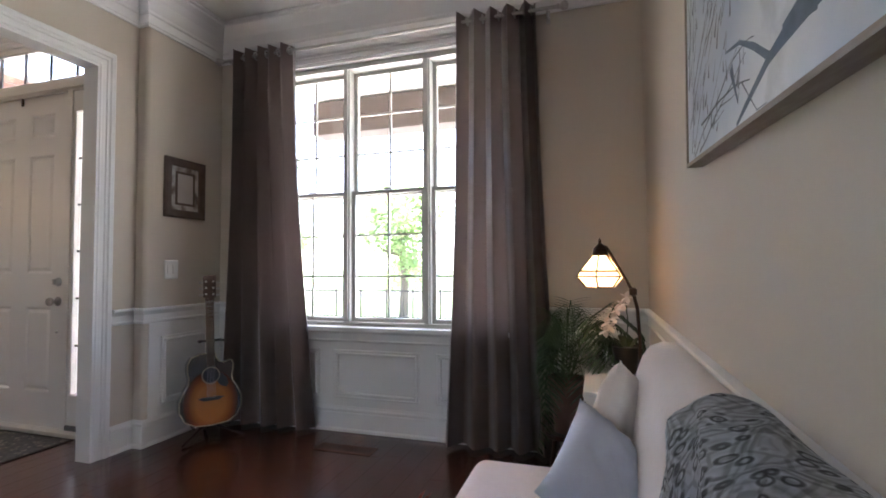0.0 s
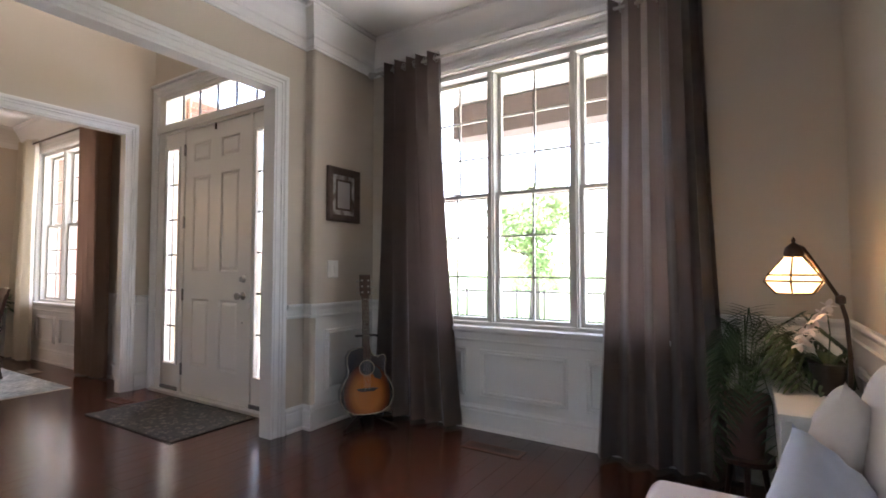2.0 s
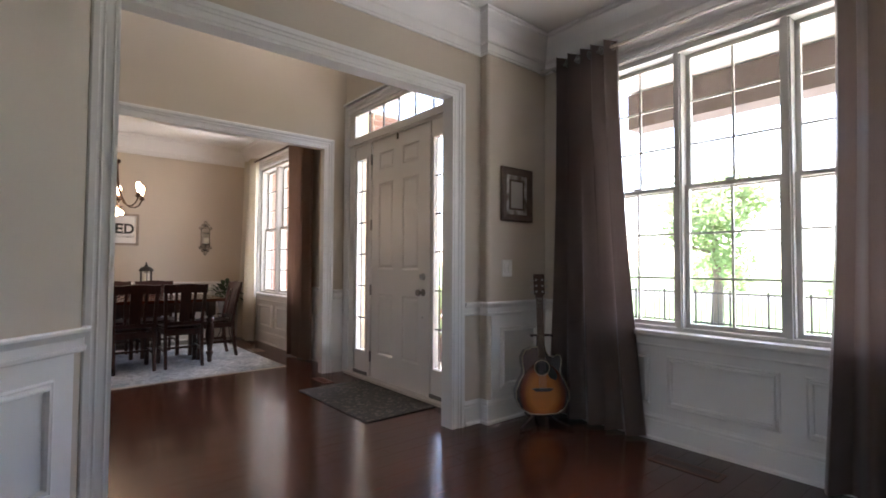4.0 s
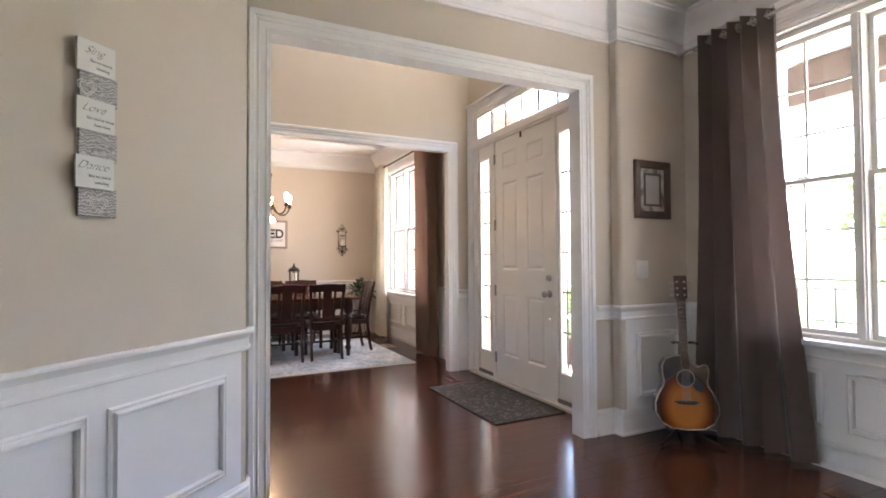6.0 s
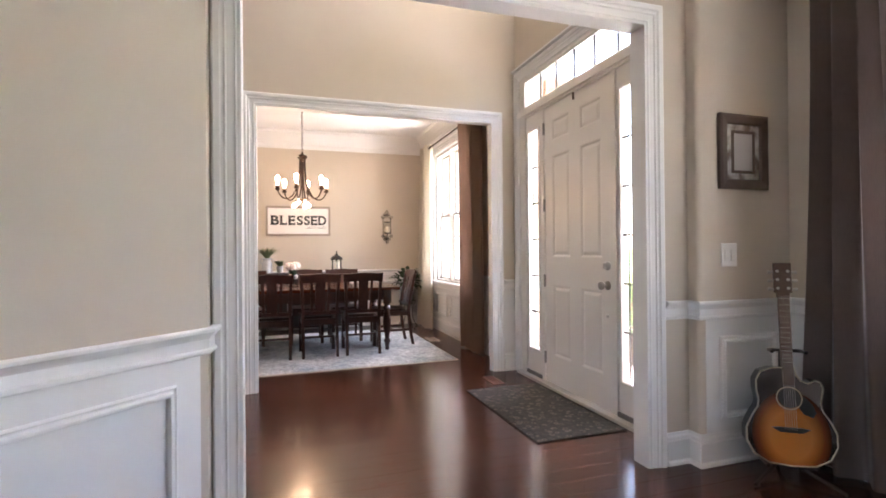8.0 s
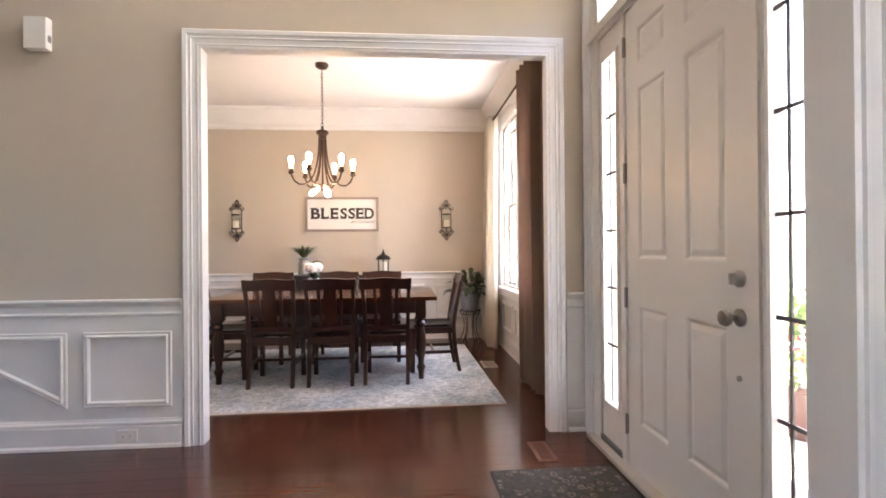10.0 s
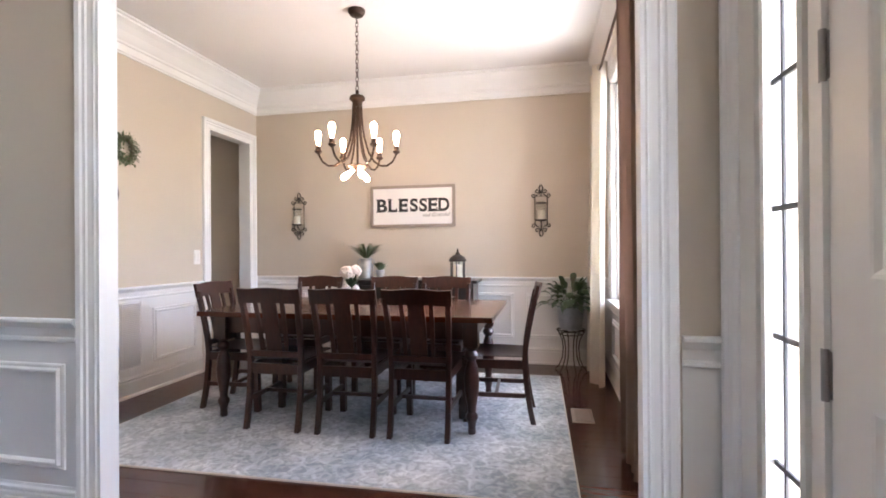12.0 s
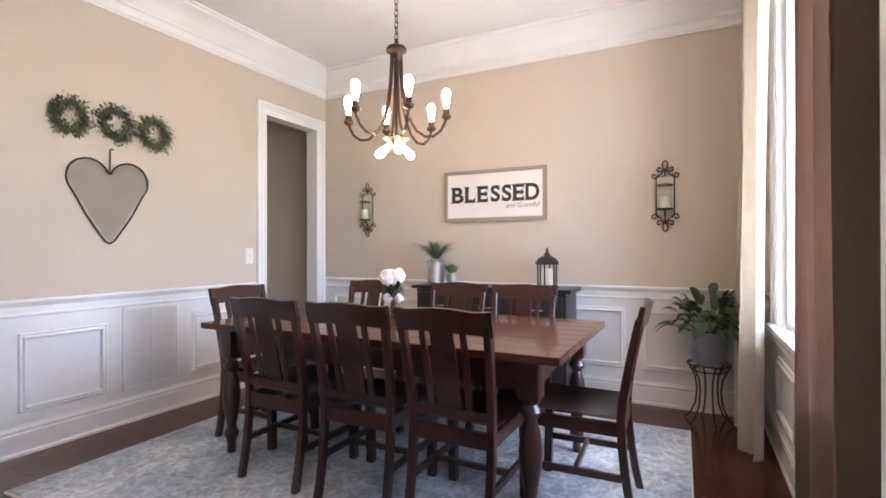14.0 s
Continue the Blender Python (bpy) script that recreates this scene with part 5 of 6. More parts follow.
step = 0.0125
for sgn in (1, -1):
    for i in range(-60, 61):
        seg = []
        for j in range(0, 130):
            z = -0.29 + 0.56 * j / 129
            x = i * step + sgn * (z * 0.62)
            if inside(x, z):
                seg.append((x, 0, z))
            elif seg:
                break
        if len(seg) > 3:
            a, b = seg[0], seg[-1]
            tube(bm, [a, b], 0.0010, 3)
part("mesh", bm, IRON, heart)


def plate(name, to3d, u, z, w, h, label, toggles=1, outlet=False):
    root = thing(name, label, "switch" if not outlet else "outlet")
    bm = bmesh.new()
    sweep(bm, [(u - w, z - h), (u + w, z - h), (u + w, z + h), (u - w, z + h)], [(0, 0), (0.004, 0.005), (0.012, 0.006), (0.012, 0)], to3d, closed=True)
    c = [to3d(u - w + 0.008, z - h + 0.008, 0.0005), to3d(u + w - 0.008, z + h - 0.008, 0.0058)]
    box(bm, *[f(c[0][i], c[1][i]) for i in range(3) for f in (min, max)])
    part("plate", bm, PLASTIC, root)
    if outlet:
        for s in (-1, 1):
            c = [to3d(u + s * 0.02 - 0.012, z - 0.014, 0.0058), to3d(u + s * 0.02 + 0.012, z + 0.014, 0.009)]
            o = part("socket", boxes([f(c[0][i], c[1][i]) for i in range(3) for f in (min, max)], bevel=0.002), PLASTIC, root)
            for d in (-0.005, 0.005):
                c = [to3d(u + s * 0.02 - 0.004, z + d - 0.001, 0.009), to3d(u + s * 0.02 + 0.004, z + d + 0.001, 0.0096)]
                part("slot", boxes([f(c[0][i], c[1][i]) for i in range(3) for f in (min, max)]), INK, o)
    else:
        for k in range(toggles):
            cx = u + (k - (toggles - 1) / 2) * 0.045
            c = [to3d(cx - 0.015, z - 0.032, 0.0058), to3d(cx + 0.015, z + 0.032, 0.010)]
            part("rocker", boxes([f(c[0][i], c[1][i]) for i in range(3) for f in (min, max)], bevel=0.002), PLASTIC, root)
    return root


plate("light_switch", on_y(DYS, 1), -7.878, 1.135, 0.045, 0.070, "white double light switch beside the doorway", 2)
plate("light_switch", on_x(XP, 1), 3.50, 1.155, 0.058, 0.066, "white double light switch on beige wall", 2)
plate("outlet", on_x(FXW + 0.016, 1), 0.46, 0.075, 0.060, 0.038, "white wall outlet in the baseboard", outlet=True)

# ---- return-air grille in the side wall ----
gr = thing("air_return_grille", "white louvred return-air grille in the wainscot", "vent")
bm = bmesh.new()
sweep(bm, [(-7.214, 0.22), (-6.805, 0.22), (-6.805, 0.797), (-7.214, 0.797)], [(0, 0), (0, 0.008), (0.022, 0.010), (0.026, 0.006), (0.026, 0)], on_y(DYS + P, 1), closed=True)
part("frame", bm, TRIM, gr)
part("backing", boxes((-7.19, -6.83, DYS + P, DYS + P + 0.001, 0.245, 0.772)), material("grey_duct_lining", (0.60, 0.59, 0.58), 0.7), gr)
part("mullion", boxes((-7.0155, -7.0035, DYS + P, DYS + P + 0.007, 0.245, 0.772)), TRIM, gr)
for k in range(34):
    z = 0.250 + 0.0155 * k
    bm = bmesh.new()
    prism(bm, [(-7.188, 0), (-6.832, 0), (-6.832, 0.007), (-7.188, 0.007)], 0, 0.009)
    bmesh.ops.transform(bm, matrix=Matrix.Translation((0, DYS + P + 0.0012, z)), verts=bm.verts)
    part("slat", bm, TRIM, gr)


def floor_vent(x0, x1, y0, y1, mat, label, along_x):
    root = thing("floor_register", label, "vent", at=((x0 + x1) / 2, (y0 + y1) / 2, 0.001))
    w, d = (x1 - x0) / 2, (y1 - y0) / 2
    bm = bmesh.new()
    sweep(bm, [(-w, -d), (w, -d), (w, d), (-w, d)], [(0, 0), (0.003, 0.005), (0.022, 0.006), (0.022, 0)], flat, closed=True)
    part("frame", bm, mat, root)
    part("well", boxes((-w + 0.022, w - 0.022, -d + 0.022, d - 0.022, 0, 0.001)), INK, root)
    n = int((2 * (w if along_x else d) - 0.05) / 0.014)
    for k in range(n):
        c = -(w if along_x else d) + 0.03 + 0.014 * k
        bm = boxes((c - 0.003, c + 0.003, -d + 0.02, d - 0.02, 0.001, 0.0045) if along_x else (-w + 0.02, w - 0.02, c - 0.003, c + 0.003, 0.001, 0.0045))
        part("slat", bm, mat, root)
    return root


floor_vent(-2.05, -1.645, 3.585, 3.71, material("brown_register", (0.10, 0.055, 0.038), 0.5), "brown metal floor register by the window", True)
floor_vent(-7.47, -7.17, 2.925, 3.075, material("tan_register", (0.33, 0.27, 0.21), 0.5), "tan metal floor register", True)
floor_vent(-5.28, -5.0, 2.88, 2.995, material("wood_register", (0.13, 0.06, 0.04), 0.5), "brown floor register by the doorway", True)
# ---- foyer mat ----
MAT = bpy.data.materials.new("floral_mat")
MAT.use_nodes = True
n, l = nodes_of(MAT)
tc, vo, rp, ns, mx = n.new("ShaderNodeTexCoord"), n.new("ShaderNodeTexVoronoi"), n.new("ShaderNodeValToRGB"), n.new("ShaderNodeTexNoise"), n.new("ShaderNodeMixRGB")
vo.inputs["Scale"].default_value = 19
ns.inputs["Scale"].default_value, ns.inputs["Detail"].default_value = 34, 6
l.new(tc.outputs["Object"], vo.inputs["Vector"])
l.new(tc.outputs["Object"], ns.inputs["Vector"])
l.new(vo.outputs["Distance"], rp.inputs["Fac"])
rp.color_ramp.elements[0].color, rp.color_ramp.elements[1].color = (0.17, 0.145, 0.115, 1), (0.060, 0.052, 0.047, 1)
for pos, col in ((0.14, (0.022, 0.020, 0.020, 1)), (0.27, (0.17, 0.145, 0.12, 1)), (0.40, (0.045, 0.046, 0.042, 1))):
    e = rp.color_ramp.elements.new(pos)
    e.color = col
mx.blend_type = "OVERLAY"
mx.inputs["Fac"].default_value = 0.95
l.new(rp.outputs["Color"], mx.inputs["Color1"])
l.new(ns.outputs["Fac"], mx.inputs["Color2"])
l.new(mx.outputs["Color"], n["Principled BSDF"].inputs["Base Color"])
n["Principled BSDF"].inputs["Roughness"].default_value = 0.95
cloth_rug("door_mat", -4.90, -3.71, 2.60, 3.25, 0.5, MAT, "dark floral rug before the front door", material("black_mat_binding", (0.02, 0.018, 0.017), 0.9), 0.008)

# ---- picture, plaques and painting ----
pf = thing("picture_frame", "brown wooden frame with a pale blank print", "picture", at=(XP + 0.002, 3.60, 1.733))
w, d = 0.176, 0.21
BROWN = material("brown_frame_wood", (0.085, 0.055, 0.042), 0.5, second=(0.12, 0.08, 0.06), scale=10, stretch=(10, 2, 2), bump=0.05)
bm = bmesh.new()
sweep(bm, [(-w, -d), (w, -d), (w, d), (-w, d)], [(0, 0), (0, 0.022), (0.012, 0.028), (0.05, 0.020), (0.056, 0.012), (0.056, 0)], lambda u, v, n: (n, u, v), closed=True)
part("frame", bm, BROWN, pf)
MATB = material("mottled_mat_board", (0.16, 0.12, 0.10), 0.7, second=(0.55, 0.53, 0.50), scale=14, mix=0.25)
part("mat_board", boxes((0.0, 0.008, -w + 0.05, w - 0.05, -d + 0.05, d - 0.05)), MATB, pf)
bm = bmesh.new()
sweep(bm, [(-0.085, -0.12), (0.085, -0.12), (0.085, 0.12), (-0.085, 0.12)], [(0, 0.008), (0, 0.013), (0.016, 0.013), (0.016, 0.008)], lambda u, v, n: (n, u, v), closed=True)
part("inner_frame", bm, BROWN, pf)
part("print", boxes((0.008, 0.0095, -0.07, 0.07, -0.105, 0.105)), material("pale_print", (0.50, 0.47, 0.45), 0.35, second=(0.46, 0.43, 0.41), scale=5), pf)

SWIRL = bpy.data.materials.new("grey_swirl_tile")
SWIRL.use_nodes = True
n, l = nodes_of(SWIRL)
tc, wv, rp = n.new("ShaderNodeTexCoord"), n.new("ShaderNodeTexWave"), n.new("ShaderNodeValToRGB")
wv.wave_type = "RINGS"
wv.inputs["Scale"].default_value, wv.inputs["Distortion"].default_value, wv.inputs["Detail"].default_value, wv.inputs["Detail Scale"].default_value = 30, 16, 3.0, 1.0
l.new(tc.outputs["Object"], wv.inputs["Vector"])
l.new(wv.outputs["Fac"], rp.inputs["Fac"])
rp.color_ramp.elements[0].color, rp.color_ramp.elements[1].color = (0.24, 0.225, 0.21, 1), (0.50, 0.48, 0.46, 1)
l.new(rp.outputs["Color"], n["Principled BSDF"].inputs["Base Color"])
bp = n.new("ShaderNodeBump")
bp.inputs["Strength"].default_value, bp.inputs["Distance"].default_value = 0.5, 0.004
l.new(wv.outputs["Fac"], bp.inputs["Height"])
l.new(bp.outputs["Normal"], n["Principled BSDF"].inputs["Normal"])
turn_a = math.degrees(math.atan2(ad.y, ad.x))
pc = ANG0 + ad * 0.742
plq = thing("wall_plaques", "stacked white verse plaques and grey swirled tiles", "wall decor", at=(pc.x, pc.y, 1.69), turn=turn_a)
# local x runs along the wall towards the camera's left, local y out of the wall; letters are read from the room
CARD = material("white_plaque", (0.66, 0.65, 0.61), 0.5, second=(0.61, 0.60, 0.56), scale=8)
SIDE = material("dark_plaque_edge", (0.05, 0.045, 0.04), 0.6)
verses = (("Sing", "like no one is", "listening"), ("Love", "like you've never", "been hurt"), ("Dance", "like no one is", "watching"))
for k in range(3):
    z = 0.232 - 0.196 * k
    card = part("plaque", boxes((-0.054, 0.076, 0.022, 0.032, z - 0.054, z + 0.054), bevel=0.001), CARD, plq)
    face = Matrix(((-1, 0, 0, 0), (0, 0, 1, 0.0322), (0, 1, 0, 0), (0, 0, 0, 1)))
    lettering(verses[k][0], 0.040, GREYINK, card, Matrix.Translation((0.022, 0, z + 0.022)) @ face, shear=0.6, stretch=1.0, bold=-0.0007)
    lettering(verses[k][1], 0.0155, GREYINK, card, Matrix.Translation((-0.004, 0, z - 0.012)) @ face, stretch=0.9)
    lettering(verses[k][2], 0.0155, GREYINK, card, Matrix.Translation((-0.010, 0, z - 0.033)) @ face, stretch=0.9)
    z -= 0.098
    tile = part("tile", boxes((-0.074, 0.056, 0.003, 0.017, z - 0.050, z + 0.050), bevel=0.001), SWIRL, plq, "grey swirled tile")
    if k != 1:
        for size in (0.0016, 0.0022):
            hs = [2 * math.pi * i / 24 for i in range(24)]
            hx = -0.012 + 0.022 * (k - 1)
            pts = [(-hx - size * 16 * math.sin(a) ** 3 * 0.9, 0.0172, z - 0.006 + size * 0.9 * (13 * math.cos(a) - 5 * math.cos(2 * a) - 2 * math.cos(3 * a) - math.cos(4 * a))) for a in hs]
            part("heart_relief", tube(bmesh.new(), pts, 0.0018, 5, closed=True), CARD, tile)

art = thing("canvas_painting", "grey and blue abstract painting of branches", "painting", at=(XE - 0.002, 1.55, 1.835))
art.matrix_basis = pose(XE - 0.002, 1.51, 1.798, 4.0, 0, 0)
ART = bpy.data.materials.new("abstract_branches")
ART.use_nodes = True
n, l = nodes_of(ART)
tc, n1, n2, r1, r2, mx = n.new("ShaderNodeTexCoord"), n.new("ShaderNodeTexNoise"), n.new("ShaderNodeTexNoise"), n.new("ShaderNodeValToRGB"), n.new("ShaderNodeValToRGB"), n.new("ShaderNodeMixRGB")
n1.inputs["Scale"].default_value, n1.inputs["Detail"].default_value = 2.2, 5
n2.inputs["Scale"].default_value, n2.inputs["Detail"].default_value = 5, 6
l.new(tc.outputs["Object"], n1.inputs["Vector"])
l.new(tc.outputs["Object"], n2.inputs["Vector"])
r1.color_ramp.elements[0].position, r1.color_ramp.elements[1].position = 0.35, 0.62
r1.color_ramp.elements[0].color, r1.color_ramp.elements[1].color = (0.50, 0.56, 0.65, 1), (0.74, 0.75, 0.76, 1)
r2.color_ramp.elements[0].position, r2.color_ramp.elements[1].position = 0.60, 0.68
r2.color_ramp.elements[0].color, r2.color_ramp.elements[1].color = (1, 1, 1, 1), (0.78, 0.78, 0.77, 1)
mx.blend_type = "MULTIPLY"
mx.inputs["Fac"].default_value = 1
l.new(n1.outputs["Fac"], r1.inputs["Fac"])
l.new(n2.outputs["Fac"], r2.inputs["Fac"])
l.new(r1.outputs["Color"], mx.inputs["Color1"])
l.new(r2.outputs["Color"], mx.inputs["Color2"])
l.new(mx.outputs["Color"], n["Principled BSDF"].inputs["Base Color"])
n["Principled BSDF"].inputs["Roughness"].default_value = 0.6
part("canvas", boxes((-0.036, -0.004, -0.78, 0.78, -0.42, 0.42), bevel=0.003), ART, art)
part("frame", boxes((-0.040, 0.0, -0.79, 0.79, -0.43, -0.42), (-0.040, 0.0, -0.79, 0.79, 0.42, 0.43), (-0.040, 0.0, 0.78, 0.79, -0.42, 0.42), (-0.040, 0.0, -0.79, -0.78, -0.42, 0.42)), GREYWOOD, art)
DAB = material("charcoal_brush_stroke", (0.06, 0.065, 0.075), 0.6, second=(0.16, 0.17, 0.19), scale=20)
rng = random.Random(31)


LAYER = [-0.0365]


def stroke(bm, pts, w):
    prev = None
    LAYER[0] -= 0.00001
    for i, (y, z) in enumerate(pts):
        t = i / (len(pts) - 1)
        ww = w * (1 - 0.65 * t) * (1 + 0.16 * math.sin(23 * t + 40 * w))
        a, b = pts[max(i - 1, 0)], pts[min(i + 1, len(pts) - 1)]
        d = Vector((b[0] - a[0], b[1] - a[1])).normalized()
        pr = (bm.verts.new((LAYER[0], y - d.y * ww, z + d.x * ww)), bm.verts.new((LAYER[0], y + d.y * ww, z - d.x * ww)))
        if prev:
            bm.faces.new((prev[0], prev[1], pr[1], pr[0]))
        prev = pr




def twig(y, z, a, length, w, depth):
    """A brushed twig that tapers and forks."""
    pts = []
    for i in range(9):
        pts.append((max(-0.77, min(0.775, y)), max(-0.415, min(0.415, z))))
        y, z = y + length / 8 * math.cos(a), z + length / 8 * math.sin(a)
        a += rng.gauss(0, 0.07)
        if depth and i in (2, 4, 6) and rng.random() < 0.8:
            twig(y, z, a + rng.choice((-1, 1)) * rng.uniform(0.25, 0.55), length * rng.uniform(0.3, 0.5), w * 0.62, depth - 1)
    bm = bmesh.new()
    stroke(bm, pts, w)
    part("branch_stroke", bm, DAB, art)


for y, z, a, length in ((0.70, -0.42, 2.2, 0.35), (0.72, -0.40, 1.9, 0.30), (0.68, -0.42, 2.6, 0.45), (0.62, -0.41, 2.95, 0.35), (0.60, -0.35, 3.1, 0.40), (0.74, -0.33, 2.4, 0.40), (0.70, -0.25, 2.5, 0.40), (0.55, -0.20, 2.6, 0.40), (0.75, -0.22, 1.8, 0.35)):
    twig(y, z, a, length, rng.uniform(0.0028, 0.0042), 1)
INDIGO = material("indigo_brush_stroke", (0.06, 0.085, 0.12), 0.6, second=(0.15, 0.19, 0.25), scale=14)
for pts, w in (([(-0.06, -0.340), (0.00, -0.338), (0.053, -0.345), (0.112, -0.355), (0.171, -0.375), (0.233, -0.396), (0.285, -0.415)], 0.013), ([(-0.70, -0.20), (-0.45, -0.27), (-0.25, -0.305), (-0.08, -0.325), (0.05, -0.342)], 0.045), ([(0.10, -0.355), (0.18, -0.31), (0.26, -0.275), (0.36, -0.26)], 0.007), ([(0.32, -0.30), (0.30, -0.335), (0.275, -0.375)], 0.011)):
    bm = bmesh.new()
    stroke(bm, pts, w)
    part("branch_stroke", bm, INDIGO, art)
for k in range(70):
    y, z, a, ln = rng.uniform(0.22, 0.76), rng.uniform(-0.40, 0.0), rng.uniform(1.4, 2.4), rng.uniform(0.02, 0.05)
    bm = bmesh.new()
    stroke(bm, [(y, z), (y + ln * 0.5 * math.cos(a), z + ln * 0.5 * math.sin(a)), (y + ln * math.cos(a), z + ln * math.sin(a))], rng.uniform(0.002, 0.007))
    part("leaf_dab", bm, DAB, art)

# ---- guitar on its stand ----
SUNBURST = bpy.data.materials.new("sunburst_lacquer")
SUNBURST.use_nodes = True
n, l = nodes_of(SUNBURST)
tc, mp, gr_, rp = n.new("ShaderNodeTexCoord"), n.new("ShaderNodeMapping"), n.new("ShaderNodeTexGradient"), n.new("ShaderNodeValToRGB")
gr_.gradient_type = "SPHERICAL"
mp.inputs["Location"].default_value = (0, 0, -0.15 * 3.4)
mp.inputs["Scale"].default_value = (4.3, 0.2, 3.4)
l.new(tc.outputs["Object"], mp.inputs["Vector"])
l.new(mp.outputs["Vector"], gr_.inputs["Vector"])
l.new(gr_.outputs["Color"], rp.inputs["Fac"])
rp.color_ramp.elements[0].color, rp.color_ramp.elements[1].color = (0.016, 0.007, 0.005, 1), (0.46, 0.165, 0.034, 1)
rp.color_ramp.elements[0].position, rp.color_ramp.elements[1].position = 0.22, 0.60
e = rp.color_ramp.elements.new(0.38)
e.color = (0.17, 0.040, 0.010, 1)
l.new(rp.outputs["Color"], n["Principled BSDF"].inputs["Base Color"])
n["Principled BSDF"].inputs["Roughness"].default_value = 0.18
n["Principled BSDF"].inputs["Coat Weight"].default_value = 0.6
gt = thing("guitar", "sunburst acoustic cutaway guitar leaning on a stand", "guitar", at=(-2.845, 3.575, 0.085), turn=54)
gt.matrix_basis = pose(-2.835, 3.575, 0.085, 0, 0, 54) @ pose(0, 0, 0, -7, 0, 0)
half = [(0.0, 0.0), (0.10, 0.008), (0.165, 0.045), (0.198, 0.11), (0.198, 0.175), (0.172, 0.235), (0.142, 0.285), (0.137, 0.32), (0.147, 0.37), (0.146, 0.42), (0.122, 0.465), (0.07, 0.485), (0.03, 0.488)]
right = half[:9] + [(0.150, 0.395), (0.140, 0.425), (0.118, 0.432), (0.085, 0.415), (0.055, 0.425), (0.035, 0.455), (0.03, 0.488)]
outline = right + [(-x, z) for x, z in half[::-1][:-1]]
bm = bmesh.new()
prism(bm, outline, 0, 0.10)
bmesh.ops.transform(bm, matrix=Matrix(((1, 0, 0, 0), (0, 0, 1, 0), (0, 1, 0, 0), (0, 0, 0, 1))), verts=bm.verts)
part("body", bm, SUNBURST, gt)
part("binding", tube(bmesh.new(), [(x, -0.001, z) for x, z in outline], 0.004, 6, closed=True), material("cream_binding", (0.55, 0.48, 0.36), 0.4), gt)
hole = part("sound_hole", lathe(bmesh.new(), [(0.05, 0), (0.05, 0.002)], (0, 0.0, 0.335), 24, facing), INK, gt)
part("rosette", tube(bmesh.new(), [(0.056 * math.cos(a), -0.001, 0.335 + 0.056 * math.sin(a)) for a in [2 * math.pi * i / 24 for i in range(24)]], 0.003, 5, closed=True), material("rosette_inlay", (0.4, 0.33, 0.24), 0.4), gt)
bm = bmesh.new()
prism(bm, [(0.035, 0.30), (0.06, 0.26), (0.10, 0.245), (0.115, 0.27), (0.10, 0.31), (0.07, 0.345), (0.055, 0.345)], 0, 0.002)
bmesh.ops.transform(bm, matrix=Matrix(((1, 0, 0, 0), (0, 0, -1, 0), (0, 1, 0, 0), (0, 0, 0, 1))), verts=bm.verts)
part("pickguard", bm, INK, gt)
bm = bmesh.new()
prism(bm, [(-0.085, 0.185), (-0.05, 0.165), (0.05, 0.165), (0.085, 0.185), (0.05, 0.19), (-0.05, 0.19)], 0, 0.009)
bmesh.ops.transform(bm, matrix=Matrix(((1, 0, 0, 0), (0, 0, -1, 0), (0, 1, 0, 0), (0, 0, 0, 1))), verts=bm.verts)
part("bridge", bm, BLACK, gt)
ROSEW = material("rosewood_neck", (0.065, 0.036, 0.025), 0.5, second=(0.10, 0.058, 0.042), scale=12, stretch=(2, 2, 14))
neck = part("neck", boxes((-0.026, 0.026, -0.006, 0.02, 0.40, 0.86), bevel=0.004), ROSEW, gt)
for k in range(14):
    z = 0.845 - 0.033 * k * (1 - 0.018 * k)
    part("fret", boxes((-0.025, 0.025, -0.0075, -0.006, z - 0.001, z + 0.001)), STEEL, neck)
head = part("headstock", boxes((-0.042, 0.042, 0.0, 0.018, 0.875, 1.035), (-0.030, 0.030, 0.0, 0.018, 0.85, 0.88), bevel=0.006), ROSEW, gt)
for s in (-1, 1):
    for k in range(3):
        part("tuning_post", lathe(bmesh.new(), [(0.008, 0), (0.008, 0.003), (0.004, 0.004), (0.004, 0.014)], (s * 0.024, 0.0, 0.900 + 0.045 * k), 10, facing), STEEL, head)
        part("tuner", tube(bmesh.new(), [(s * 0.03, 0.008, 0.895 + 0.045 * k), (s * 0.066, 0.008, 0.895 + 0.045 * k)], [0.004, 0.009], 8), STEEL, head)
for k in range(6):
    x = -0.020 + 0.008 * k
    part("string", tube(bmesh.new(), [(x * 1.25, -0.010, 0.178), (x, -0.009, 0.86)], 0.0007, 4), STEEL, gt)
sd = thing("guitar_stand", "black tubular guitar stand with padded yoke", "guitar stand", at=(-2.835, 3.575, 0), turn=54)
part("post", tube(bmesh.new(), [(0, 0.15, 0.03), (0, 0.19, 0.30), (0, 0.165, 0.64)], 0.010, 8), IRON, sd)
part("yoke", tube(bmesh.new(), [(-0.075, 0.035, 0.655), (-0.072, 0.10, 0.652), (0, 0.165, 0.64), (0.072, 0.10, 0.652), (0.075, 0.035, 0.655)], 0.009, 8), IRON, sd)
part("cradle", tube(bmesh.new(), [(-0.11, -0.015, 0.082), (-0.11, 0.11, 0.07), (0, 0.155, 0.068), (0.11, 0.11, 0.07), (0.11, -0.015, 0.082)], 0.009, 8), IRON, sd)
for x, y in ((-0.19, -0.10), (0.19, -0.10), (0, 0.235)):
    lg = part("leg", tube(bmesh.new(), [(0, 0.15, 0.07), (x, y, 0.012)], 0.009, 8), IRON, sd)

# ---- sofa with cushions and throw ----
sofa = thing("sofa", "blush cream upholstered armless sofa by the wall", "sofa")


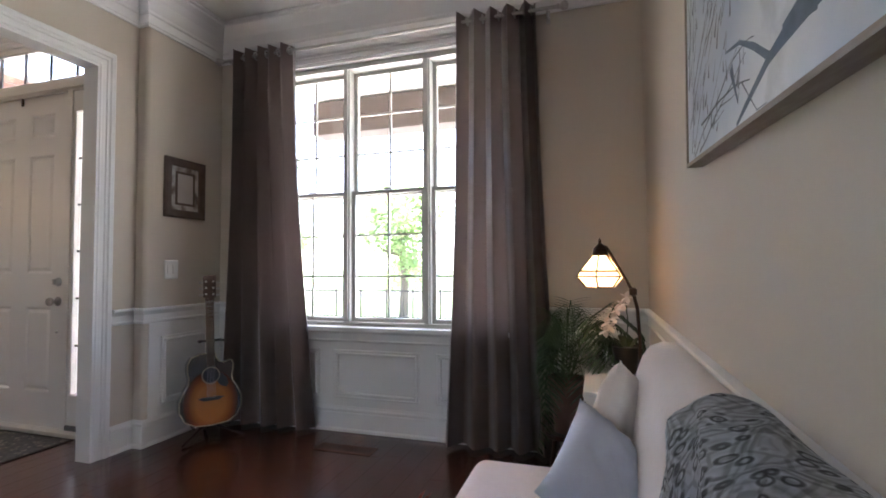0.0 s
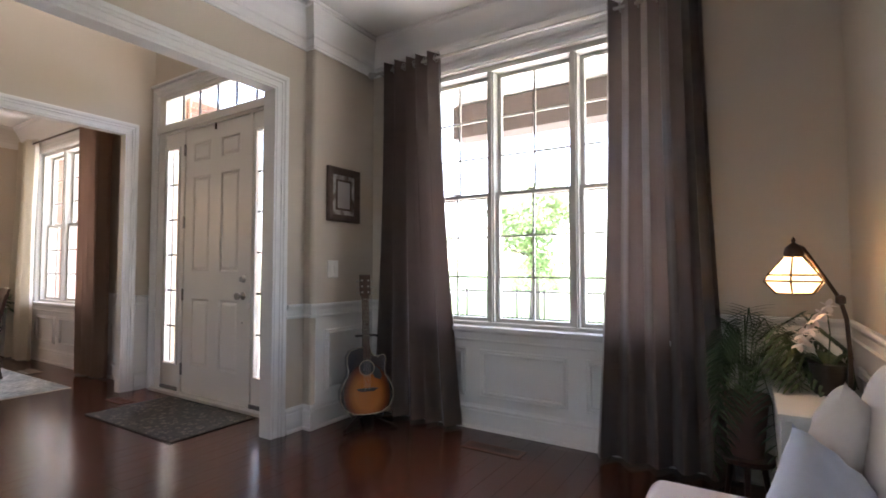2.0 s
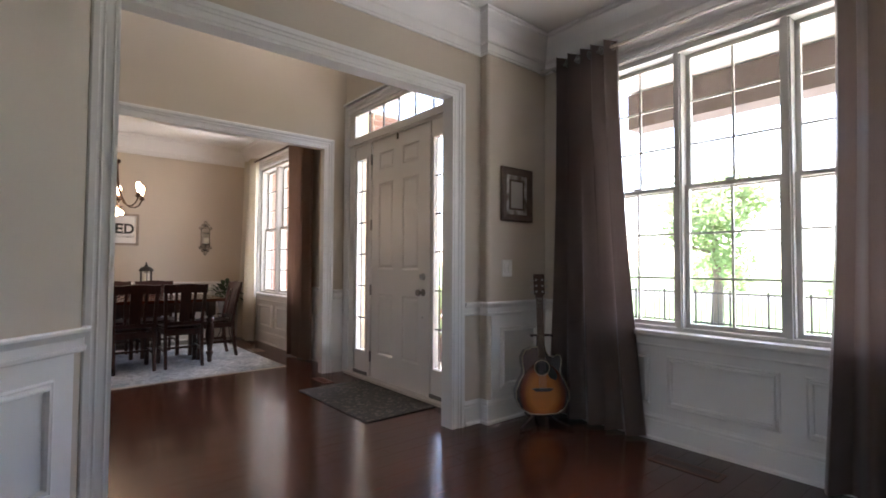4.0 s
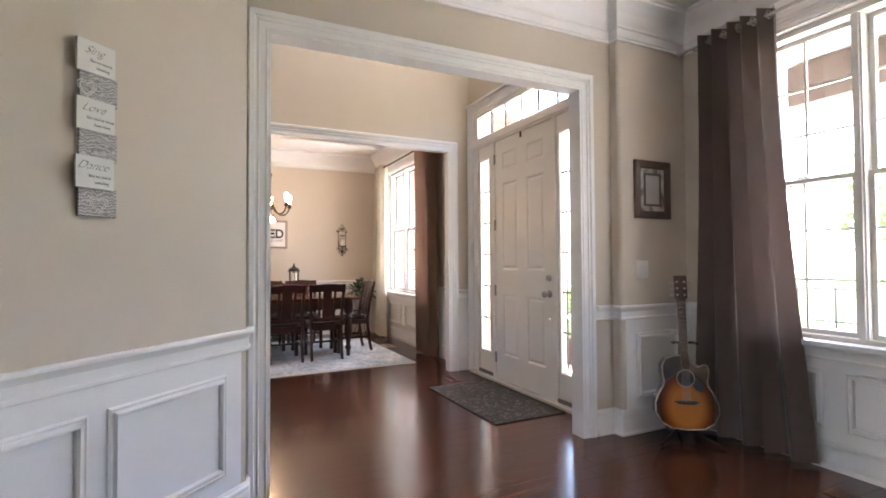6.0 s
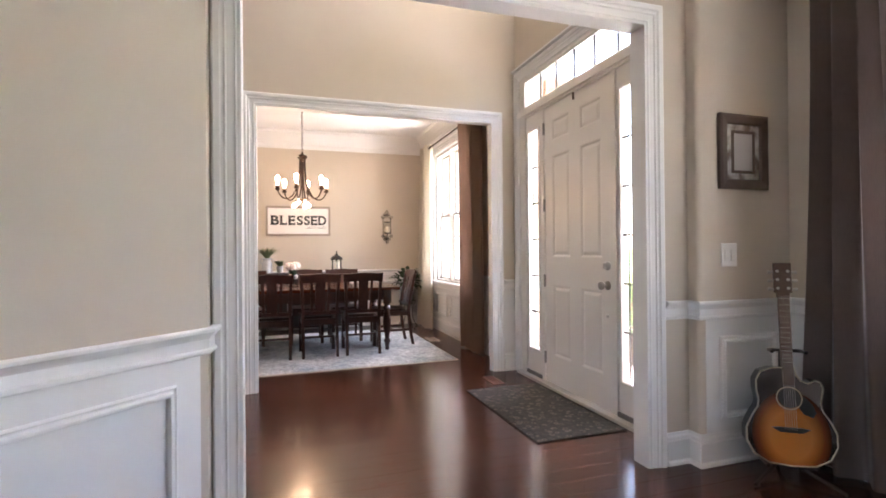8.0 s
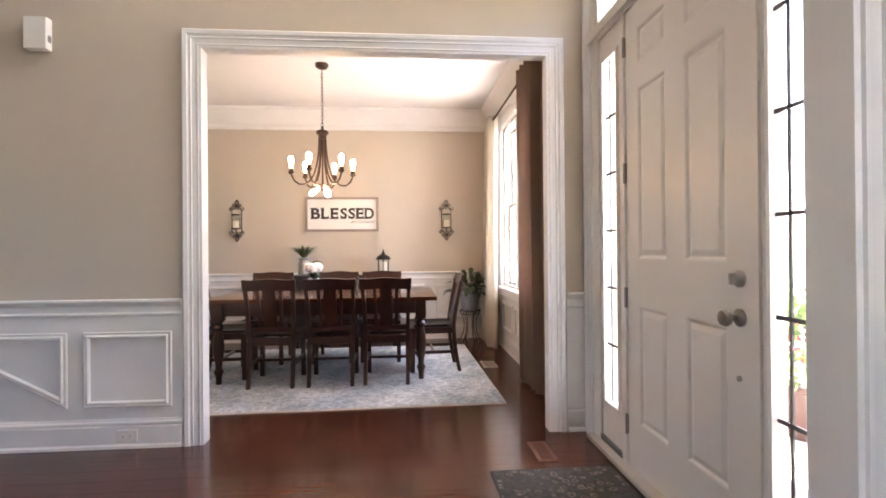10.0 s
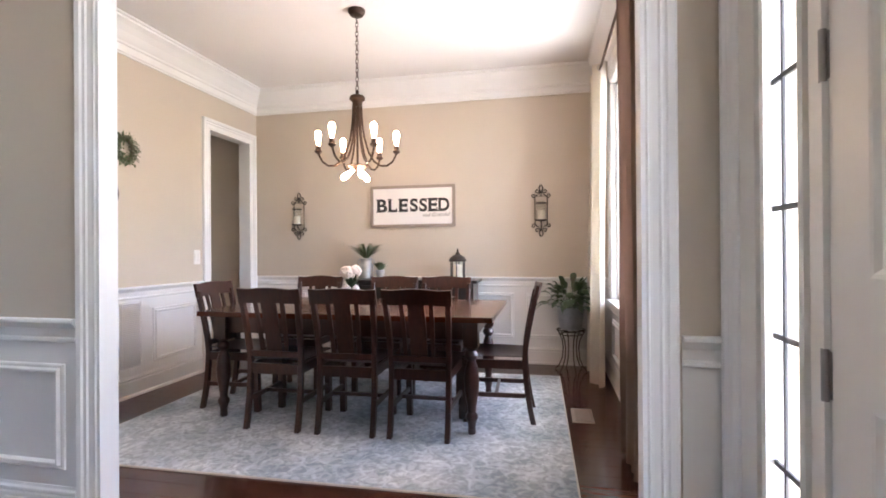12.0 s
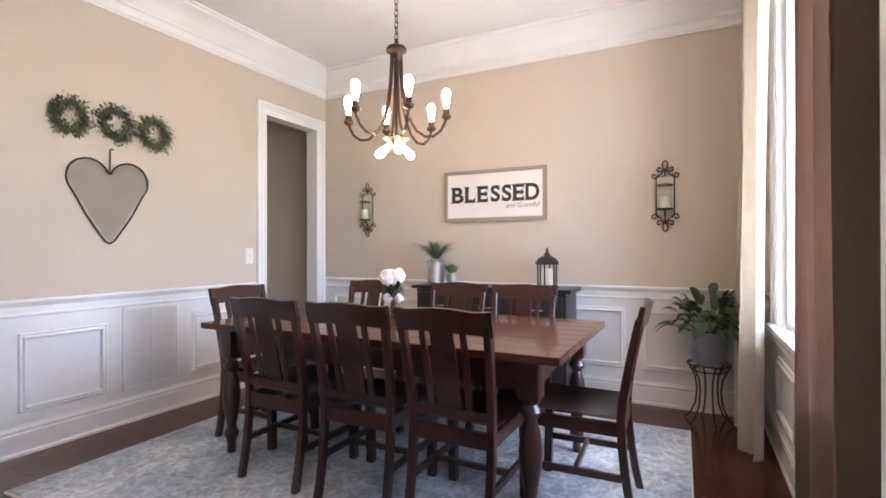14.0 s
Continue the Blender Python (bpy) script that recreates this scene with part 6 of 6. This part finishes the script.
def soft(bm, x0, x1, y0, y1, z0, z1, r):
    box(bm, x0, x1, y0, y1, z0, z1)
    bmesh.ops.bevel(bm, geom=bm.edges[:], offset=r, segments=5, affect="EDGES", profile=0.5)
    return bm


part("seat", soft(bmesh.new(), -0.73, -0.17, 1.02, 2.62, 0.24, 0.455, 0.05), FABRIC, sofa, smooth=True)
part("base", boxes((-0.70, -0.05, 1.04, 2.605, 0.10, 0.245), bevel=0.01), FABRIC, sofa)
bm = bmesh.new()
rings = []
STEPS = 9
for j in range(2 * STEPS + 1):
    # full width in the middle, rounded over at both ends
    v = j / STEPS - 1
    y = 1.82 + 0.81 * math.copysign(1 - (1 - abs(v)) ** 2.2, v)
    k = (1 - abs(v) ** 9) ** 0.5 if abs(v) < 1 else 0.0
    k = 0.45 + 0.55 * k
    row = []
    for x, z in ((-0.030, 0.24), (-0.022, 0.55), (-0.012, 0.76), (-0.012, 0.84), (-0.022, 0.884), (-0.048, 0.902), (-0.088, 0.904), (-0.124, 0.890), (-0.150, 0.855), (-0.170, 0.80), (-0.188, 0.68), (-0.212, 0.46), (-0.212, 0.24)):
        row.append(bm.verts.new((-0.10 + (x + 0.10) * k, y, 0.24 + (z - 0.24) * (0.86 + 0.14 * (k - 0.45) / 0.55))))
    rings.append(row)
for a, b in zip(rings, rings[1:]):
    for j in range(len(a)):
        bm.faces.new((a[j], a[(j + 1) % len(a)], b[(j + 1) % len(a)], b[j]))
bm.faces.new(rings[0])
bm.faces.new(rings[-1][::-1])
part("backrest", bm, FABRIC, sofa, smooth=True)
for x in (-0.66, -0.10):
    for y in (1.10, 2.54):
        part("leg", lathe(bmesh.new(), [(0.016, 0), (0.026, 0.10)], (x, y, 0), 12), WOOD, sofa)


def pillow(name, size, thick, m, mat, label):
    root = thing(name, label, "cushion")
    bm = bmesh.new()
    n = 28
    for s in (-1, 1):
        g = []
        for i in range(n + 1):
            row = []
            for j in range(n + 1):
                u, v = i / n * 2 - 1, j / n * 2 - 1
                pinch = 1 - 0.10 * (1 - abs(u) ** 2) * abs(v) ** 6 - 0.10 * (1 - abs(v) ** 2) * abs(u) ** 6
                h = thick * ((1 - u ** 4) * (1 - v ** 4)) ** 0.55
                wr = (0.008 * math.sin(6 * u + 5 * v + 1) * math.sin(3 * v - 4 * u) + 0.006 * math.sin(14 * (u + v) + 2 * u * v) * (u + v + 2) / 4) * (1 - u * u) * (1 - v * v) + 0.005 * math.sin(18 * u - 9 * v) * (abs(v) ** 2) * (1 - u ** 4)
                row.append(bm.verts.new((u * size * pinch, s * (h + (wr if h > 0.001 else 0)), v * size * pinch)))
            g.append(row)
        for i in range(n):
            for j in range(n):
                bm.faces.new((g[i][j], g[i + 1][j], g[i + 1][j + 1], g[i][j + 1]))
    bmesh.ops.remove_doubles(bm, verts=bm.verts, dist=0.0004)
    bmesh.ops.transform(bm, matrix=m, verts=bm.verts)
    part("cover", bm, mat, root, smooth=True)
    return root


CREAM = material("cream_cushion_cloth", (0.82, 0.73, 0.66), 0.85, second=(0.78, 0.69, 0.62), scale=40, bump=0.2, bump_scale=300)
LILAC = material("pale_blue_velvet", (0.52, 0.56, 0.66), 0.75, second=(0.45, 0.48, 0.58), scale=14, bump=0.1, bump_scale=200, sheen=0.6)
pillow("cushion", 0.165, 0.060, pose(-0.225, 2.50, 0.645, 0, 0, 61.8) @ pose(0, 0, 0, 9.4, 0, 0) @ pose(0, 0, 0, 0, 28, 0), CREAM, "plump cream cushion leaning on the sofa back")
pillow("cushion", 0.190, 0.065, pose(-0.255, 2.20, 0.555, 0, 0, 55.7) @ pose(0, 0, 0, -38, 0, 0) @ pose(0, 0, 0, 0, 61.7, 0), LILAC, "pale blue velvet cushion on the sofa")
PAISLEY = bpy.data.materials.new("paisley_throw")
PAISLEY.use_nodes = True
n, l = nodes_of(PAISLEY)
tc, nz, sc, va = n.new("ShaderNodeTexCoord"), n.new("ShaderNodeTexNoise"), n.new("ShaderNodeVectorMath"), n.new("ShaderNodeVectorMath")
nz.inputs["Scale"].default_value = 7
sc.operation, va.operation = "SCALE", "ADD"
sc.inputs["Scale"].default_value = 0.05
l.new(tc.outputs["UV"], nz.inputs["Vector"])
l.new(nz.outputs["Color"], sc.inputs[0])
l.new(tc.outputs["UV"], va.inputs[0])
l.new(sc.outputs["Vector"], va.inputs[1])
layers = []
for size, feature, stops in (
        (30, "F1", ((0.0, 0.20), (0.08, 0.70), (0.20, 0.66), (0.27, 0.16), (0.35, 0.20), (0.44, 0.74), (0.60, 0.60))),
        (8, "DISTANCE_TO_EDGE", ((0.0, 0.35), (0.03, 0.95), (0.055, 0.95), (0.07, 0.30), (0.10, 0.42), (0.13, 1.0), (0.30, 0.85))),
        (17, "DISTANCE_TO_EDGE", ((0.0, 0.45), (0.04, 0.45), (0.08, 1.0), (0.20, 1.0), (0.26, 0.6), (0.34, 0.95)))):
    vo, rp = n.new("ShaderNodeTexVoronoi"), n.new("ShaderNodeValToRGB")
    vo.inputs["Scale"].default_value, vo.feature = size, feature
    l.new(va.outputs["Vector"], vo.inputs["Vector"])
    l.new(vo.outputs["Distance"], rp.inputs["Fac"])
    ramp = rp.color_ramp.elements
    ramp[0].position, ramp[1].position = stops[0][0], stops[-1][0]
    for pos, val in stops[1:-1]:
        ramp.new(pos)
    for e, (pos, val) in zip(sorted(ramp, key=lambda q: q.position), stops):
        e.color = (val * 0.98, val, val * 1.02, 1)
    layers.append(rp.outputs["Color"])
for other in layers[1:]:
    mx = n.new("ShaderNodeMixRGB")
    mx.blend_type, mx.inputs["Fac"].default_value = "MULTIPLY", 0.62
    l.new(layers[0], mx.inputs["Color1"])
    l.new(other, mx.inputs["Color2"])
    layers[0] = mx.outputs["Color"]
l.new(layers[0], n["Principled BSDF"].inputs["Base Color"])
n["Principled BSDF"].inputs["Roughness"].default_value = 0.9
throw = thing("throw_blanket", "grey paisley throw draped over the sofa back", "blanket")
bm = bmesh.new()
tp = [(-0.014, 0.60), (-0.009, 0.72), (-0.005, 0.82), (-0.009, 0.886), (-0.036, 0.916), (-0.085, 0.924), (-0.130, 0.908), (-0.162, 0.868), (-0.184, 0.79), (-0.205, 0.64), (-0.228, 0.485), (-0.30, 0.474), (-0.50, 0.474), (-0.66, 0.472)]
smooth_tp = []
for j in range(len(tp) - 1):
    p0, p1, p2, p3 = (Vector(tp[max(0, min(len(tp) - 1, j + d))]) for d in (-1, 0, 1, 2))
    for f in (0.0, 1 / 3, 2 / 3):
        smooth_tp.append(tuple(0.5 * (2 * p1 + (p2 - p0) * f + (2 * p0 - 5 * p1 + 4 * p2 - p3) * f * f + (3 * p1 - p0 - 3 * p2 + p3) * f ** 3)))
tp = smooth_tp
rows_ = []
for i in range(31):
    y = 1.03 + 0.76 * i / 30
    rows_.append([bm.verts.new((x + 0.008 * math.sin(19 * y + j) * (1 if j > 18 else 0.2), y + 0.010 * math.sin(0.7 * j), z + 0.006 * math.sin(11 * y + 0.45 * j) ** 2)) for j, (x, z) in enumerate(tp)])
for a, b in zip(rows_, rows_[1:]):
    for j in range(len(tp) - 1):
        bm.faces.new((a[j], a[j + 1], b[j + 1], b[j]))
along = [0.0]
for p, q in zip(tp, tp[1:]):
    along.append(along[-1] + math.hypot(p[0] - q[0], p[1] - q[1]))
uv = bm.loops.layers.uv.new("cloth")
where = {v: (0.8 * i / 30, along[j]) for i, row in enumerate(rows_) for j, v in enumerate(row)}
for f in bm.faces:
    for loop_ in f.loops:
        loop_[uv].uv = where[loop_.vert]
bmesh.ops.solidify(bm, geom=bm.faces[:], thickness=0.006)
part("cloth", bm, PAISLEY, throw, smooth=True)

# ---- end table, lamp, orchid, palm ----
et = thing("end_table", "white box end table beside the sofa", "table", at=(-0.19, 3.28, 0))
WHITEP = material("white_furniture_paint", (0.66, 0.66, 0.62), 0.45, second=(0.62, 0.62, 0.58), scale=6)
part("top", boxes((-0.165, 0.15, -0.32, 0.32, 0.605, 0.63), bevel=0.004), WHITEP, et)
part("body", boxes((-0.155, 0.14, -0.31, 0.31, 0.08, 0.604), bevel=0.003), WHITEP, et)
for x in (-0.14, 0.12):
    for y in (-0.20, 0.20):
        part("leg", boxes((x - 0.02, x + 0.02, y - 0.02, y + 0.02, 0, 0.08)), WHITEP, et)
lamp = thing("table_lamp", "lit stained-glass lamp on a bent bronze arm", "lamp", at=(-0.115, 3.20, 0.631))
part("base", lathe(bmesh.new(), [(0.075, 0), (0.078, 0.008), (0.06, 0.018), (0.02, 0.028), (0.012, 0.045)], (0, 0, 0), 24), BRONZE, lamp, smooth=True)
part("stem", tube(bmesh.new(), [(0, 0, 0.03), (0.004, 0, 0.18), (-0.004, 0, 0.33), (-0.02, 0.005, 0.40)], [0.009, 0.008, 0.008, 0.008], 10), BRONZE, lamp, smooth=True)
part("joint", lathe(bmesh.new(), [(0.006, -0.02), (0.017, -0.012), (0.017, 0.012), (0.006, 0.02)], (-0.02, 0.005, 0.405), 14), BRONZE, lamp, smooth=True)
part("arm", tube(bmesh.new(), [(-0.02, 0.005, 0.405), (-0.065, 0.02, 0.49), (-0.11, 0.035, 0.575), (-0.13, 0.045, 0.61), (-0.15, 0.05, 0.62)], 0.007, 8), BRONZE, lamp, smooth=True)
part("cap", lathe(bmesh.new(), [(0.033, 0.572), (0.036, 0.585), (0.030, 0.61), (0.014, 0.625), (0.006, 0.632), (0.008, 0.642), (0.002, 0.655)], (-0.16, 0.05, 0), 16), BRONZE, lamp, smooth=True)
SHADE = bpy.data.materials.new("amber_stained_glass")
SHADE.use_nodes = True
n, l = nodes_of(SHADE)
p = n["Principled BSDF"]
p.inputs["Base Color"].default_value = (0.75, 0.60, 0.38, 1)
p.inputs["Roughness"].default_value = 0.35
p.inputs["Transmission Weight"].default_value = 0.0
tl, ms = n.new("ShaderNodeBsdfTranslucent"), n.new("ShaderNodeMixShader")
tl.inputs["Color"].default_value = (0.95, 0.80, 0.52, 1)
ms.inputs["Fac"].default_value = 0.75
l.new(p.outputs["BSDF"], ms.inputs[1])
l.new(tl.outputs["BSDF"], ms.inputs[2])
l.new(ms.outputs["Shader"], n["Material Output"].inputs["Surface"])
levels = [(0.034, 0.575), (0.098, 0.50), (0.112, 0.475), (0.070, 0.425)]
CAME = material("lead_came", (0.10, 0.06, 0.03), 0.5, 0.5)
for k in range(6):
    a, b = radians(60 * k + 20), radians(60 * k + 80)
    for (r0, z0), (r1, z1) in zip(levels, levels[1:]):
        q = [(r0, a, z0), (r0, b, z0), (r1, b, z1), (r1, a, z1)]
        bm = bmesh.new()
        bm.faces.new([bm.verts.new((-0.16 + r * math.cos(t), 0.05 + r * math.sin(t), z)) for r, t, z in q])
        part("shade_panel", bm, SHADE, lamp)
    part("came", tube(bmesh.new(), [(-0.16 + r * math.cos(a), 0.05 + r * math.sin(a), z) for r, z in levels], 0.0040, 5), CAME, lamp)
for r, z in levels:
    part("came", tube(bmesh.new(), [(-0.16 + r * math.cos(radians(60 * k + 20)), 0.05 + r * math.sin(radians(60 * k + 20)), z) for k in range(6)], 0.0040, 5, closed=True), CAME, lamp)
part("bulb", lathe(bmesh.new(), BULB_SHAPE, (-0.16, 0.05, 0.565), 14, Matrix.Rotation(math.pi, 3, "X")), glow("lamp_bulb", (1.0, 0.66, 0.40), 5.5), lamp, "lit warm bulb", smooth=True)

orc = thing("potted_orchid", "white orchid in a black pot on the end table", "plant", at=(-0.16, 3.40, 0.631))
part("pot", lathe(bmesh.new(), [(0.05, 0), (0.054, 0.006), (0.068, 0.125), (0.072, 0.13), (0.064, 0.125)], (0, 0, 0), 20), BLACK, orc, smooth=True)
part("soil", lathe(bmesh.new(), [(0.062, 0.11), (0.005, 0.115)], (0, 0, 0), 14), SOIL, orc)
part("stalk", tube(bmesh.new(), [(0, 0, 0.11), (0.01, 0.0, 0.25), (0.0, -0.01, 0.36), (-0.05, -0.02, 0.33), (-0.08, -0.03, 0.27)], 0.003, 5), FOLIAGE, orc)
g = part("leaves", tuft(random.Random(9), 7, 0.16, 0.07, 0.05, 0.03), FOLIAGE, orc)
g.location = (0, 0, 0.11)
rng = random.Random(13)
for x, y, z in ((0.005, -0.01, 0.37), (-0.015, -0.02, 0.335), (-0.045, -0.02, 0.31), (-0.06, -0.03, 0.27), (-0.09, -0.03, 0.245), (-0.07, -0.01, 0.22), (-0.10, -0.035, 0.205)):
    bm = bmesh.new()
    for k in range(5):
        a = radians(72 * k + rng.uniform(-10, 10))
        blade(bm, (x, y, z), (x + 0.034 * math.cos(a), y - 0.014, z + 0.034 * math.sin(a)), 0.0, 0.032, 4)
    part("bloom", bm, PETAL, orc)

stool = thing("plant_stool", "dark wooden stool holding the potted palm", "stool", at=(-0.46, 3.60, 0))
part("seat", lathe(bmesh.new(), [(0.12, 0.235), (0.125, 0.24), (0.125, 0.255), (0.12, 0.259)], (0, 0, 0), 24), WOOD, stool, smooth=False)
for k in range(3):
    t = radians(120 * k + 30)
    part("leg", tube(bmesh.new(), [(0.11 * math.cos(t), 0.11 * math.sin(t), 0), (0.075 * math.cos(t), 0.075 * math.sin(t), 0.237)], [0.011, 0.015], 8), WOOD, stool)
palm = thing("potted_palm", "feathery parlour palm in a terracotta pot", "plant", at=(-0.46, 3.60, 0.26))
TERRA = material("dark_terracotta", (0.11, 0.06, 0.048), 0.8, second=(0.15, 0.085, 0.065), scale=10, bump=0.1)
part("pot", lathe(bmesh.new(), [(0.070, 0), (0.094, 0.25), (0.104, 0.255), (0.104, 0.29), (0.094, 0.29)], (0, 0, 0), 24), TERRA, palm, smooth=True)
part("soil", lathe(bmesh.new(), [(0.092, 0.27), (0.005, 0.275)], (0, 0, 0), 16), SOIL, palm)
rng = random.Random(17)
for k in range(20):
    a = 2 * math.pi * k / 20 + rng.uniform(-0.15, 0.15)
    reach, top = rng.uniform(0.16, 0.40), rng.uniform(0.38, 0.70)
    ex, ey = reach * math.cos(a), reach * math.sin(a)
    ey = max(-0.22, min(ey, 0.20))
    ex = max(-0.11, min(ex + 0.07, 0.38))
    pts = [(0.02 * math.cos(a), 0.02 * math.sin(a), 0.27), (ex * 0.25, ey * 0.25, 0.30 + 0.75 * (top - 0.3)), (ex * 0.6, ey * 0.6, top), (ex, ey, top - 0.10 - 0.12 * reach), (max(-0.15, ex * 1.2), min(ey * 1.2, 0.24), top - 0.46)]
    bm = bmesh.new()
    tube(bm, pts, [0.004, 0.004, 0.003, 0.002, 0.001], 4)
    for i in range(22):
        t = 1.0 + 2.95 * i / 22
        j = int(t)
        p = Vector(pts[j]).lerp(Vector(pts[min(j + 1, 4)]), t - j)
        d = (Vector(pts[min(j + 1, 4)]) - Vector(pts[j])).normalized()
        side = d.cross(Vector((0, 0, 1)))
        side = side.normalized() if side.length > 0.05 else Vector((math.sin(a), -math.cos(a), 0))
        ln = 0.12 * math.sin(math.pi * (0.15 + 0.8 * i / 22))
        for s in (-1, 1):
            tip = p + side * s * ln + d * ln * 0.5 + Vector((0, 0, -0.02))
            tip.y = min(tip.y, 0.27)
            tip.x = max(-0.18, min(tip.x, 0.40))
            blade(bm, p, tip, 0.006, 0.017, 3)
    part("frond", bm, FOLIAGE, palm)


# ---- door chime high on the foyer wall ----
chime = thing("door_chime", "white plastic door chime box on the foyer wall", "door chime", at=(FXW + 0.001, -0.03, 2.40))
bm = boxes((0, 0.055, -0.065, 0.065, 0, 0.19), bevel=0.006)
part("case", bm, PLASTIC, chime)
part("grille", boxes((0.012, 0.040, 0.0652, 0.0668, 0.045, 0.085)), GREYINK, chime, "dark side slot")
# ---- floor planks ----
structure("floor", boxes((DXW - 0.15, XE + 0.15, -2.72, 4.1, -0.12, -0.004)), GROOVE, "dark red cherry hardwood plank floor", "floor")
floor = bpy.data.objects["floor"]
rng = random.Random(5)
W = 0.127
plank_meshes = {}


def plank_mesh(length):
    if length not in plank_meshes:
        bm = boxes((-W / 2 + 0.0007, W / 2 - 0.0007, 0.0007, length - 0.0007, -0.008, 0.0), bevel=0.0006)
        plank_meshes[length] = mesh_of("plank", bm, PLANK)
    return plank_meshes[length]


rest = []
made = 0
x = DXW + 0.02
while x < XE + 0.1:
    y = -2.62 - rng.choice((0.0, 0.03, 0.06, 0.09))
    stop = YN if x > XW else FYN + 0.05
    while y < stop - 0.02:
        length = round(min(rng.choice((0.9, 1.2, 1.5, 1.8)), stop - y), 3)
        near = -7.0 < x < -0.9 and y + length > 0.6 and y < 3.9
        if near and made < 300:
            ob = new("plank", plank_mesh(length))
            ob.location, ob.parent = (x, y, 0.0), floor
            made += 1
        else:
            rest.append((x, y, length))
        y += length
    x += W
verts, faces = [], []
for x, y, length in rest:
    b = len(verts)
    x0, x1, y0, y1 = x - W / 2 + 0.0007, x + W / 2 - 0.0007, y + 0.0007, y + length - 0.0007
    verts += [(x0, y0, -0.008), (x1, y0, -0.008), (x1, y1, -0.008), (x0, y1, -0.008), (x0, y0, 0), (x1, y0, 0), (x1, y1, 0), (x0, y1, 0)]
    faces += [(b + 4, b + 5, b + 6, b + 7), (b, b + 1, b + 5, b + 4), (b + 1, b + 2, b + 6, b + 5), (b + 2, b + 3, b + 7, b + 6), (b + 3, b, b + 4, b + 7)]
me = bpy.data.meshes.new("floor_planks")
me.from_pydata(verts, [], faces)
me.materials.append(PLANK)
ob = new("floor_planks", me)
ob.parent = floor
tagged(ob, "dark red cherry hardwood planks", kind="stuff")
